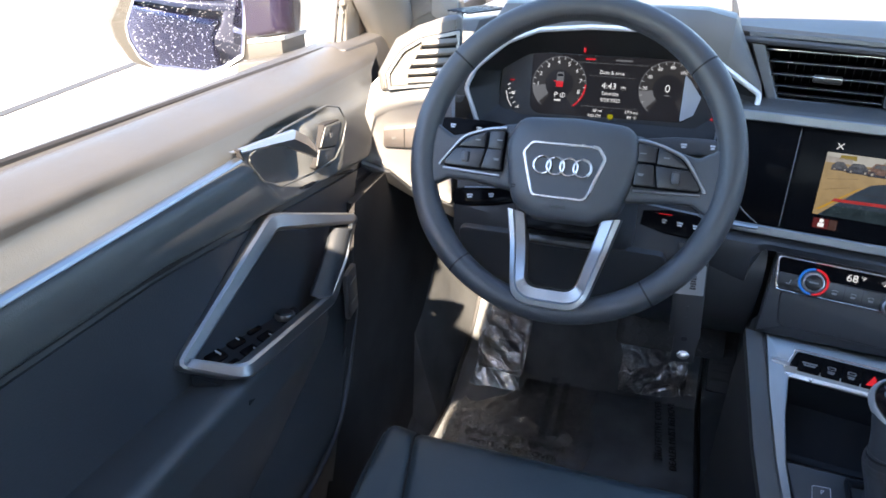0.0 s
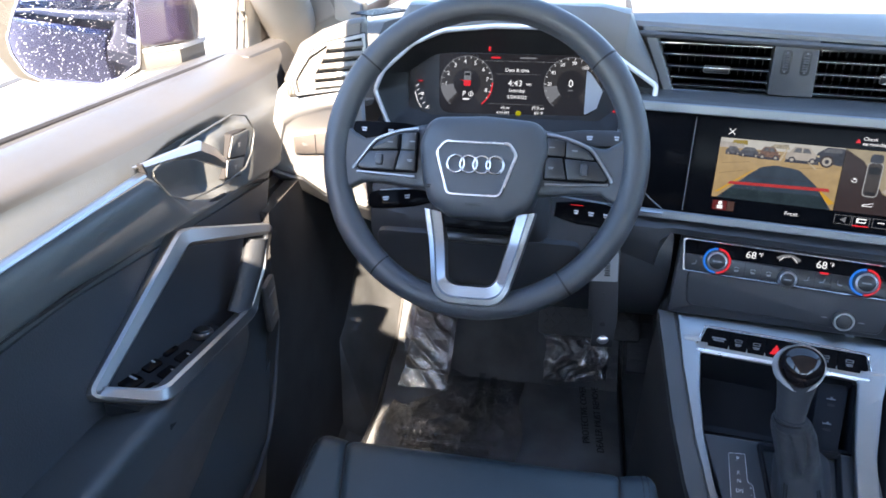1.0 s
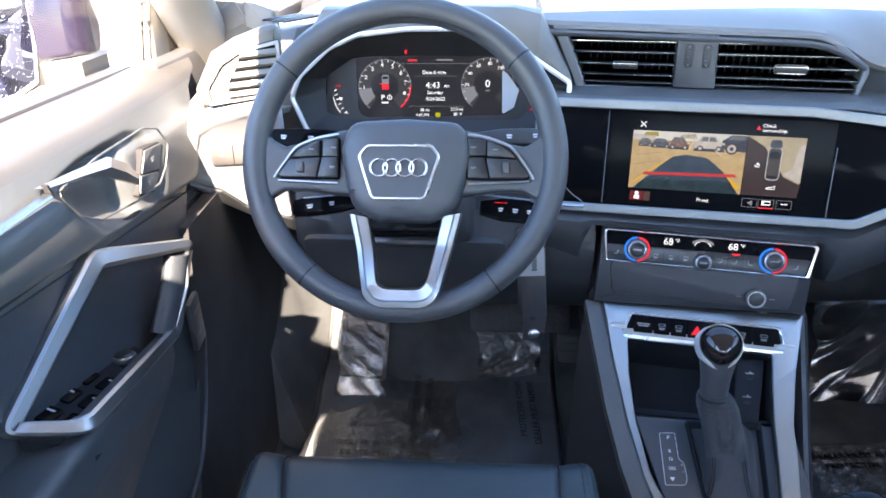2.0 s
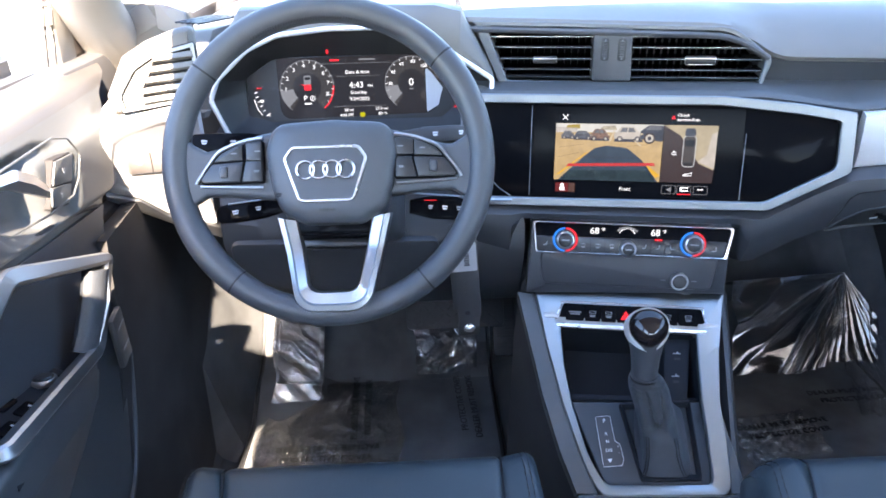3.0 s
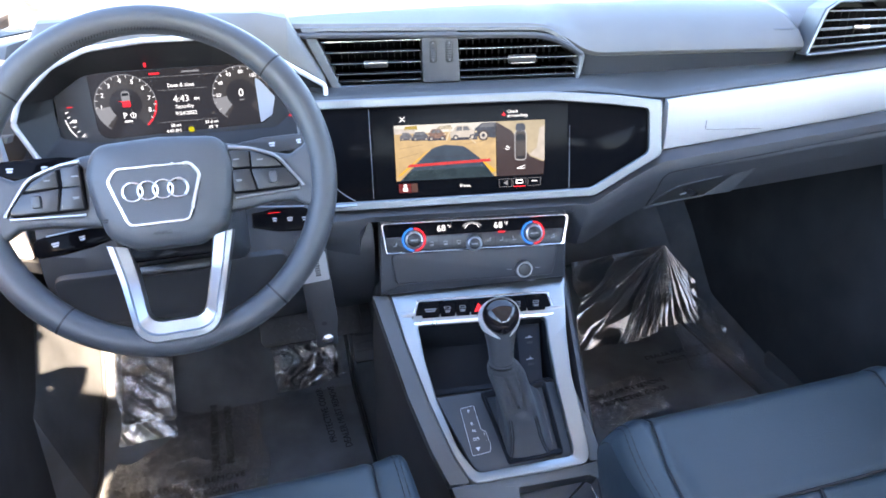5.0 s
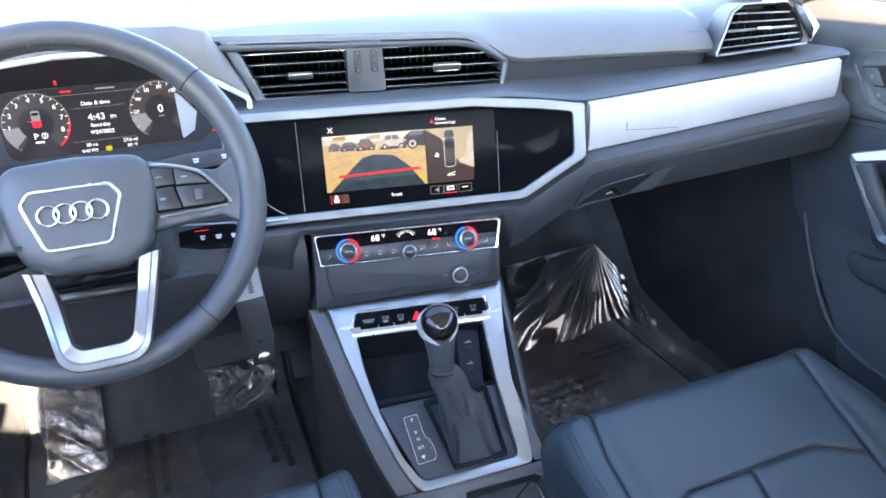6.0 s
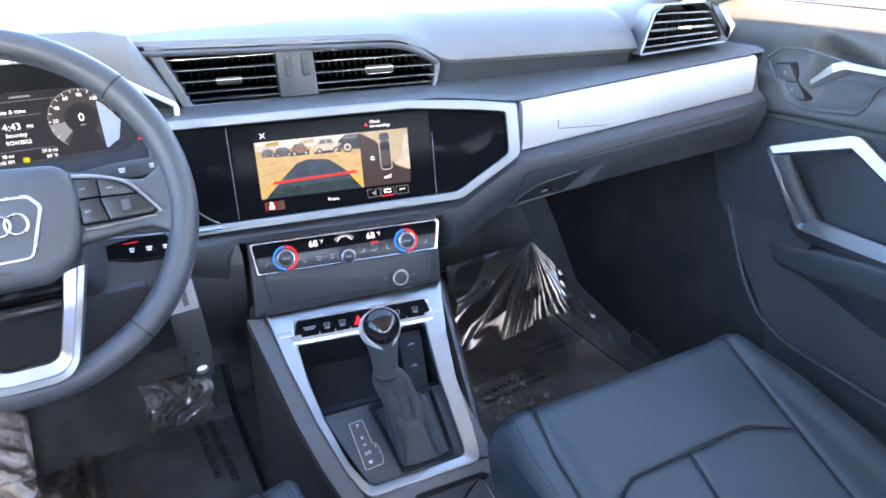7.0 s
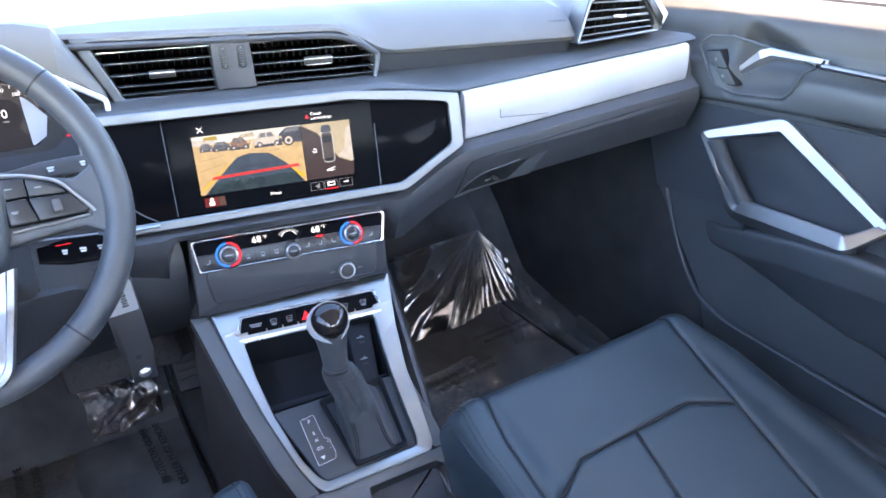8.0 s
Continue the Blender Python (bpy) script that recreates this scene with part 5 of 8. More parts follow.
# sloping top of the console, as a frame (x right, y up the slope)
TL, TR, BL, BR = Vector((-0.131, 0.900, 0.828)), Vector((0.131, 0.850, 0.826)), Vector((-0.086, 0.655, 0.660)), Vector((0.089, 0.638, 0.666))


def con_pt(u, v, h=0.0):
    """A point of the console's sloping top: u 0..1 across, v 0..1 from the rear edge to the front, h metres above."""
    a, b = BL.lerp(TL, v), BR.lerp(TR, v)
    nrm = (BR - BL).cross(TL - BL).normalized()
    return a.lerp(b, u) + nrm * h


def con_loop(pts, r, n=5):
    return rounded(pts, r, n)


def con_ring(outer, inner, h0, h1, drop=0.003, lip=0.012):
    """A frame on the console's top whose face falls by drop towards the opening."""
    bm = bmesh.new()
    s = [(outer, h0), (outer, h1 - 0.003), (inset2(outer, lip * 0.35), h1 - 0.0008), (inset2(outer, lip), h1), (inset2(inner, -lip), h1 - drop * 0.7), (inner, h1 - drop - 0.001), (inner, h0)]
    rings = [[con_pt(p[0], p[1], h) for p in q] for q, h in s]
    loft(bm, rings + [rings[0]], caps=False)
    bmesh.ops.remove_doubles(bm, verts=bm.verts, dist=1e-6)
    return bm


def con_plate(pts, h0, h1, bev=0.008):
    bm = bmesh.new()
    loft(bm, [[con_pt(p[0], p[1], h) for p in q] for q, h in ((pts, h0), (pts, h1 - 0.0012), (inset2(pts, bev), h1))])
    return bm


fo = con_loop([(0.012, -0.012), (0.992, -0.014), (0.982, 0.25), (0.960, 0.45), (0.982, 0.74), (1.025, 1.05), (-0.014, 1.0), (-0.040, 0.725), (-0.052, 0.40), (-0.036, 0.13)],
              [0.10, 0.08, 0.2, 0.3, 0.3, 0.008, 0.008, 0.3, 0.3, 0.2])
fi = con_loop([(0.082, 0.034), (0.868, 0.040), (0.856, 0.25), (0.846, 0.45), (0.853, 0.66), (0.862, 0.812), (0.076, 0.812), (0.036, 0.62), (0.010, 0.40), (0.020, 0.16)],
              [0.08, 0.05, 0.2, 0.2, 0.2, 0.02, 0.02, 0.2, 0.2, 0.2])
part("console_frame", con_ring(fo, fi, -0.03, 0.006, 0.002, 0.008), CONFRAME, con, "satin silver console frame")
# body under it
rings = []
for v in (-0.9, -0.42, -0.36, -0.02, 0.3, 0.6, 0.9, 1.0, 1.04, 1.10):
    a, b = BL.lerp(TL, max(v, -0.42)), BR.lerp(TR, max(v, -0.42))
    if v < -0.42:
        a, b = a + Vector((0, (v + 0.42) * 0.30, 0)), b + Vector((0, (v + 0.42) * 0.30, 0))
    w = 0.016
    rings.append([(a.x - w - 0.018, a.y, 0.40), (a.x - w - 0.010, a.y, a.z - 0.10), (a.x - w, a.y, a.z - 0.012), (a.x - w + 0.006, a.y, a.z - 0.003), (a.x - 0.004, a.y, a.z - 0.002),
                  (a.x + 0.012, a.y, a.z - 0.170 if -0.36 <= v <= 1.0 else a.z - 0.003), (b.x - 0.012, b.y, b.z - 0.170 if -0.36 <= v <= 1.0 else b.z - 0.003),
                  (b.x + 0.004, b.y, b.z - 0.002), (b.x + w - 0.006, b.y, b.z - 0.003), (b.x + w, b.y, b.z - 0.012), (b.x + w + 0.010, b.y, b.z - 0.10), (b.x + w + 0.018, b.y, 0.40)])
bm = bmesh.new()
loft(bm, rings)
part("console_body", bm, CONSIDE, con, "dark plastic console body")
# lower deck that carries the selector, and the tray in front of it
deck = con_loop([(0.082, 0.034), (0.868, 0.040), (0.850, 0.452), (0.010, 0.430)], [0.08, 0.05, 0.005, 0.005], 3)
part("selector_deck", con_plate(deck, -0.03, -0.004), DECK, con)
tray = con_loop([(0.016, 0.432), (0.848, 0.455), (0.860, 0.812), (0.076, 0.812)], 0.01, 3)
bm = bmesh.new()
loft(bm, [[con_pt(p[0], p[1], h) for p in q] for q, h in ((tray, -0.002), (inset2(tray, 0.008), -0.03), (inset2(tray, 0.02), -0.085))], caps=False)
bmesh.ops.triangulate(bm, faces=[bm.faces.new([v for v in bm.verts][-len(tray):])])
part("tray", bm, TRAYMAT, con, "black open storage tray")
part("tray_step", con_plate(con_loop([(0.020, 0.436), (0.843, 0.456), (0.843, 0.486), (0.024, 0.480)], 0.01, 3), -0.05, -0.018), TRAYMAT, con)
usb = con_loop([(0.625, 0.452), (0.775, 0.460), (0.838, 0.800), (0.690, 0.795)], 0.012, 3)
usbp = part("usb_panel", con_plate(usb, -0.06, -0.012), TRAYMAT, con, "dark panel with two charging sockets")
nrm_c = (BR - BL).cross(TL - BL).normalized()
u_c = ((BR - BL).normalized() + (TR - TL).normalized()).normalized()
v_c = nrm_c.cross(u_c)


def con_frame(u, v, h=0.0):
    m = Matrix((u_c, v_c, nrm_c)).transposed().to_4x4()
    m.translation = con_pt(u, v, h)
    return m


for u, v in ((0.748, 0.715), (0.722, 0.590)):
    m = con_frame(u, v, -0.0115)
    bars("socket_mark", m, 0.011, 0.0014, usbp, GREYPRINT)
    part("socket_mark", plate(m, [(-0.0015, 0.0), (0.004, 0.0), (0.001, 0.004)], 0, 0.0004, 0), GREYPRINT, usbp, smooth=0)
    part("socket", plate(m, rounded(rect(0.009, 0.0035, 0.0, -0.008), 0.0015, 3), 0, 0.0006, 0), SEAM, usbp, smooth=0)
# row of buttons
BF = Matrix.Identity(4)
bl, br = con_pt(0.090, 0.885), con_pt(0.900, 0.893)
ub = (br - bl).normalized()
nb = Vector((-0.12, -0.80, 0.59)).normalized()
nb = (nb - ub * nb.dot(ub)).normalized()
BF = Matrix((ub, nb.cross(ub), nb)).transposed().to_4x4()
BF.translation = (bl + br) / 2 + nrm_c * 0.004
bw = (br - bl).length
bar_out = rounded([(-0.515 * bw, -0.015), (0.500 * bw, -0.015), (0.515 * bw, -0.006), (0.490 * bw, 0.015), (-0.470 * bw, 0.015)], 0.004, 3)
part("button_base", plate(BF, bar_out, -0.02, 0.003, 0.001), BLACK, con, "gloss black button strip")
top_line = smooth_path([BF @ Vector(p) for p in ((-0.525 * bw, -0.010, 0.003), (-0.485 * bw, 0.012, 0.004), (-0.45 * bw, 0.0165, 0.005), (0.0, 0.0170, 0.005), (0.46 * bw, 0.0165, 0.005), (0.500 * bw, 0.012, 0.004), (0.525 * bw, -0.006, 0.003))], 4)
part("button_bezel", tube(top_line, 0.0012, 8), CHROME, con, "thin chrome line over the button strip")
part("bezel_bar", plate(BF, rounded([(-0.525 * bw, -0.0215), (0.52 * bw, -0.0215), (0.53 * bw, -0.0150), (-0.52 * bw, -0.0150)], 0.002, 3), -0.012, 0.0070, 0.002), POLISHED, con, "polished bar under the button strip")
edges = [-0.455, -0.320, -0.205, -0.095, 0.035, 0.190, 0.330, 0.470]
for i in range(7):
    x0, x1 = bw * edges[i], bw * edges[i + 1]
    x = (x0 + x1) / 2
    b = part("button", plate(BF, rounded(rect(x1 - x0 - 0.0012, 0.0235, x, 0.001), 0.002, 3), 0.0, 0.0048, 0.0008), BLACK, con)
    if i == 3:
        part("hazard_triangle", plate(BF, [(x - 0.008, -0.006), (x + 0.008, -0.006), (x, 0.0075)], 0.0046, 0.0052, 0), REDPRINT, b, "glowing red triangle", smooth=0)
    elif i == 0:
        bars("button_mark", on(BF, x, 0.001, 0.0047), 0.018, 0.005, b, GREYPRINT, 2)
    elif i != 4:
        part("button_mark", ring_plate(BF, rounded(rect(0.0095, 0.0040, x, 0.0030), 0.001, 2), rounded(rect(0.0077, 0.0024, x, 0.0030), 0.0006, 2), 0.0046, 0.0051, 0), GREYPRINT, b, smooth=0)
        bars("button_mark", on(BF, x, -0.0025, 0.0047), 0.0085, 0.0032, b, GREYPRINT, 2)
for s, y0 in ((-1, -0.004), (1, -0.0085)):
    part("bezel_wing", box(BF @ Vector((s * bw * 0.555, y0, 0.000)), (0.024, 0.0080, 0.010), [math.degrees(a) for a in BF.to_euler()], bevel=0.003), SILVER, con)
# selector scale
GS = con_frame(0.190, 0.240, -0.0035)
so = rounded([(-0.012, -0.040), (0.018, -0.040), (0.022, -0.030), (0.020, -0.006), (0.013, -0.001), (0.012, 0.040), (-0.012, 0.040)], 0.003, 3)
GS = GS @ pose(-0.002, 0.0, 0, 0, 0, 7) @ Matrix.Scale(0.86, 4)
gsp = part("selector_scale", plate(GS, so, -0.002, 0.0004, 0), PLASTIC, con)
part("scale_outline", ring_plate(GS, so, inset2(so, 0.0006), 0, 0.0008, 0), WHITEPRINT, gsp, smooth=0)
for s, y in (("P", 0.032), ("R", 0.011), ("N", -0.001), ("D/S", -0.015)):
    write("gear_letter", s, on(GS, 0.001, y, 0.0006), 0.0072 if s != "P" else 0.0085, WHITEPRINT, gsp)
write("gear_letter", "+", on(GS, 0.0165, -0.010, 0.0006), 0.006, WHITEPRINT, gsp)
write("gear_letter", "-", on(GS, 0.0165, -0.020, 0.0006), 0.006, WHITEPRINT, gsp)
part("scale_arrow", plate(GS, [(-0.004, -0.028), (0.004, -0.028), (0, -0.034)], 0.0004, 0.0009, 0), WHITEPRINT, gsp, smooth=0)
# side rails outside the frame, and the rear part with the cup holder opening
for rail in ([(-0.030, 1.0), (-0.115, 1.0), (-0.165, 0.45), (-0.172, 0.18), (-0.150, 0.0), (0.010, -0.004), (-0.020, 0.13), (-0.036, 0.40)], [(0.965, 0.42), (0.970, 0.25), (0.985, 0.0), (1.110, -0.004), (1.060, 0.136), (1.005, 0.28)]):
    part("console_rail", con_plate(rail[::-1], -0.030, 0.0, 0.004), PANEL, con, "grey plastic rail beside the frame")
rear = con_loop([(-0.150, -0.35), (1.300, -0.35), (1.185, -0.132), (1.110, -0.006), (-0.148, -0.006)], [0.01, 0.01, 0.01, 0.01, 0.01], 4)
cup = con_loop([(0.270, -0.33), (1.130, -0.33), (1.035, -0.090), (0.965, -0.064), (0.370, -0.062)], [0.02, 0.02, 0.02, 0.01, 0.03], 4)
part("rear_cover", con_ring(rear, cup, -0.030, 0.0, 0.001, 0.006), PANEL, con, "grey plastic rear part of the console")
part("cup_holder_wall", con_ring(inset2(cup, -0.002), inset2(cup, 0.018), -0.060, -0.003, 0.020, 0.002), SATIN, con, "sloping wall of the cup holder opening")
part("cup_holder_floor", con_plate(inset2(cup, 0.016), -0.060, -0.026, 0.004), DECK, con)
part("cup_ring", lathe(con_frame(0.66, -0.36, -0.0255), [(0.036, 0.0), (0.038, 0.002), (0.034, 0.003), (0.033, 0.0)], 36), SEAM, con, "dark round cup holder")
part("cup_holder_edge", tube([con_pt(0.975, -0.120, -0.006), con_pt(1.000, -0.175, -0.005), con_pt(1.050, -0.285, -0.005), con_pt(1.065, -0.32, -0.006)], 0.0022, 8), CHROME, con, "thin chrome edge of the cup holder")

# ---- gear selector ----
base = con_pt(0.55, 0.25, 0.0)
gsel = thing("gear_selector", base, "gear selector with black leather boot and bright metal knob", "gear lever")
fr = con_loop([(0.352, 0.052), (0.793, 0.060), (0.778, 0.452), (0.316, 0.422)], 0.02, 3)
fr = [fr[i // 4].lerp(fr[(i // 4 + 1) % len(fr)], i % 4 / 4) for i in range(4 * len(fr))]
# frame and well blackened for the shade in the gap round the boot
part("boot_frame", con_ring(fr, inset2(fr, 0.030), -0.012, 0.004, 0.004, 0.010), TRAYMAT, gsel)
part("boot_well_shade", con_plate(inset2(fr, 0.028), -0.03, -0.012), SEAM, gsel)
# boot: rings from the frame up to the neck, pinched on both flanks
top_c = Vector((-0.0420, 0.660, 0.851))
axis = (Vector((-0.0445, 0.664, 0.916)) - top_c).normalized()
cb = con_pt(0.560, 0.235, -0.010)
rings, K_B = [], 72
for i in range(45):
    f = i / 44
    c = cb.lerp(top_c, f) + v_c * (0.010 * math.sin(math.pi * f))
    sx = lerp(f, [(0, 1.06), (0.05, 0.92), (0.12, 0.78), (0.22, 0.69), (0.50, 0.66), (0.75, 0.64), (0.88, 0.57), (0.95, 0.48), (1, 0.42)])
    sy = lerp(f, [(0, 1.0), (0.08, 0.95), (0.25, 0.84), (0.50, 0.68), (0.75, 0.52), (0.90, 0.39), (1, 0.32)])
    e = lerp(f, [(0, 0.30), (0.3, 0.55), (0.8, 0.9), (1, 1.0)])
    up_mix = min(1.0, f * 1.3)
    au, av = (u_c.lerp(Vector((1, 0, 0)), up_mix)).normalized(), (v_c.lerp(Vector((0, 1, 0)), up_mix)).normalized()
    ring = []
    for j in range(K_B):
        a = 2 * math.pi * j / K_B
        ca, sa = math.cos(a), math.sin(a)
        px_, py_ = math.copysign(abs(ca) ** e, ca), math.copysign(abs(sa) ** e, sa)
        bell = math.sin(math.pi * min(1.0, f * 1.15))
        flank = math.exp(-((abs(ca) - 1.0) / 0.16) ** 2)
        low = math.exp(-((f - 0.20) / 0.13) ** 2)
        front = max(0.0, -sa)
        # two creases run down from the neck's sides and meet in front
        vee = math.exp(-((abs(a - 1.5 * math.pi) - 0.95 * (f - 0.40)) / 0.07) ** 2) * max(0.0, min(1.0, (f - 0.40) / 0.06)) * max(0.0, min(1.0, (0.96 - f) / 0.15))
        notch = math.exp(-((f - 0.43) / 0.045) ** 2) * math.exp(-((a - 1.5 * math.pi) / 0.5) ** 2)
        gather = max(0.0, (f - 0.72) / 0.28) * (1 if f < 0.985 else 0.3)
        k_ = 1 - 0.10 * flank * low - 0.12 * vee - 0.10 * notch + 0.035 * gather * math.sin(f * 95 + 2.5 * noise.noise(Vector((ca * 2, sa * 2, 1)))) + 0.03 * front * math.exp(-((f - 0.30) / 0.12) ** 2) * bell
        k_ += 0.07 * bell * noise.noise(Vector((ca * 1.6, sa * 1.6, f * 5 + 3))) + 0.05 * bell * abs(noise.noise(Vector((ca * 2.5, sa * 2.5, f * 9))))
        ring.append(c + au * (0.0375 * sx * px_ * k_) + av * (0.052 * sy * py_ * k_))
    rings.append(ring)
bm = bmesh.new()
loft(bm, rings)
boot = part("boot", bm, BOOT, gsel, "creased black leather boot", smooth=70)
for dj in (-7, -5, 5, 7):
    bm = bmesh.new()
    j = K_B * 3 // 4 + dj
    out = (rings[0][j] - cb).normalized() * 0.0018
    pts = smooth_path([rings[i][j] + out + Vector((0, -0.0004, 0.0004)) for i in range(1, 18)], 4)
    for a, b in zip(pts[::2], pts[1::2]):
        tube([a, b], 0.0008, 5, bm=bm)
    part("stitching", bm, STITCH, boot)
m = Matrix.Translation(top_c) @ axis.to_track_quat("Z", "Y").to_matrix().to_4x4()
part("neck", lathe(m, [(0.0140, -0.016), (0.0152, -0.006), (0.0156, 0.004), (0.0168, 0.022), (0.0198, 0.042), (0.0205, 0.054)], 40), RIM, gsel, "tapered dark neck of the selector")
part("neck_seam", lathe(m, [(0.0150, -0.0075), (0.0162, -0.0070), (0.0164, -0.0055), (0.0152, -0.0050)], 40), SEAM, gsel)


# knob: a chrome shell open towards the seats, with a domed black insert
KF = panel_frame(top_c + axis * 0.0605, 8, 34)
k_out = [Vector((0.0252 * math.cos(a) * (1 + 0.07 * math.sin(a)), 0.0250 * math.sin(a) - 0.002 * max(0.0, -math.sin(a)) ** 6)) for a in (2 * math.pi * i / 56 for i in range(56))]
k_in = [Vector((p[0] * 0.89, p[1] * 0.87 + 0.0024)) for p in k_out]
at_k = lambda q, k, z, dy=0.0: [KF @ Vector((p[0] * k, p[1] * k + dy, z)) for p in q]
bm = bmesh.new()
loft(bm, [at_k(k_out, 0.62, -0.034, -0.003), at_k(k_out, 0.84, -0.028, -0.002), at_k(k_out, 0.96, -0.017), at_k(k_out, 1.0, -0.006), at_k(k_out, 0.99, 0.003), at_k(k_out, 0.955, 0.0075), at_k(k_in, 1.06, 0.0092), at_k(k_in, 1.00, 0.0080), at_k(k_in, 0.9, 0.006)])
kn = part("knob", bm, LINE_METAL, gsel, "bright metal selector knob", smooth=70)
bm = bmesh.new()
loft(bm, [at_k(k_in, 1.01, 0.004)] + [at_k(k_in, 1.01 * math.cos(a), 0.0085 + 0.0165 * math.sin(a)) for a in (math.radians(d) for d in range(0, 89, 8))])
part("knob_cap", bm, KNOBCAP, kn, "gloss black knob insert", smooth=60)

# ---- steering wheel and column ----
WH = panel_frame((-0.404, 0.725, 1.112), 0, 27)
sw = thing("steering_wheel", WH @ Vector((0, 0, -0.10)), "black leather steering wheel with silver lower spoke", "steering wheel")
RR, N_RIM = 0.1690, 96


def rim_ring(a, k=1.0):
    """Section of the rim at angle a, a little fuller at the thumb rests."""
    fat = 1.0 + 0.02 * max(0, math.cos(2 * (a - radians(90 + 55)))) ** 6 + 0.08 * max(0, math.cos(2 * (a - radians(35)))) ** 6
    c, s = math.cos(a), math.sin(a)
    out = []
    for j in range(20):
        b = 2 * math.pi * j / 20
        r = RR + 0.0147 * k * fat * math.cos(b)
        out.append(WH @ Vector((r * c, r * s, 0.0166 * k * math.sin(b))))
    return out


bm = bmesh.new()
rs = [rim_ring(2 * math.pi * i / N_RIM) for i in range(N_RIM)]
loft(bm, rs + [rs[0]], caps=False)
bmesh.ops.remove_doubles(bm, verts=bm.verts, dist=1e-6)
rim = part("rim", bm, RIM, sw, "smooth black leather rim")
for a in (143, 41, 231, 307):
    bm = bmesh.new()
    loft(bm, [rim_ring(radians(a - 0.35), 1.004), rim_ring(radians(a), 1.012), rim_ring(radians(a + 0.35), 1.004)], caps=False)
    part("seam", bm, SEAM, rim)
bm = bmesh.new()
for a0, a1 in ((60, 122),):
    for i in range(int((a1 - a0) / 1.1)):
        a = radians(a0 + i * 1.1)
        for b in (2.45,):
            p0 = WH @ Vector(((RR + 0.0150 * math.cos(b)) * math.cos(a), (RR + 0.0150 * math.cos(b)) * math.sin(a), 0.0169 * math.sin(b)))
            p1 = WH @ Vector(((RR + 0.0150 * math.cos(b + 0.2)) * math.cos(a + 0.006), (RR + 0.0150 * math.cos(b + 0.2)) * math.sin(a + 0.006), 0.0169 * math.sin(b + 0.2)))
            tube([p0, p1], 0.0005, 5, bm=bm)
part("stitching", bm, STITCH, rim)
# spokes in moulded leather, from boss to rim
for s in (-1, 1):
    bm = bmesh.new()
    secs = []
    for u, v0, v1, z0, z1 in ((0.050, -0.042, 0.036, -0.030, 0.000), (0.075, -0.040, 0.032, -0.026, 0.001), (0.110, -0.036, 0.020, -0.020, 0.002), (0.135, -0.036, 0.014, -0.014, 0.004), (0.150, -0.046, 0.022, -0.010, 0.006), (0.160, -0.058, 0.034, -0.008, 0.006)):
        q = rounded([(v0, z0), (v1, z0), (v1, z1), (v0, z1)], 0.006, 3)
        secs.append([WH @ Vector((s * u, p[0], p[1])) for p in q])
    loft(bm, secs)
    part("spoke", bm, RIM, sw)
    # button pod: silver edge, black keys
    po = [(0.071, 0.0245), (0.071, -0.0235), (0.138, -0.0235), (0.1425, -0.018), (0.120, 0.0105), (0.105, 0.0175)]
    po = [(s * p[0], p[1]) for p in (po if s < 0 else po[::-1])]
    pod = rounded(po, 0.004, 4)
    pd = part("button_pod", plate(WH, pod, -0.006, 0.0075, 0.0015), BLACK, sw, "gloss black button pod")
    edge = [WH @ Vector((s * p[0], p[1], 0.0075)) for p in ((0.072, 0.0260), (0.090, 0.0235), (0.106, 0.0185), (0.121, 0.0112), (0.133, -0.004), (0.1430, -0.0185), (0.1445, -0.0225))]
    part("pod_trim", tube(smooth_path(edge, 4), 0.0020, 8), SILVER, pd, "bright trim line")
    low = [WH @ Vector((s * p[0], p[1], 0.006)) for p in ((0.073, -0.0280), (0.100, -0.0270), (0.141, -0.0250))]
    part("pod_trim", tube(low, 0.0016, 8), SILVER, pd, "bright trim line")
    keys = [[(0.073, 0.0225), (0.073, 0.0035), (0.0925, 0.0035), (0.0925, 0.0200)] if s > 0 else [(0.073, 0.0225), (0.073, 0.0015), (0.090, 0.0015), (0.090, 0.0205)],
            [(0.0940, 0.0195), (0.0940, 0.0025), (0.126, 0.0005), (0.1170, 0.0100), (0.1040, 0.0165)],
            [(0.073, 0.0010), (0.073, -0.0215), (0.0955, -0.0215), (0.0905, 0.0010)],
            [(0.0930, 0.0005), (0.0975, -0.0215), (0.1370, -0.0215), (0.1400, -0.0180), (0.1275, -0.0015)]]
    for kpts in keys:
        q = [(s * p[0], p[1]) for p in (kpts if s < 0 else kpts[::-1])]
        kk = part("key", plate(WH, rounded(q, 0.0015, 3), 0.006, 0.0092, 0.0010), SATIN, pd)
        cx, cy = sum(p[0] for p in q) / len(q), sum(p[1] for p in q) / len(q)
        bars("key_mark", on(WH, cx - s * 0.004, cy, 0.0092), 0.006, 0.0012 if cy > 0 else 0.0024, kk, GREYPRINT, 1 if cy > 0 else 2)
    part("scroll_wheel", box(WH @ Vector((s * 0.1145, -0.0105, 0.0105)), (0.0085, 0.0125, 0.006), [math.degrees(a) for a in WH.to_euler()], bevel=0.002), PLASTIC, pd)
# airbag boss
bo = rounded([(-0.060, 0.041), (-0.070, 0.010), (-0.064, -0.030), (-0.055, -0.056), (-0.028, -0.072), (0.034, -0.072), (0.061, -0.056), (0.070, -0.030), (0.077, 0.010), (0.068, 0.040), (0.004, 0.0445)], 0.022, 4)
ce = Vector((0.003, -0.010))


def shrink(pts, k):
    return [ce + (Vector(p).to_2d() - ce) * k for p in pts]


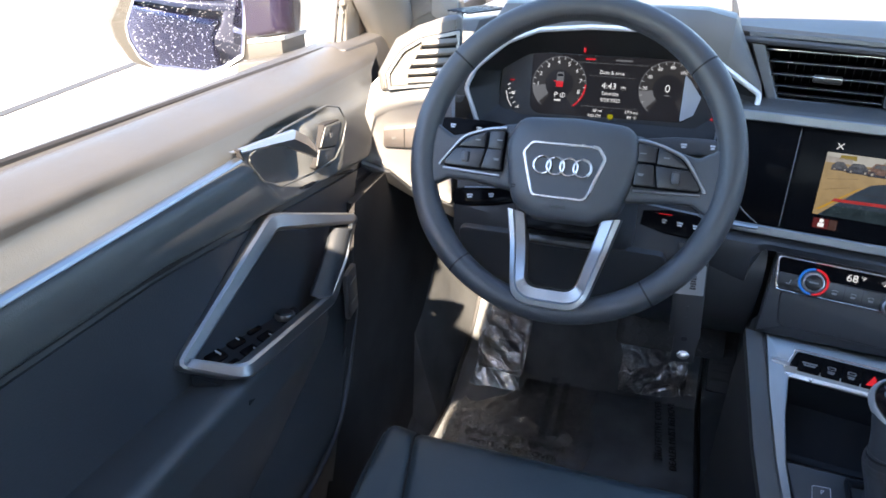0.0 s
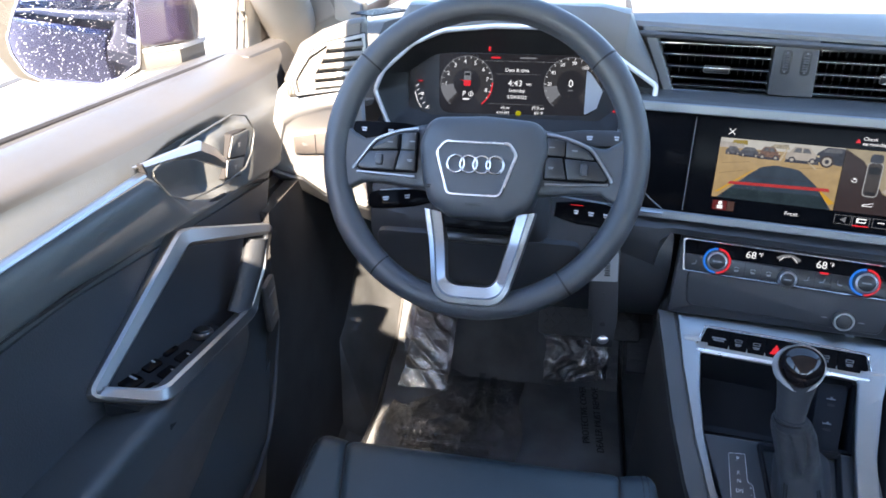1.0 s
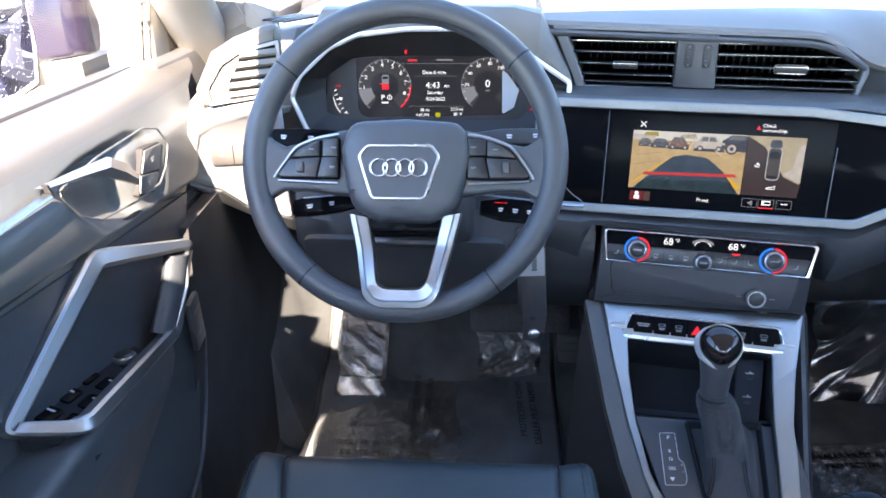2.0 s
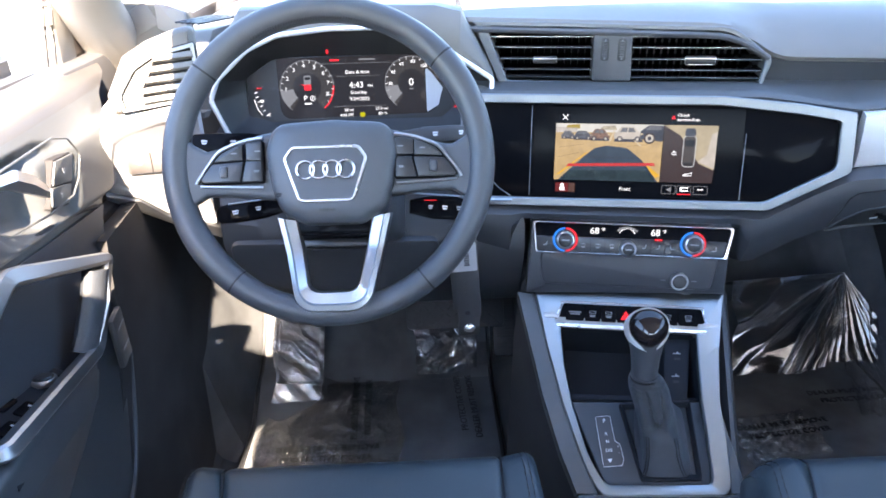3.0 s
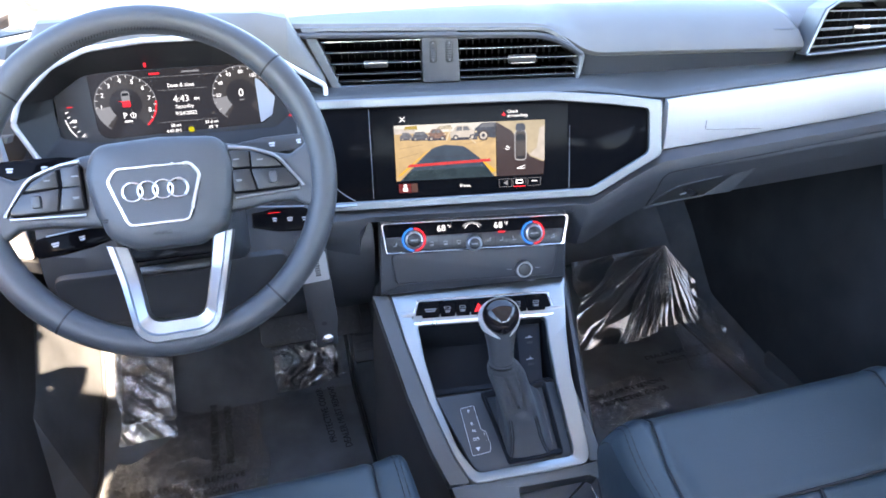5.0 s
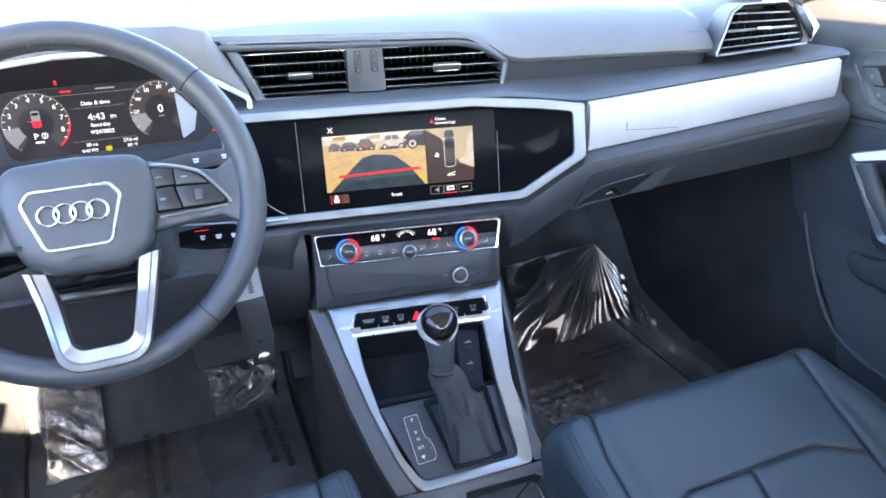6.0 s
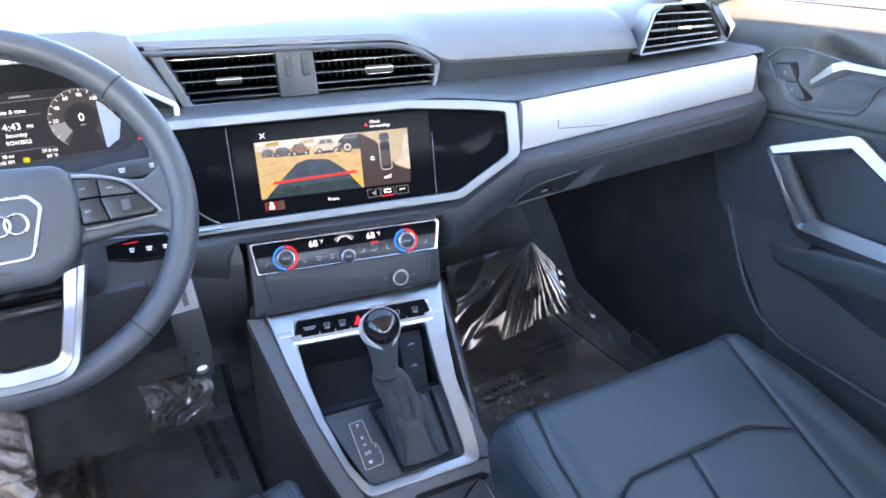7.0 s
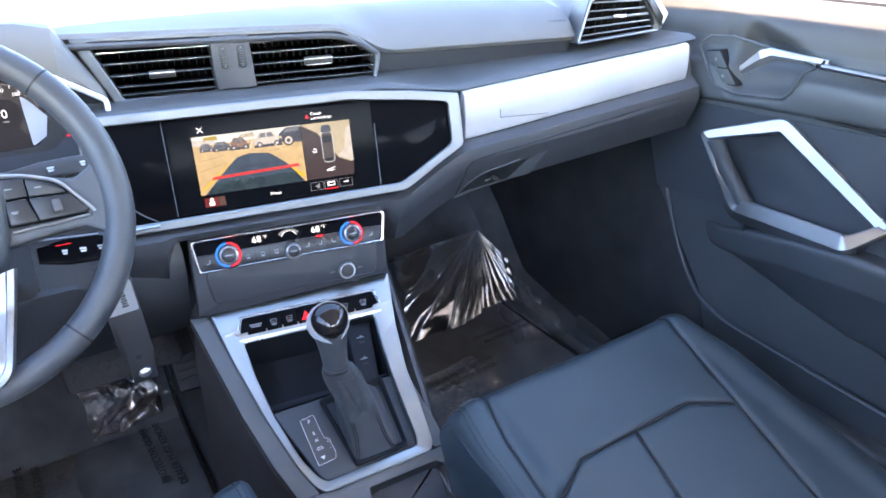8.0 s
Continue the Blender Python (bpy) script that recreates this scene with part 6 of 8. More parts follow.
bm = bmesh.new()
loft(bm, [[WH @ Vector((*p, z)) for p in shrink(bo, k)] for k, z in ((0.94, -0.045), (1.0, -0.030), (1.0, -0.002), (0.985, 0.007), (0.95, 0.013), (0.87, 0.017), (0.70, 0.0195), (0.45, 0.0205), (0.15, 0.021))])
boss = part("airbag_cover", bm, RIM, sw, "black airbag cover", smooth=60)
tz = rounded([(-0.0385, 0.0135), (-0.0485, 0.0005), (-0.0330, -0.0475), (0.0275, -0.0475), (0.0435, 0.0005), (0.0340, 0.0135)], [0.010, 0.010, 0.010, 0.010, 0.010, 0.010], 5)
part("emblem_frame", ring_plate(WH, tz, inset2(tz, 0.0033), 0.010, 0.0230, 0.0008), POLISHED, boss, "bright trapezoid emblem outline")
part("emblem_plate", plate(WH, inset2(tz, 0.002), 0.010, 0.0212, 0), RIM, boss)
for i in range(4):
    c = WH @ Vector((-0.0240 + 0.0144 * i, -0.0125, 0.0228))
    ring_pts = [c + WH.to_3x3() @ Vector((0.0094 * math.cos(2 * math.pi * j / 36), 0.0094 * math.sin(2 * math.pi * j / 36), 0)) for j in range(36)]
    part("emblem_ring", tube(ring_pts, 0.00140, 8, closed=True), POLISHED, boss, "chrome ring of the emblem")
write("embossed_word", "AIRBAG", on(WH, -0.002, -0.0560, 0.0195), 0.0052, STITCH, boss)
for x in (-0.054, 0.053):
    bars("horn_mark", on(WH, x, -0.038, 0.0170), 0.006, 0.004, boss, SEAM, 2)
# lower spoke, a silver U
uo = [(-0.060, -0.062), (-0.037, -0.1665), (0.040, -0.1665), (0.067, -0.060)]
ui = [(-0.038, -0.066), (-0.0235, -0.1440), (0.0280, -0.1440), (0.044, -0.064)]


def u_line(pts, r):
    """The open U with rounded lower corners, in even steps."""
    p = [Vector((*q, 0)) for q in pts]
    out = [p[0]]
    for i in (1, 2):
        a, b = p[i] + (p[i - 1] - p[i]).normalized() * r, p[i] + (p[i + 1] - p[i]).normalized() * r
        s0 = out[-1]
        out += [s0.lerp(a, k / 10) for k in range(1, 10)]
        out += [a * (1 - f) ** 2 + p[i] * 2 * f * (1 - f) + b * f * f for f in (k / 8 for k in range(9))]
    s0 = out[-1]
    return out + [s0.lerp(p[3], k / 10) for k in range(1, 11)]


bm = bmesh.new()
mid = len(uo)
rows_u = []
for (a, b) in zip(u_line(uo, 0.022), u_line(ui, 0.013)):
    d = (b - a)
    rise = 0.021 * max(0.0, min(1.0, (-0.100 - a.y) / 0.05))
    rows_u.append([WH @ Vector((p.x, p.y, z + rise)) for p, z in ((a, -0.014), (a, 0.000), (a + d * 0.08, 0.005), (a + d * 0.34, 0.0065), (a + d * 0.42, 0.0035), (a + d * 0.92, 0.0015), (b, -0.002), (b, -0.014))])
loft(bm, rows_u)
part("lower_spoke", bm, SILVER, sw, "satin silver U-shaped lower spoke")
part("spoke_joint", box(WH @ Vector((0.0035, -0.072, -0.012)), (0.10, 0.020, 0.02), [math.degrees(a) for a in WH.to_euler()], bevel=0.004), BLACK, sw)

col = thing("steering_column", (-0.404, 0.90, 0.95), "black steering column shroud with four control stalks", "steering column")
bm = bmesh.new()
loft(bm, [[WH @ Vector((p[0], p[1], z)) for p in rounded([(-w, -d), (w, -d), (w, h), (-w, h)], 0.02, 4)] for w, d, h, z in ((0.050, 0.060, 0.035, -0.035), (0.062, 0.075, 0.045, -0.06), (0.070, 0.085, 0.050, -0.12), (0.075, 0.088, 0.050, -0.20), (0.075, 0.085, 0.03, -0.30))])
part("shroud", bm, PLASTIC, col)
bm = box(WH @ Vector((0, -0.090, -0.13)), (0.10, 0.012, 0.10), [math.degrees(a) for a in WH.to_euler()], bevel=0.004)
part("adjuster_lever", bm, SATIN, col)


def stalk(p0, p1, w, marks, glossy):
    a, b = Vector(p0), Vector(p1)
    d = (b - a).normalized()
    up = WH.to_3x3() @ Vector((0, 1, 0))
    up = (up - d * up.dot(d)).normalized()
    n = d.cross(up)
    bm = bmesh.new()
    secs = []
    for f, hh, tt in ((0, 0.6, 0.6), (0.15, 0.75, 0.8), (0.4, 1.0, 1.0), (0.8, 1.0, 1.0), (0.97, 0.85, 0.8), (1.0, 0.6, 0.5)):
        c = a.lerp(b, f)
        secs.append([c + up * (p[0] * w * hh) + n * (p[1] * 0.008 * tt) for p in rounded([(-0.5, -1), (0.5, -1), (0.5, 1), (-0.5, 1)], 0.3, 3)])
    loft(bm, secs)
    st = part("stalk", bm, glossy, col, "black control stalk")
    fl = n if n.y < 0 else -n
    x = d if d.x > 0 else -d
    m = Matrix((x, fl.cross(x), fl)).transposed().to_4x4()
    for f, ww in marks:
        m.translation = a.lerp(b, f) + fl * 0.0083
        bars("stalk_mark", m, ww * 0.7, 0.005, st, WHITEPRINT, 2)
    return st


stalk((-0.470, 0.83, 1.100), (-0.588, 0.835, 1.103), 0.024, ((0.55, 0.010), (0.85, 0.010)), BLACK)
stalk((-0.470, 0.83, 1.02), (-0.570, 0.83, 1.005), 0.026, ((0.45, 0.010), (0.75, 0.012)), BLACK)
stalk((-0.330, 0.83, 1.104), (-0.238, 0.835, 1.105), 0.020, ((0.5, 0.010), (0.85, 0.008)), PLASTIC)
rst = stalk((-0.320, 0.83, 1.009), (-0.244, 0.835, 1.000), 0.030, ((0.35, 0.008), (0.6, 0.010), (0.85, 0.010)), BLACK)
part("red_line", tube([(-0.300, 0.8215, 1.0205), (-0.284, 0.8230, 1.0195)], 0.0004, 6), REDPRINT, rst)
for s in (-1, 1):
    part("stalk_trim", tube([(-0.404 + s * 0.085, 0.826, 1.030), (-0.404 + s * 0.150, 0.828, 1.022)], 0.0022, 8, flat=0.5), SILVER, col)

# ---- seats ----
def seat_z(x, y):
    """Height of the cushion's skin; x from the seat's centre line."""
    z = 0.757 - 0.22 * max(0.0, 0.60 - y)
    if y > 0.585:
        z -= 2.6 * (y - 0.585) ** 2 * 6
    a = abs(x)
    if a > 0.175:
        z += 0.007 * math.sin(min(1.0, (a - 0.175) / 0.05) * math.pi / 2)
    if a > 0.200:
        z -= 9.0 * (a - 0.200) ** 2
        z -= 3.6 * (a - 0.200) * max(0.0, y - 0.50)
    return z


def pillow(corners_fn, nu, nv, sag=0.0045, edge=0.018):
    """An upholstered panel: a patch of the cushion whose edges roll down into the seams."""
    def pt(u, v):
        x, y = corners_fn(u, v)
        d = min(u, 1 - u) * abs(corners_fn(1, v)[0] - corners_fn(0, v)[0])
        e = min(v, 1 - v) * abs(corners_fn(u, 1)[1] - corners_fn(u, 0)[1])
        k = 1 - max(0.0, 1 - min(d, e) / edge) ** 2
        return x, y, -sag * (1 - k)
    return pt, nu, nv


def seat(cx, half_fn, outer, nose_in):
    st = thing("car_seat", (cx, 0.35, 0.45), "black leather front seat cushion with stitched side bolsters", "car seat", "front seats")

    def add(name, fn, nu, nv, label="", edge=0.008):
        pt, a, b = pillow(fn, nu, nv, edge=edge)

        def world_pt(u, v):
            x, y, dz = pt(u, v)
            if y > 0.645:
                k = y - 0.645
                return (cx + x, 0.645 + 0.02 * math.sin(min(1.0, k / 0.06) * math.pi / 2), seat_z(x, 0.645) + dz - k * 1.3)
            return (cx + x, y, seat_z(x, y) + dz + 0.0012 * noise.noise(Vector((x * 14 + cx, y * 14, 0))))
        bm = grid_sheet(world_pt, nu, nv)
        return part(name, bm, LEATHER, st, label, smooth=80)

    half = lambda y, s=1: half_fn[s](max(0.0, 0.60 - y))
    wing = lambda y, s: outer[s] - half(y, s)
    edge_x = lambda y, s: half(y, s) + wing(y, s) * (1 - nose_in[s] * max(0.0, ((y - 0.10) / 0.645 - 0.66) / 0.34) ** 2)

    def cross(x):
        """Line of the cross seam."""
        return 0.462 - max(0.0, -x - 0.130) * 0.55 - max(0.0, x - 0.075) * 0.50
    mid_x = lambda v: -0.030 - 0.09 * (1 - v)
    at_x = lambda u: (2 * u - 1) * half(cross(0), -1 if u < 0.5 else 1)
    add("front_panel", lambda u, v: ((2 * u - 1) * half(cross(at_x(u)) + v * (0.76 - cross(at_x(u))), -1 if u < 0.5 else 1), cross(at_x(u)) + v * (0.76 - cross(at_x(u)))), 64, 56, "plain front panel of the cushion")
    add("rear_panel", lambda u, v: (mid_x(v) + (u - 1) * (half(0.10 + 0.33 * v, -1) + mid_x(v)), 0.10 + v * (cross(mid_x(1) + (u - 1) * (half(0.43, -1) + mid_x(1))) - 0.10)), 40, 56)
    add("rear_panel", lambda u, v: (mid_x(v) + u * (half(0.10 + 0.33 * v, 1) - mid_x(v)), 0.10 + v * (cross(mid_x(1) + u * (half(0.43, 1) - mid_x(1))) - 0.10)), 40, 56)
    xs_ = [-half(0.40, -1) + (half(0.40, -1) + half(0.40, 1)) * k / 50 for k in range(51)]
    part("seam", tube([(cx + x, cross(x), seat_z(x, cross(x)) - 0.0012) for x in xs_], 0.0016, 6), SEAM, st)
    part("seam", tube([(cx + mid_x(v), 0.10 + v * (cross(mid_x(1)) - 0.10), seat_z(mid_x(v), 0.10 + v * (cross(mid_x(1)) - 0.10)) - 0.0012) for v in (k / 40 for k in range(41))], 0.0014, 6), SEAM, st)
    for s in (-1, 1):
        def fn(u, v, s=s):
            y = 0.10 + 0.645 * v
            tip = max(0.0, (v - 0.66) / 0.34)
            return s * (half(y, s) + u * wing(y, s) * (1 - nose_in[s] * tip ** 2)), y
        b = add("bolster", fn, 22, 80, "raised side bolster", edge=0.010)
        bm = bmesh.new()
        for off in (0.0, 0.006):
            pts = []
            for k in range(60):
                y = 0.12 + 0.53 * k / 59
                x = half(y, s) + wing(y, s) * (0.62 if s * cx < 0 else 0.86) * (1 - nose_in[s] * max(0.0, ((y - 0.10) / 0.645 - 0.66) / 0.34) ** 2) + off
                pts.append((cx + s * x, y, seat_z(x, y) + 0.0012))
            for a, c in zip(pts, pts[1:]):
                a, c = Vector(a), Vector(c)
                tube([a, a.lerp(c, 0.7)], 0.0007, 4, bm=bm)
        part("stitching", bm, STITCH, b)
        line = [(cx + s * half(y, s), y, seat_z(half(y, s), y) - 0.0014) for y in (0.12 + 0.53 * k / 40 for k in range(41))]
        part("seam", tube(line, 0.0011, 6), SEAM, b)
        # side skirt of the cushion
        bm = grid_sheet(lambda u, v, s=s: (cx + s * (edge_x(0.10 + 0.555 * v, s) - 0.001 - 0.03 * u + 0.016 * math.sin(u * math.pi)), 0.10 + 0.555 * v, seat_z(edge_x(0.10 + 0.555 * v, s), 0.10 + 0.555 * v) - 0.005 - 0.26 * u), 8, 30)
        part("side_skirt", bm, LEATHER, st)
    bm = grid_sheet(lambda u, v: (cx + (u - 0.5) * 0.42, 0.655 - 0.04 * v, 0.64 - 0.18 * v), 10, 6, (0, -0.03, 0))
    part("front_skirt", bm, PLASTIC, st)
    for s in (-1, 1):
        part("seat_rail", box((cx + s * 0.17, 0.30, 0.435), (0.04, 0.62, 0.04), bevel=0.005), SATIN, st)
    part("seat_base", box((cx, 0.30, 0.53), (0.40, 0.55, 0.16), bevel=0.02), PLASTIC, st)
    return st


seat(0.330, {-1: lambda d: 0.182 + 0.28 * min(d, 0.07) + 0.10 * max(0.0, d - 0.07), 1: lambda d: 0.184 - 0.24 * d}, {-1: 0.244, 1: 0.262}, {-1: 0.8, 1: 0.12})
driver_seat = seat(-0.386, {-1: lambda d: 0.172 - 0.20 * d, 1: lambda d: 0.167 - 0.02 * d}, {-1: 0.215, 1: 0.212}, {-1: 0.5, 1: 0.85})
driver_seat.location.y += 0.03

# ---- doors ----
PROF = [(0.805, 1.150), (0.797, 1.174), (0.780, 1.179), (0.760, 1.176), (0.742, 1.171), (0.730, 1.166), (0.7235, 1.158), (0.7195, 1.149), (0.716, 1.141), (0.711, 1.131), (0.702, 1.122), (0.698, 1.105), (0.699, 1.088), (0.703, 1.081),
        (0.7105, 1.078), (0.7125, 1.070), (0.712, 1.02), (0.709, 0.96), (0.700, 0.88), (0.688, 0.78), (0.684, 0.70), (0.690, 0.58), (0.700, 0.47)]


RECESSES = {-1: [(0.549, 1.138), (0.576, 1.104), (0.606, 1.087), (0.682, 1.077), (0.737, 1.077), (0.758, 1.090), (0.775, 1.114), (0.756, 1.138), (0.723, 1.148), (0.624, 1.147)],
            1: [(0.545, 1.150), (0.566, 1.138), (0.5805, 1.1043), (0.5919, 1.0933), (0.6758, 1.0852), (0.7156, 1.0915), (0.758, 1.1501), (0.7351, 1.1690), (0.6953, 1.1730), (0.6632, 1.1690), (0.600, 1.160)]}


def car_door(s, label):
    RECESS = RECESSES[s]
    d = thing("door_1" if s < 0 else "door_2", (s * 0.75, 0.3, 0.45), label, "car door", "front doors", "structure")
    y_front = lambda z: lerp(z, [(0.47, 0.58), (0.728, 0.665), (0.883, 0.80), (1.04, 0.87), (1.12, 0.90), (1.18, 0.935)] if s > 0 else [(0.47, 0.58), (0.728, 0.665), (0.883, 0.765), (1.045, 0.815), (1.10, 0.862), (1.120, 0.892), (1.132, 0.905), (1.149, 0.925), (1.158, 0.950), (1.168, 0.990), (1.18, 1.055)])
    prof = smooth_path([Vector((p[0], p[1], 0)) for p in PROF], 4)

    def bowl(y, z):
        """Depth of the recess round the release lever."""
        inside, near = False, 1.0
        for (y0, z0), (y1, z1) in zip(RECESS, RECESS[1:] + RECESS[:1]):
            if (z0 > z) != (z1 > z) and y < (y1 - y0) * (z - z0) / (z1 - z0) + y0:
                inside = not inside
            ey, ez = y1 - y0, z1 - z0
            f = max(0.0, min(1.0, ((y - y0) * ey + (z - z0) * ez) / (ey * ey + ez * ez)))
            near = min(near, math.hypot(y - y0 - f * ey, z - z0 - f * ez))
        k = min(1.0, near / 0.018)
        shallow = max(0.0, min(1.0, (y - 0.675) / 0.025))
        return 0.030 * (1 - (0.80 if s > 0 else 0.65) * shallow) * k * k * (3 - 2 * k) if inside else 0.0

    def skin(u, v):
        p = prof[round(v * (len(prof) - 1))]
        y = -0.34 + u * (y_front(p.y) + 0.34)
        x = p.x + bowl(y, p.y)
        x += 0.008 * max(0.0, (y - 0.60) / 0.3) ** 2
        x += 0.008 * max(0.0, min(1.0, (0.53 - y) / 0.14)) * math.exp(-((p.y - 1.152) / 0.012) ** 2)
        w = max(0.0, min(1.0, (1.118 - p.y) / 0.03)) * max(0.0, min(1.0, (p.y - 0.85) / 0.15))
        rise = 0.0 if s < 0 else 0.050 * max(0.0, min(1.0, (p.y - 1.150) / 0.029))
        return (s * x, y, p.y + rise - (0.095 if s < 0 else 0.045) * max(0.0, y - 0.42) * w)
    n_ = len(prof) - 1
    cut = min(range(n_), key=lambda k: abs(prof[k].y - 1.155) + (1 if prof[k].x > 0.76 else 0))
    bm = grid_sheet(lambda u, v: skin(u, v * cut / n_), 190, cut, (s * 0.03, 0, 0))
    part("top_pad", bm, TOPPAD, d, "soft grey top pad below the window", smooth=60)
    # lower part split off so that its darker colour stands for shade
    low_ = min(range(n_), key=lambda k: abs(prof[k].y - 1.045))
    bm = grid_sheet(lambda u, v: skin(u, (cut + v * (low_ - cut)) / n_), 190, low_ - cut, (s * 0.03, 0, 0))
    part("door_panel", bm, PANEL, d, "dark grey moulded door panel", smooth=60)
    bm = grid_sheet(lambda u, v: skin(u, (low_ + v * (n_ - low_)) / n_), 190, n_ - low_, (s * 0.03, 0, 0))
    part("shaded_lower_panel", bm, DOORLOW, d, "lower part of the door panel, darkened for its shade", smooth=60)
    # lower insert below the crease
    sl = 0.095 if s < 0 else 0.045
    bm = grid_sheet(lambda u, v: (s * (0.7095 - 0.016 * v + 0.006 * max(0.0, (u * 1.13 - 0.93) / 0.3) ** 2), -0.33 + (y_front(1.068 - 0.165 * v) + 0.322) * u, 1.068 - 0.165 * v - sl * max(0.0, (y_front(1.068 - 0.165 * v) + 0.322) * u - 0.75)), 50, 10, (s * 0.01, 0, 0))
    part("insert", bm, INSERT, d, "dark leatherette door insert")
    # dark line that stands for the shade in the moulded crease below the strip
    crease = {-1: ((-0.30, 1.0790), (0.2589, 1.0787), (0.4318, 1.0748), (0.690, 1.0586), (0.800, 1.0370)), 1: ((-0.30, 1.0700), (0.4369, 1.0725), (0.5616, 1.0764), (0.6797, 1.0689), (0.7824, 1.0595))}[s]
    part("crease_shade", tube(smooth_path([(s * 0.7085, y, z) for y, z in crease], 8), 0.0024, 8), SEAM, d)
    # silver strip that runs into the lever
    up_ = 0.0 if s < 0 else 0.012
    strip = smooth_path([(s * 0.7025, -0.32, 1.120 + up_), (s * 0.702, 0.10, 1.128 + up_), (s * 0.7015, 0.35, 1.133 + up_), (s * 0.702, 0.542, 1.138 + up_)], 8)
    part("trim_strip", tube(strip, 0.0055 if s < 0 else 0.0090, 8, flat=0.5), SILVER, d, "bright silver trim strip")
    # recess outline
    ol = [(s * 0.6985, *p) for p in rounded(RECESS, 0.008, 3)]
    part("recess_edge", tube(ol, 0.0012 if s < 0 else 0.0024, 6, closed=True), PANEL, d)
    # release lever: a faceted blade, rows of top (y, z), bottom (y, z) and distance from the middle of the car
    blade = {-1: ((0.537, 1.1475, 0.5466, 1.1427, 0.703), (0.5825, 1.1463, 0.5912, 1.1363, 0.697), (0.6324, 1.1447, 0.6131, 1.1321, 0.688), (0.6559, 1.1309, 0.6405, 1.1171, 0.688), (0.6891, 1.1059, 0.6856, 1.0944, 0.696)),
             1: ((0.535, 1.1594, 0.5408, 1.1488, 0.703), (0.585, 1.1625, 0.580, 1.1497, 0.697), (0.6241, 1.1660, 0.6110, 1.1490, 0.689), (0.6390, 1.1600, 0.6255, 1.1410, 0.687), (0.6728, 1.1300, 0.6670, 1.1174, 0.695))}[s]
    secs = []
    for n_s, (yt, zt, yb, zb, x) in enumerate(blade):
        ridge = 0.0035 if n_s in (1, 2, 3) else 0.0015
        ym, zm = yt * 0.45 + yb * 0.55, zt * 0.45 + zb * 0.55
        secs.append([(s * (x + 0.005), yt, zt), (s * x, yt * 0.97 + yb * 0.03, zt * 0.97 + zb * 0.03), (s * (x - ridge), ym, zm), (s * x, yb, zb), (s * (x + 0.006), yb, zb), (s * (x + 0.007), ym, zm)])
    bm = bmesh.new()
    loft(bm, secs)
    lever = part("release_lever", bm, LEVER, d, "bright metal release lever", smooth=20)
    part("lever_gap", box((s * 0.701, 0.5435, 1.1430 if s < 0 else 1.1525), (0.006, 0.0025, 0.013), (20, 0, 0), bevel=0), SEAM, d)
    # lock switches set into the front of the recess
    flat = Matrix(((0, 0, -s, s * (0.7050 if s < 0 else 0.7060)), (1, 0, 0, 0), (0, 1, 0, 0), (0, 0, 0, 1)))
    keys = {-1: (((0.7274, 1.1202), (0.7691, 1.1167), (0.7519, 1.0896), (0.7102, 1.0981)), ((0.7071, 1.0969), (0.7499, 1.0872), (0.7344, 1.0696), (0.6978, 1.0776))),
            1: (((0.7447, 1.1410), (0.7208, 1.1446), (0.7020, 1.1210), (0.7310, 1.1190)), ((0.7290, 1.1165), (0.7000, 1.1185), (0.6803, 1.0964), (0.7165, 1.0961)))}[s]
    hull = [keys[0][0], keys[0][1], keys[1][1], keys[1][2], keys[1][3], keys[0][3]]
    hc = Vector((sum(p[0] for p in hull) / 6, sum(p[1] for p in hull) / 6))
    lk = part("lock_switch", plate(flat, rounded([hc + (Vector(p) - hc) * 1.10 for p in hull], 0.003, 3), -0.02, 0.0, 0.001), SEAM, d, "dark frame of the lock switches")
    for quad in keys:
        part("switch_key", plate(flat, rounded(quad, 0.002, 3), -0.002, 0.0018, 0.0008), PANEL, lk)
        qc = [sum(p[k] for p in quad) / 4 for k in (0, 1)]
        bars("switch_mark", flat @ pose(qc[0], qc[1], 0.0018), 0.005, 0.005, lk, GREYPRINT, 2)
    # armrest body
    bm = bmesh.new()
    secs = []
    lift = 0.021 if s < 0 else -0.031
    for y, xi, zt, zb in ((-0.34, 0.640, 0.940, 0.76), (0.0, 0.640, 0.945, 0.76), (0.25, 0.640, 0.948, 0.765), (0.40, 0.640, 0.946, 0.775), (0.50, 0.652, 0.932, 0.79), (0.58, 0.664, 0.915, 0.80), (0.64, 0.678, 0.896, 0.82), (0.69, 0.698, 0.890, 0.84)):
        zt += lift * min(1.0, max(0.0, (y + 0.2) / 0.4))
        q = rounded([(xi, zt), (0.72, zt - 0.012), (0.72, zb - 0.03), (xi + 0.035, zb), (xi + 0.004, zt - 0.05)], [0.012, 0, 0, 0.03, 0.02], 4)
        secs.append([(s * p[0], y, p[1]) for p in q])
    loft(bm, secs)
    part("armrest", bm, DOORLOW, d, "padded dark armrest", smooth=60)
    # pull handle: a silver loop that stands off the panel
    A, B = Vector((s * 0.652, 0.6963, 1.0245)), Vector((s * 0.698, 0.577, 1.068))
    if s < 0:
        C, D_, E_ = Vector((-0.698, 0.398, 0.989)), Vector((-0.645, 0.4293, 0.9641)), Vector((-0.666, 0.648, 0.922))
    else:
        C, D_, E_ = Vector((0.698, 0.3837, 0.9487)), Vector((0.645, 0.4188, 0.9131)), Vector((0.668, 0.6225, 0.9010))
    loop, wid = [], []
    corner = [A, B, C, D_, E_]
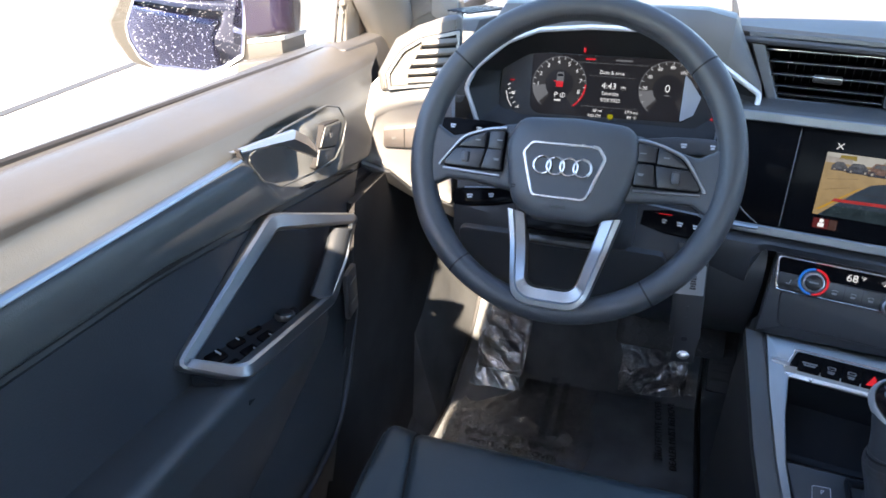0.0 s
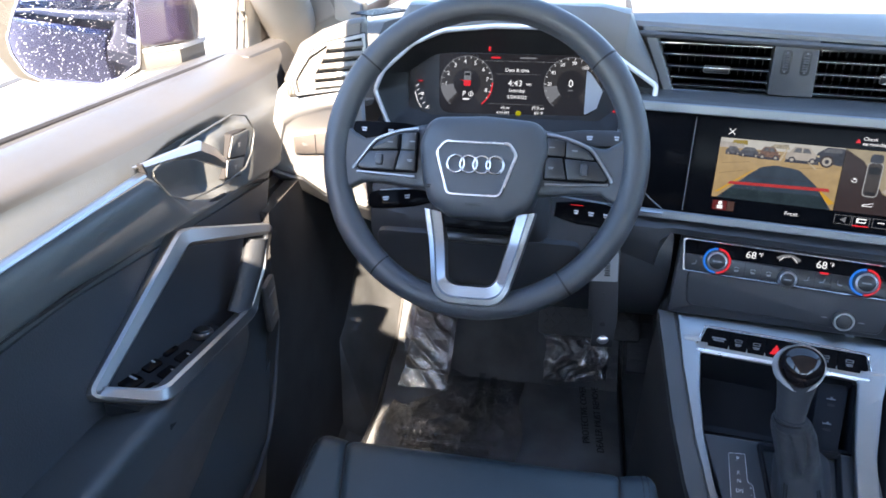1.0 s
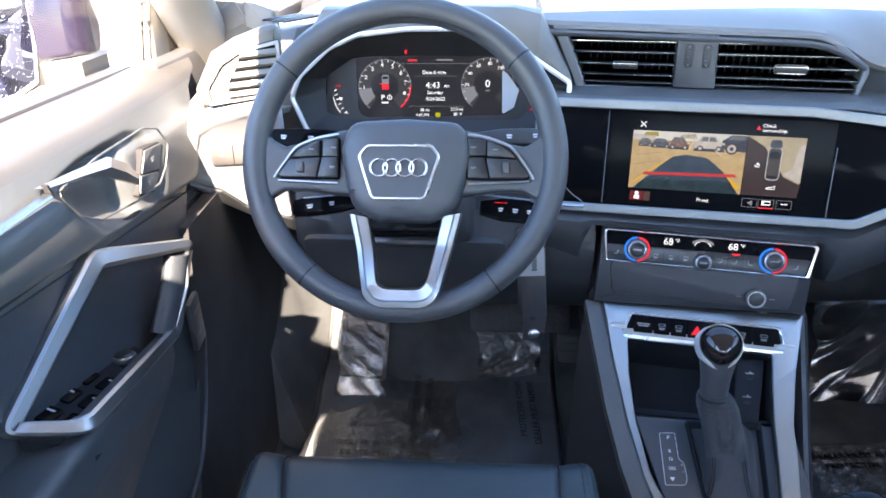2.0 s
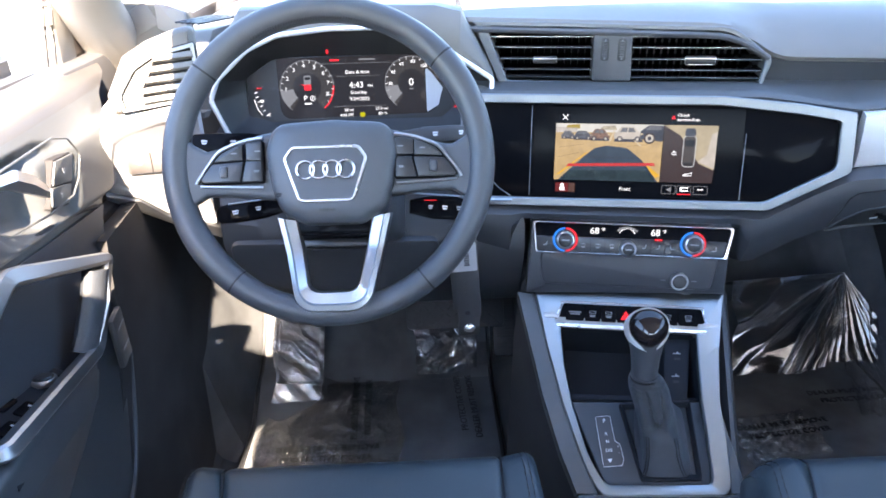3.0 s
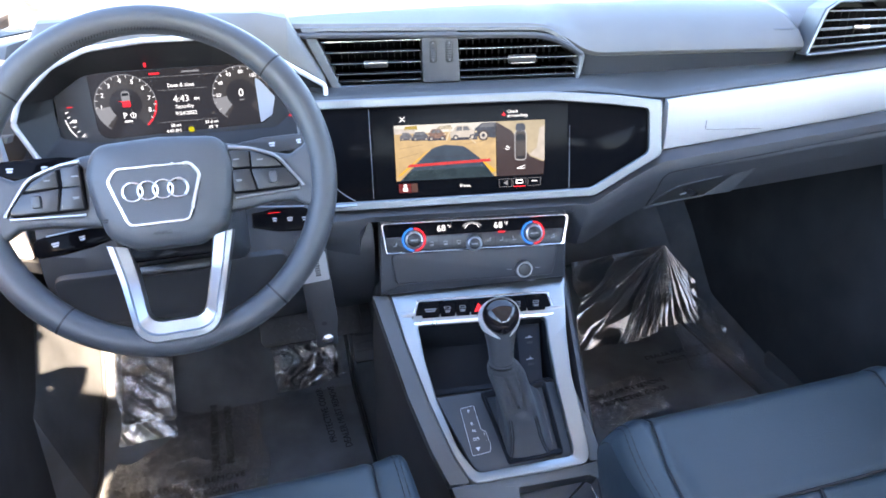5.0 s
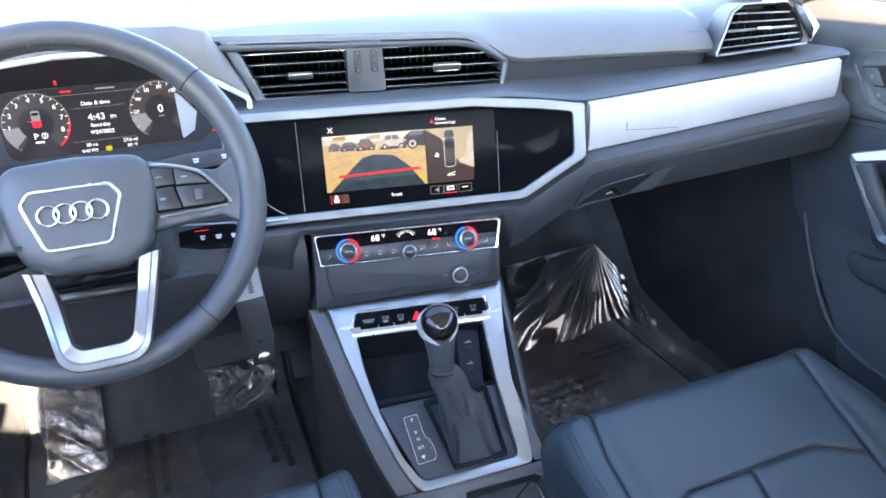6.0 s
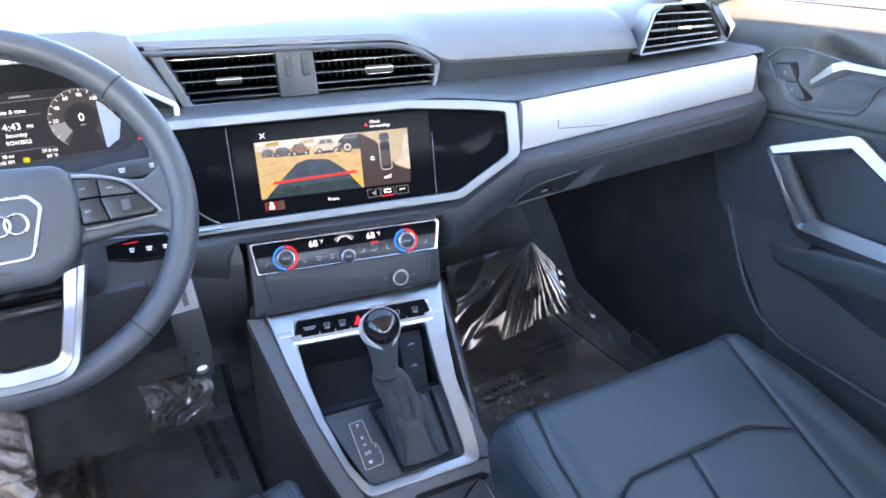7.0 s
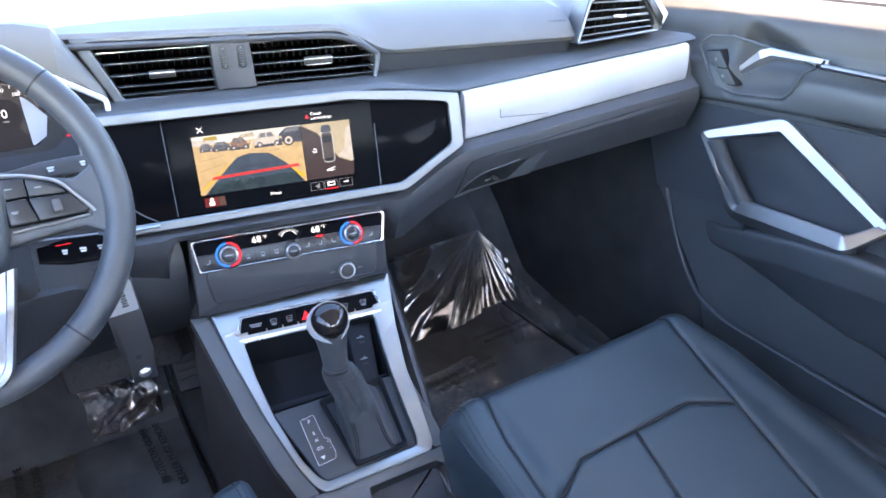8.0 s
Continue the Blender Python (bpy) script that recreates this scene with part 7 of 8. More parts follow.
    wc = {0: 0.013, 1: 0.019, 2: 0.014, 3: 0.0155, 4: 0.0155} if s < 0 else {0: 0.017, 1: 0.023, 2: 0.018, 3: 0.026, 4: 0.026}
    for k in range(5):
        p, a_, b_ = corner[k], corner[k - 1], corner[(k + 1) % 5]
        ra = 0.014
        p0, p1 = p + (a_ - p).normalized() * ra, p + (b_ - p).normalized() * ra
        for f in (0, 0.25, 0.5, 0.75, 1):
            loop.append(p0 * (1 - f) ** 2 + p * 2 * f * (1 - f) + p1 * f * f)
            wid.append(wc[k])
        for f in (0.25, 0.5, 0.75):
            loop.append(p1.lerp(b_ + (p - b_).normalized() * ra, f))
            w2 = wc[(k + 1) % 5]
            wid.append((0.0055 if s < 0 else 0.0085) + abs(f - 0.5) * 0.02 if k == 4 else wc[k] * (1 - f) + w2 * f)
    mid = sum(loop, Vector()) / len(loop)
    nrm = Vector()
    for p, q_ in zip(loop, loop[1:] + loop[:1]):
        nrm += (p - mid).cross(q_ - mid)
    nrm.normalize()
    if nrm.x * s > 0:
        nrm = -nrm
    rings4 = []
    for k, p in enumerate(loop):
        t_ = (loop[(k + 1) % len(loop)] - loop[k - 1]).normalized()
        w_ = nrm.cross(t_)
        if w_.dot(mid - p) < 0:
            w_ = -w_
        w = wid[k]
        flare = w_ * (0.014 if s > 0 and 25 <= k <= 36 else 0.0)
        rings4.append([p - nrm * 0.016 - flare, p + nrm * 0.001, p + nrm * 0.004 + w_ * 0.0025, p + nrm * 0.004 + w_ * (w - 0.003), p + nrm * 0.001 + w_ * w, p - nrm * 0.012 + w_ * w])
    bm = bmesh.new()
    loft(bm, rings4 + [rings4[0]], caps=False)
    bmesh.ops.remove_doubles(bm, verts=bm.verts, dist=1e-6)
    part("pull_handle", bm, SILVER, d, "satin silver frame of the pull handle")

    def bar(name, pts, w, flat, mt, lab="", up=None):
        return part(name, tube(smooth_path(pts, 6), w, 14, flat=flat, up=up), mt, d, lab)
    g0, g1 = A + Vector((s * 0.012, -0.022, -0.010)), E_ + Vector((s * 0.012, -0.018, 0.012))
    bar("grip", [g0, g0.lerp(g1, 0.35) + Vector((0, 0.006, 0.0)), g0.lerp(g1, 0.75) + Vector((0, 0.005, 0.0)), g1], 0.0165, 0.70, INSERT, "dark padded hand grip", up=(s, 0.3, 0))
    # switch deck inside the loop
    deck = bmesh.new()
    low = D_.z - 0.955
    dz = lambda x, y: 0.962 + low + (x - 0.69) * 0.40 - (y - 0.42) * 0.206
    q = [Vector((s * x, y, dz(x, y))) for x, y in ((0.694, 0.412), (0.645 if s < 0 else 0.656, 0.428), (0.672, 0.598), (0.706, 0.606), (0.708, 0.45))]
    loft(deck, [[p + Vector((0, 0, h)) for p in q] for h in (-0.015, -0.002)])
    dk = part("switch_deck", deck, TRAYMAT, d)
    ty = Vector((0, 1, -0.206)).normalized()
    tx = Vector((1, 0, 0.40 * s))
    tx = (tx - ty * tx.dot(ty)).normalized()
    tilt = Matrix((tx, ty, tx.cross(ty))).transposed().to_4x4()
    for y, n_ in ((0.452, 2), (0.487, 2), (0.522, 2)) if s < 0 else ((0.545, 1),):
        for k in range(n_):
            x = 0.697 - 0.023 * k + (y - 0.452) * 0.10
            mw = Matrix.Translation((s * x, y, dz(x, y) - 0.002)) @ tilt
            kk = part("window_switch", plate(mw, rounded(rect(0.019, 0.024), 0.003, 3), -0.003, 0.0022, 0.0012), BLACK, dk)
            part("switch_mark", plate(mw, rect(0.0075, 0.0022, 0, 0.005), 0.0021, 0.0026, 0), WHITEPRINT, kk, smooth=0)
    if s < 0:
        mk = pose(s * 0.692, 0.572, dz(0.692, 0.572) - 0.002, -11, 0, 0)
        kb = part("mirror_knob", lathe(mk, [(0.0125, 0), (0.0125, 0.005), (0.0115, 0.0065), (0.0102, 0.0066), (0.0098, 0.0045)], 28), SILVER, dk, "round mirror adjuster knob")
        part("knob_cap", lathe(mk, [(0.0098, 0), (0.0098, 0.0075), (0.0085, 0.0085), (0.0005, 0.0088)], 24), SATIN, kb)
        tp = part("boot_switch", box((s * 0.690, 0.735, 0.885), (0.008, 0.040, 0.070), (0, 0, 8), bevel=0.003), PLASTIC, d)
        for z in (0.870, 0.900):
            part("switch_line", tube([(s * 0.6848, 0.722, z), (s * 0.6848, 0.745, z + 0.006)], 0.0007, 5), GREYPRINT, tp)
    lip = smooth_path([(s * 0.706, 0.812, 0.955), (s * 0.700, 0.772, 0.86), (s * 0.690, 0.700, 0.745), (s * 0.682, 0.625, 0.697), (s * 0.672, 0.49, 0.690), (s * 0.655, 0.2, 0.690), (s * 0.645, -0.3, 0.690)], 8)
    part("pocket_lip", tube(lip, 0.0045, 8), INSERT, d)
    # door pocket
    bm = bmesh.new()
    loft(bm, [[(s * x, y, z) for x, z in rounded([(0.70, 0.50), (0.650, 0.50), (0.655, 0.62), (0.70, 0.62)], 0.015, 3)] for y in (-0.30, 0.10, 0.45, 0.56)])
    part("door_pocket", bm, DOORLOW, d)
    # outer skin, window frame and glass
    # wide shifts the unseen upper window frame with the roof to shape the sun
    wide = 0.040 if s < 0 else 0.142
    sill = 0.0 if s < 0 else 0.050
    bm = box((s * 0.860, 0.30, 0.72), (0.05, 1.26, 0.80), bevel=0.02)
    part("outer_skin", bm, BLUE, d, "navy painted outer door skin")
    part("window_seal", tube([(s * 0.806, -0.33, 1.176 + sill), (s * 0.804, 0.3, 1.179 + sill), (s * 0.802, 0.93, 1.174 + sill)], 0.0045, 8), SEAM, d, "black rubber window seal")
    gl = part("window_glass", grid_sheet(lambda u, v: (s * (0.812 - 0.18 * v - 0.04 * v * v) + wide * v, -0.30 + u * (1.215 - 0.30 * v), 1.175 + sill + (0.365 - sill) * v), 6, 8), GLASS, d, "clear side window glass")
    gl.visible_shadow = False
    if s < 0:
        post = smooth_path([(-0.801, 0.956, 1.155), (-0.796, 0.967, 1.22), (-0.786, 0.972, 1.29), (-0.735, 0.85, 1.405), (-0.61 + wide, 0.61, 1.53)], 6)
        part("window_post", tube(post, 0.0075, 10), PILLAR, d)
        for dy in (-0.0095, 0.0095):
            part("post_seal", tube([(p.x, p.y + dy, p.z) for p in post], 0.0020, 6), RUBBER, d)
        slab = Matrix(((0, 0, 1, -0.800), (1, 0, 0, 0), (0, 1, 0, 0), (0, 0, 0, 1)))
        part("sail_panel", plate(slab, rounded([(0.962, 1.150), (1.012, 1.148), (1.030, 1.252), (1.022, 1.310), (0.984, 1.315), (0.976, 1.270)], 0.006, 3), -0.02, 0.012, 0.004), PILLAR, d, "pale panel at the mirror foot")
        # brown plate whose colour stands for the shade between door and pillar
        part("corner_infill", plate(slab, [(1.000, 1.140), (1.125, 1.140), (1.034, 1.268), (1.026, 1.300)], -0.02, 0.006, 0.001), BROWNSHADE, d, "added brown plate for the shaded corner between the door and the pillar")
    else:
        part("window_post", tube([(s * 0.800, 0.935, 1.165 + sill * 0.6), (s * 0.780, 0.905, 1.25), (s * 0.715, 0.79, 1.38), (s * 0.61 + wide, 0.61, 1.53)], [0.018, 0.016, 0.016, 0.016], 10), PILLAR, d)
        part("post_seal", tube([(s * 0.795, 0.912, 1.170), (s * 0.775, 0.884, 1.25), (s * 0.726, 0.772, 1.375)], 0.005, 8), RUBBER, d)
        sail = bmesh.new()
        loft(sail, [[(s * x, y, z) for x, y, z in ((x0, 0.915, 1.165 + sill), (x0 + 0.006, 0.985, 1.155 + sill), (x0 - 0.018, 0.965, 1.215 + sill), (x0 - 0.025, 0.905, 1.245 + sill))] for x0 in (0.782, 0.800)])
        part("sail_panel", sail, PILLAR, d, "pale triangular panel at the mirror foot")
    part("window_frame", tube(smooth_path([(s * 0.592 + wide, 0.60, 1.535), (s * 0.592 + wide, 0.2, 1.545), (s * 0.592 + wide, -0.28, 1.535)], 6), 0.026, 10), RUBBER, d)
    return d


car_door(-1, "driver's door with silver pull handle and lit top pad")
car_door(1, "passenger door with silver pull handle and release lever")

# tweeter grille on the driver's front pillar
tw = thing("tweeter_grille", (-0.69, 1.0, 1.20), "pale perforated loudspeaker grille on the windscreen pillar", "loudspeaker")
TM = panel_frame((-0.700, 1.060, 1.220), 0, 0)
foot_ = part("pillar_foot", plate(TM, rounded([(-0.078, 0.030), (-0.030, -0.060), (0.060, -0.040), (0.062, 0.012), (0.022, 0.030), (0.004, 0.055), (-0.090, 0.060)], 0.006, 4), -0.03, 0.0, 0.004), SHADETRIM, tw, "foot of the pillar trim, olive grey for its shade")
part("pillar_wing", plate(TM, rounded([(0.020, 0.031), (0.061, 0.012), (0.062, -0.030), (0.018, -0.010)], 0.003, 3), -0.02, 0.003, 0.002), PILLAR, tw, "pale edge of the pillar foot")
part("grille_frame", plate(TM, rounded([(-0.034, 0.006), (-0.020, -0.022), (0.021, -0.003), (0.005, 0.029)], 0.003, 3), -0.004, 0.0012, 0.0006), PILLAR, foot_)
bm = bmesh.new()
for i in range(16):
    f = (i + 0.6) / 16.2
    a, b = Vector((-0.034, 0.006)).lerp(Vector((-0.020, -0.022)), f), Vector((0.005, 0.029)).lerp(Vector((0.021, -0.003)), f)
    for j in range(22):
        p = a.lerp(b, (j + 0.8) / 22.6)
        plate(TM, disc(0.00065, p.x, p.y, 6), 0.0010, 0.0016, 0, bm)
part("perforation", bm, PLASTIC, foot_, smooth=0)["kind"] = "stuff"

# ---- wing mirrors ----
def wing_mirror(s):
    wm = thing("wing_mirror", (s * 0.80, 0.90, 1.13), "navy wing mirror with dusty, water-spotted glass", "wing mirror", "wing mirrors")
    MM = Matrix.LocRotScale((s * 1.075, 0.955, 1.215), Euler((radians(98.0), 0, radians(-45 * s))), None)
    side = lambda pts: [Vector((-s * p[0], p[1])) for p in pts][::-s]
    glass = side(rounded([(-0.050, 0.046), (-0.0679, 0.0134), (-0.0823, -0.0180), (-0.0815, -0.0400), (-0.0707, -0.0704), (-0.0513, -0.0858), (0.0313, -0.1045), (0.0594, -0.0982), (0.0907, -0.0814), (0.0985, -0.0296), (0.1050, 0.046)], [0.01, 0.02, 0.02, 0.02, 0.02, 0.015, 0.02, 0.015, 0.008, 0.02, 0.008], 4))
    case = side(rounded([(-0.070, 0.060), (-0.0843, 0.0205), (-0.1037, -0.0124), (-0.1012, -0.0381), (-0.0840, -0.0759), (-0.0581, -0.0890), (0.0309, -0.1085), (0.0624, -0.1030), (0.0954, -0.0890), (0.1130, -0.0900), (0.1190, 0.060)], [0.015, 0.02, 0.012, 0.02, 0.02, 0.015, 0.02, 0.015, 0.01, 0.006, 0.010], 4))
    bm = bmesh.new()
    loft(bm, [[MM @ Vector((*p, z)) for p in q] for q, z in ((glass, -0.006), (inset2(glass, -0.0010), 0.004), (case, 0.002), (inset2(case, -0.003), -0.006), (inset2(case, -0.004), -0.030), (inset2(case, 0.006), -0.065), (inset2(case, 0.030), -0.100))])
    part("housing", bm, MIRRORCASE, wm, "pale sunlit plastic mirror housing")
    part("bezel", tube([MM @ Vector((*p, 0.0045)) for p in inset2(glass, -0.0015)], 0.0014, 6, closed=True), DECOR, wm, "thin bright edge round the glass")
    part("glass", plate(MM, inset2(glass, 0.0005), -0.003, 0.002, 0.0005), MIRROR, wm, "spotted mirror glass, tinted blue for the car body's reflection")
    bm = bmesh.new()
    loft(bm, [[(s * x, y + dy, z + dz) for dy, dz in rounded([(-0.045, -w), (0.045, -w), (0.06, w), (-0.045, w)], 0.010, 3)] for x, y, z, w in ((0.805, 0.960, 1.155, 0.012), (0.86, 0.975, 1.138, 0.013), (0.92, 1.005, 1.130, 0.016), (0.995, 1.020, 1.118, 0.014))])
    part("foot", bm, MIRRORCASE, wm, "pale mirror foot")
    lift = lambda x: (0.985 - x) * 0.14
    bm = bmesh.new()
    loft(bm, [[(s * x, y, z + lift(x)) for y, z in rounded([(y0, 1.168), (y1, 1.166), (y1 + 0.012, 1.205), (y1 - 0.01, 1.275), (y0 + 0.01, 1.290)], 0.012, 4)] for x, y0, y1 in ((0.919, 1.035, 1.055), (0.924, 1.015, 1.075), (0.938, 1.005, 1.09), (0.960, 1.003, 1.10), (0.990, 1.005, 1.10))])
    part("cover", bm, COVERBLUE, wm, "glossy navy mirror cover", smooth=70)
    for name_, z0, z1, inner, mt, lab in (("cover_strip", 1.1585, 1.1655, 0.921, DECOR, "pale strip under the cover"), ("cover_base", 1.128, 1.158, 0.926, MIRRORCASE, "pale plastic base of the cover")):
        bm = bmesh.new()
        loft(bm, [[(s * x, y, z + lift(x)) for y, z in rounded([(1.008, z0), (1.085, z0), (1.085, z1), (1.008, z1)], 0.002, 2)] for x in (inner, 0.95, 0.992)])
        part(name_, bm, mt, wm, lab)
    return wm


wing_mirror(-1)
wing_mirror(1)

# ---- pedals ----
bp_ = thing("brake_pedal", (-0.25, 1.15, 0.50), "brake pedal with chequered black rubber pad", "pedal")
PM = panel_frame((-0.245, 1.155, 0.640), 0, 35)
pad = part("pad", plate(PM, rounded(rect(0.195, 0.062), 0.012), -0.012, 0.0, 0.003), RUBBER, bp_)
for i in range(13):
    for j in range(4):
        x, y = -0.084 + 0.014 * i, -0.021 + 0.014 * j
        part("tread", plate(PM @ pose(x, y, 0, 0, 0, 45 if (i + j) % 2 else -45), rect(0.0105, 0.0035), -0.001, 0.0022, 0.0006), RUBBER, pad)
part("arm", tube([(-0.245, 1.17, 0.64), (-0.245, 1.26, 0.76), (-0.245, 1.30, 0.90)], 0.012, 8), SATIN, bp_)
ap = thing("accelerator_pedal", (-0.135, 1.22, 0.45), "slim black accelerator pedal beside the console", "pedal")
AM = panel_frame((-0.140, 1.215, 0.585), 0, 42)
app = part("pad", plate(AM, rounded(rect(0.05, 0.16), 0.010), -0.012, 0.0, 0.003), RUBBER, ap)
for j in range(8):
    part("tread", plate(AM, rect(0.036, 0.006, 0, -0.056 + 0.016 * j), -0.001, 0.002, 0.0006), RUBBER, app)
# hanging strap with a hole and a rivet
tg = thing("hanging_tag", (-0.243, 0.884, 0.78), "grey plastic strap tag hanging beside the pedals", "tag")
TG = Matrix.LocRotScale((-0.243, 0.884, 0.860), Euler((radians(82), radians(-3), radians(0))), (1.0, 0.80, 1.0))
part("strap", plate(TG, rounded([(-0.021, -0.052), (-0.014, -0.056), (-0.014, -0.082), (-0.016, -0.108), (0.016, -0.108), (0.017, -0.082), (0.021, -0.056), (0.021, 0.115), (-0.021, 0.115)], 0.003, 3), -0.002, 0.0, 0.0006), STEEL, tg, "dull grey strap")
part("paper_label", plate(TG, rounded(rect(0.038, 0.055, 0.0, 0.050), 0.002), 0.0, 0.0006, 0), TAGTOP, tg, "pale printed label")
bars("label_print", on(TG, 0.004, 0.048, 0.0007), 0.008, 0.030, tg, STEEL, 7)
bars("label_print", on(TG, 0.0, -0.012, 0.0003), 0.0035, 0.026, tg, SATIN, 4)
part("strap_hole", plate(TG, disc(0.0042, 0, -0.062, 16), -0.0024, 0.0003, 0), SEAM, tg, smooth=0)
part("rivet", lathe(TG @ pose(0.001, -0.092, 0), [(0.009, 0), (0.0085, 0.003), (0.005, 0.0055), (0.0005, 0.006)], 20), POLISHED, tg)
# footrest at the far left
fr_ = thing("footrest", (-0.575, 1.30, 0.47), "ribbed black footrest beside the kick panel", "footrest")
FM = panel_frame((-0.575, 1.255, 0.555), 0, 50)
part("footrest_pad", plate(FM, rounded([(-0.050, -0.12), (0.045, -0.12), (0.045, 0.12), (-0.040, 0.12)], 0.012), -0.05, 0.0, 0.006), RUBBER, fr_)
for j in range(9):
    part("rib", plate(FM, rect(0.075, 0.008, 0, -0.10 + 0.024 * j), -0.001, 0.002, 0.0008), RUBBER, fr_)

# ---- floor mats, films ----
def mat_thing(x0, x1, y0, label):
    mt = thing("floor_mat", ((x0 + x1) / 2, y0 + 0.3, 0.43), label, "floor mat", "front floor mats")
    def pt(u, v):
        x = x0 + (x1 - x0) * u
        y = y0 + 0.62 * v
        return (x, y, max(floor_z(0.3, y), floor_z(x, y)) + 0.008)
    part("carpet_top", grid_sheet(pt, 24, 40, (0, 0, -0.006)), MAT_, mt, "black carpet pile")
    edge = [pt(k / 20, 0) for k in range(21)] + [pt(1, k / 20) for k in range(1, 21)] + [pt(1 - k / 20, 1) for k in range(1, 21)] + [pt(0, 1 - k / 20) for k in range(1, 20)]
    part("edging", tube(edge, 0.005, 6, closed=True), SATIN, mt)
    return mt


mat_thing(-0.660, -0.165, 0.74, "black carpet floor mat under clear protective film")
mat_thing(0.165, 0.660, 0.74, "black carpet floor mat in the passenger footwell")


def film(name, label, origin, ux, uy, w, h, lift, folds, seed, material, radial=False, ribs=0):
    """A clear sheet with folds that run out from one corner or lie at random."""
    ob = thing(name, origin, label, "plastic film", "protective films")
    o, a, b = Vector(origin), Vector(ux).normalized(), Vector(uy).normalized()
    n = a.cross(b).normalized()
    n = n if n.z > 0 else -n

    def pt(u, v):
        e = 0.006 * noise.noise(Vector((u * 3, v * 3, seed)))
        x, y = (u - 0.5) * w * (1 + 0.12 * noise.noise(Vector((v * 3, seed, 1)))) + e, (v - 0.5) * h + e
        if radial:
            ang = math.atan2(x - 0.30 * w, y - 0.66 * h)
            z = abs(math.sin(ang * folds + 1.8 * noise.noise(Vector((u * 3, v * 2.5, seed))))) ** 1.5 * lift * (1.0 + 1.6 * noise.noise(Vector((u * 4, v * 4, seed + 5)))) + 0.002 * noise.noise(Vector((u * 9, v * 7, seed)))
        else:
            q = Vector((u * folds, v * folds, seed))
            z = (1 - abs(noise.noise(q) * 2)) * lift + abs(noise.noise(q * 2.3)) * lift * 0.6
        if ribs:
            z += 0.004 * abs(math.sin(math.pi * (v * ribs + u * 2.2 + 0.25 * noise.noise(Vector((u * 4, v * 4, 3)))))) ** 10
        return o + a * x + b * y + n * (z + 0.004)
    part("sheet", grid_sheet(pt, 70, 70), material, ob, smooth=70)
    return ob


film("plastic_film", "crumpled clear film over the footrest", (-0.572, 1.220, 0.550), (1, 0, 0), (0, 0.70, 0.60), 0.106, 0.270, 0.003, 2.0, 11, FOOTFILM, ribs=6)
film("plastic_film", "flat creased clear film over the driver's mat", (-0.50, 1.02, 0.432), (1, 0, 0), (0, 1, 0.0), 0.27, 0.36, 0.006, 5.0, 4, CRINKLE)
film("plastic_film", "crumpled clear film near the brake pedal", (-0.262, 1.262, 0.482), (1, 0.05, 0), (0, 0.8, 0.55), 0.135, 0.130, 0.022, 2.6, 23, SOFTFILM, True)
film("plastic_film", "thin clear film beside the brake pedal", (-0.165, 1.250, 0.468), (1, 0.05, 0), (0, 0.8, 0.5), 0.12, 0.055, 0.006, 3.0, 27, FILM)
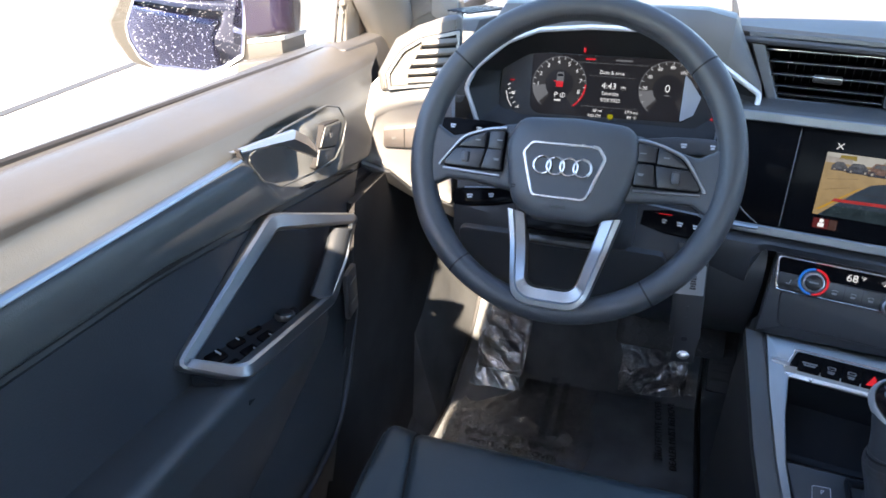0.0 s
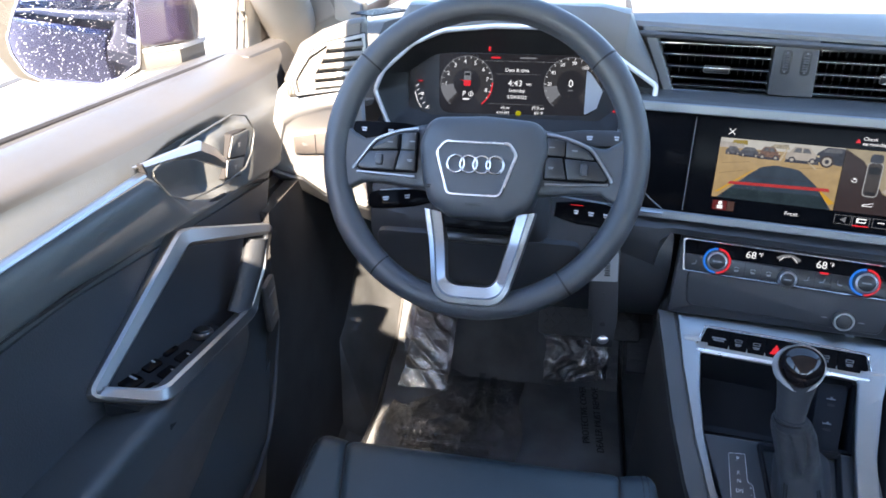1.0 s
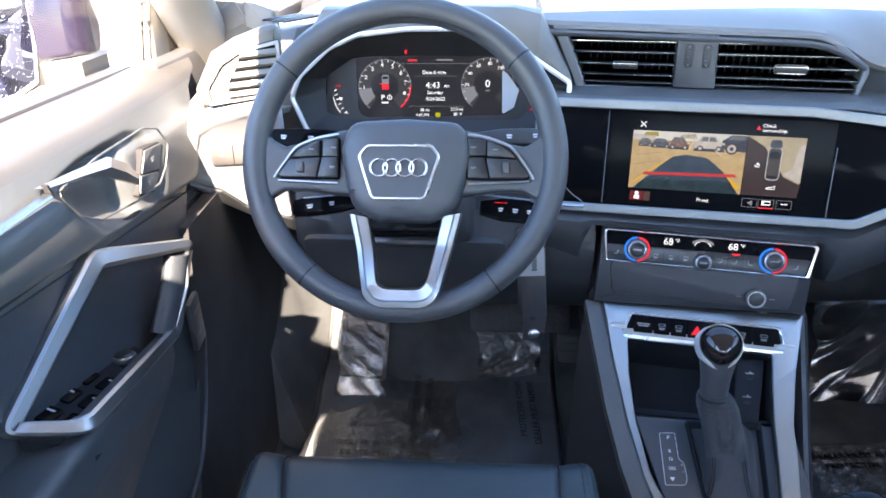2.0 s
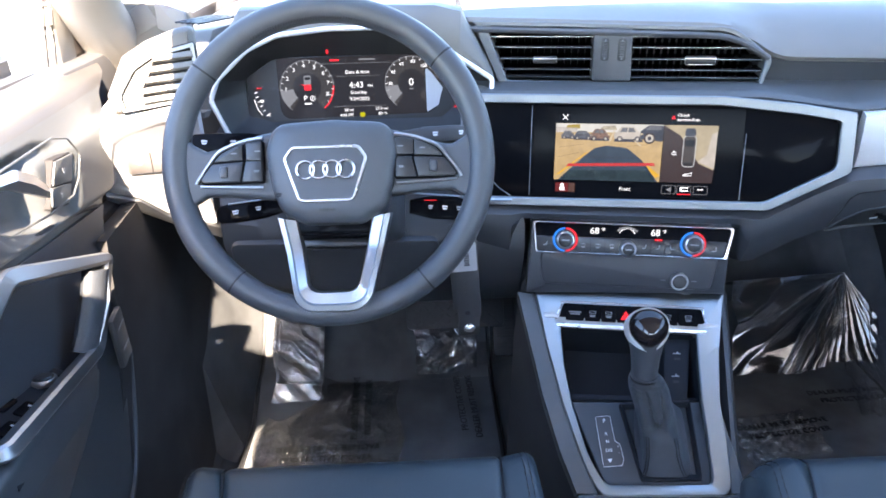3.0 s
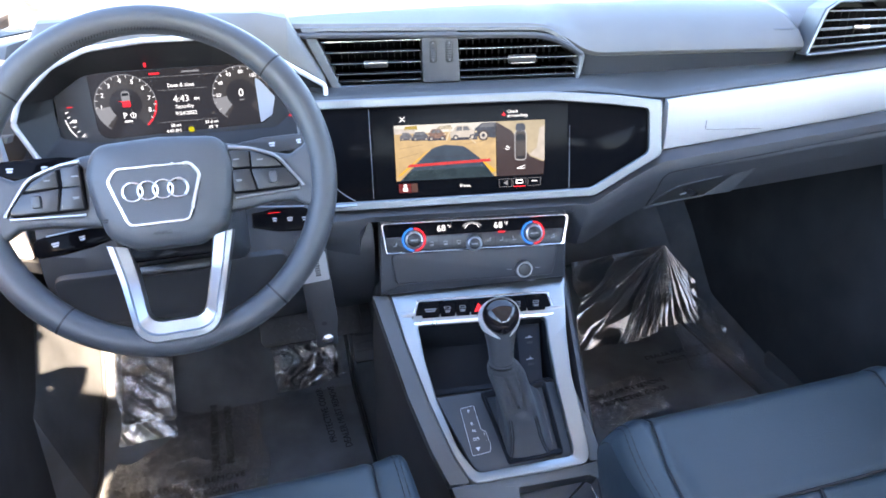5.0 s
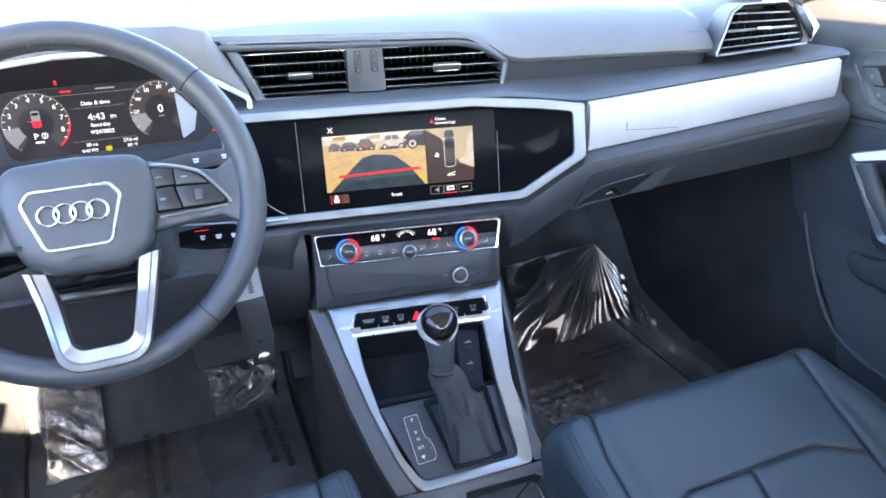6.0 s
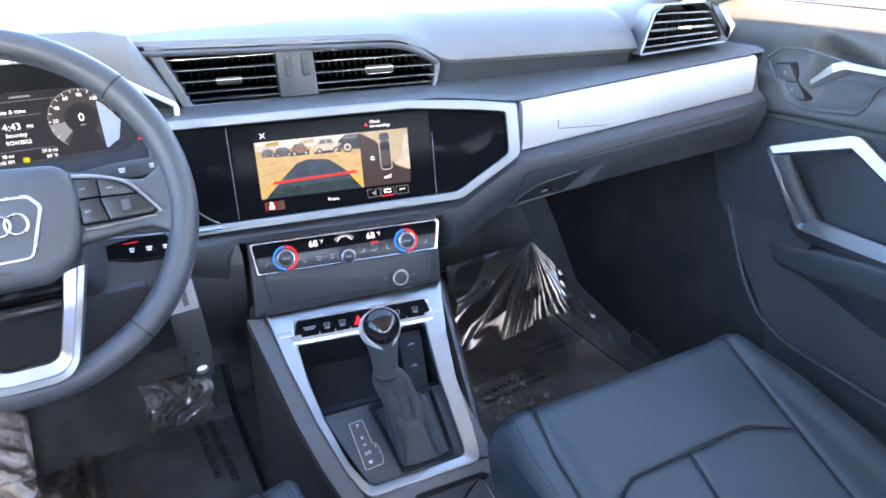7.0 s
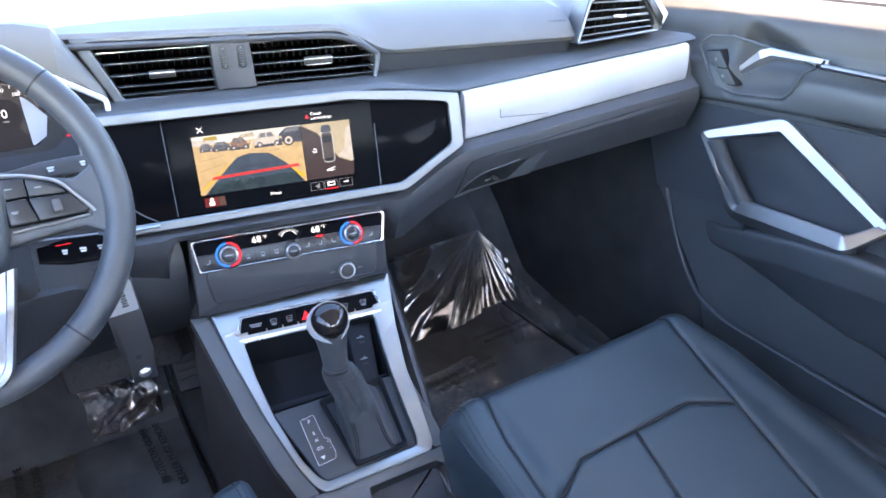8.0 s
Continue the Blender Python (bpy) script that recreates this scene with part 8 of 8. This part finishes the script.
def fan_film(label, apex, rim, folds_at, material):
    """A thin sheet pulled together at its apex, with folds that fan out to a ragged rim; points are (x, way up the toe board)."""
    ob = thing("plastic_film", (0.50, 1.25, 0.46), label, "plastic film", "protective films")
    up = Vector((0, 0.58, 0.8146))
    base_o, nrm_f = Vector((0, 1.195, 0.432)), Vector((0, -0.8146, 0.58))
    path = smooth_path([(*p, 0) for p in rim], 12)

    def pt(u, v):
        q = path[min(len(path) - 1, round(u * (len(path) - 1)))]
        r = v ** 0.8
        x, t_ = apex[0] + (q.x - apex[0]) * r, apex[1] + (q.y - apex[1]) * r
        x += 0.006 * v * noise.noise(Vector((u * 14, 2, v * 3)))
        t_ += 0.010 * v * noise.noise(Vector((u * 11, 7, 0)))
        ph = lerp(u, folds_at) + 0.9 * noise.noise(Vector((u * 6, v * 2.2, 4)))
        fine = max(0.0, min(1.0, (u - 0.50) / 0.15))
        amp = (0.030 * (1 - fine) + 0.0058 * fine) * min(1.0, v * 1.6) * (0.75 + 0.6 * noise.noise(Vector((u * 5, v * 3, 9))))
        saw = (ph / math.pi) % 1.0
        saw = saw / 0.72 if saw < 0.72 else (1 - saw) / 0.28
        saw = saw * saw * (3 - 2 * saw)
        h = (abs(math.sin(ph)) ** 0.9 * fine + saw * (1 - fine)) * amp + 0.004 * noise.noise(Vector((u * 8, v * 5, 1))) * v
        return base_o + Vector((x, 0, 0)) + up * (t_ * 0.80) + nrm_f * (0.012 + h)
    part("sheet", grid_sheet(pt, len(path) - 1, 60), material, ob, smooth=80)
    return ob


fan_film("large shiny folded film in the passenger footwell", (0.640, 0.262), [(0.385, 0.250), (0.372, 0.180), (0.372, 0.110), (0.362, 0.040), (0.355, -0.006), (0.420, -0.010), (0.490, -0.006), (0.560, 0.000), (0.585, 0.020), (0.630, 0.012), (0.680, 0.012), (0.695, 0.070), (0.700, 0.140)],
         [(0.0, 0.0), (0.30, 5.0), (0.50, 10.0), (1.0, 50.0)], SHEET)
film("plastic_film", "thin crinkled film beside the passenger mat", (0.665, 1.15, 0.450), (1, -0.3, 0), (0.3, 1, 0.2), 0.14, 0.28, 0.014, 6.0, 17, FILM)
film("plastic_film", "thin clear film on the passenger mat", (0.36, 0.98, 0.432), (1, 0.1, 0), (0, 1, 0), 0.17, 0.12, 0.008, 6.0, 31, FILM)

# printed warnings on the protective film
pf = thing("printed_warning", (-0.40, 1.05, 0.436), "black printed warning on the mat's clear film", "printed film")
for body, x, y, turn in (("DEALER MUST REMOVE", -0.455, 1.12, 92), ("PROTECTIVE COVER", -0.428, 1.12, 92), ("DEALER MUST REMOVE", -0.212, 1.11, 93), ("PROTECTIVE COVER", -0.238, 1.12, 93), ("DEALER MUST REMOVE", -0.50, 1.00, 0), ("PROTECTIVE COVER", -0.50, 0.972, 0)):
    write("warning_line", body, pose(x, y, 0.4440, 0, 0, turn), 0.019, PRINT, pf)
pf2 = thing("printed_warning", (0.35, 1.05, 0.436), "black printed warning on the passenger film", "printed film")
for body, x, y, turn in (("DEALER MUST REMOVE", 0.575, 1.100, 2), ("PROTECTIVE COVER", 0.580, 1.075, 2), ("DEALER MUST REMOVE", 0.385, 1.010, 5), ("PROTECTIVE COVER", 0.39, 0.985, 5)):
    write("warning_line", body, pose(x, y, 0.4440, 0, 0, turn), 0.018, PRINT, pf2)
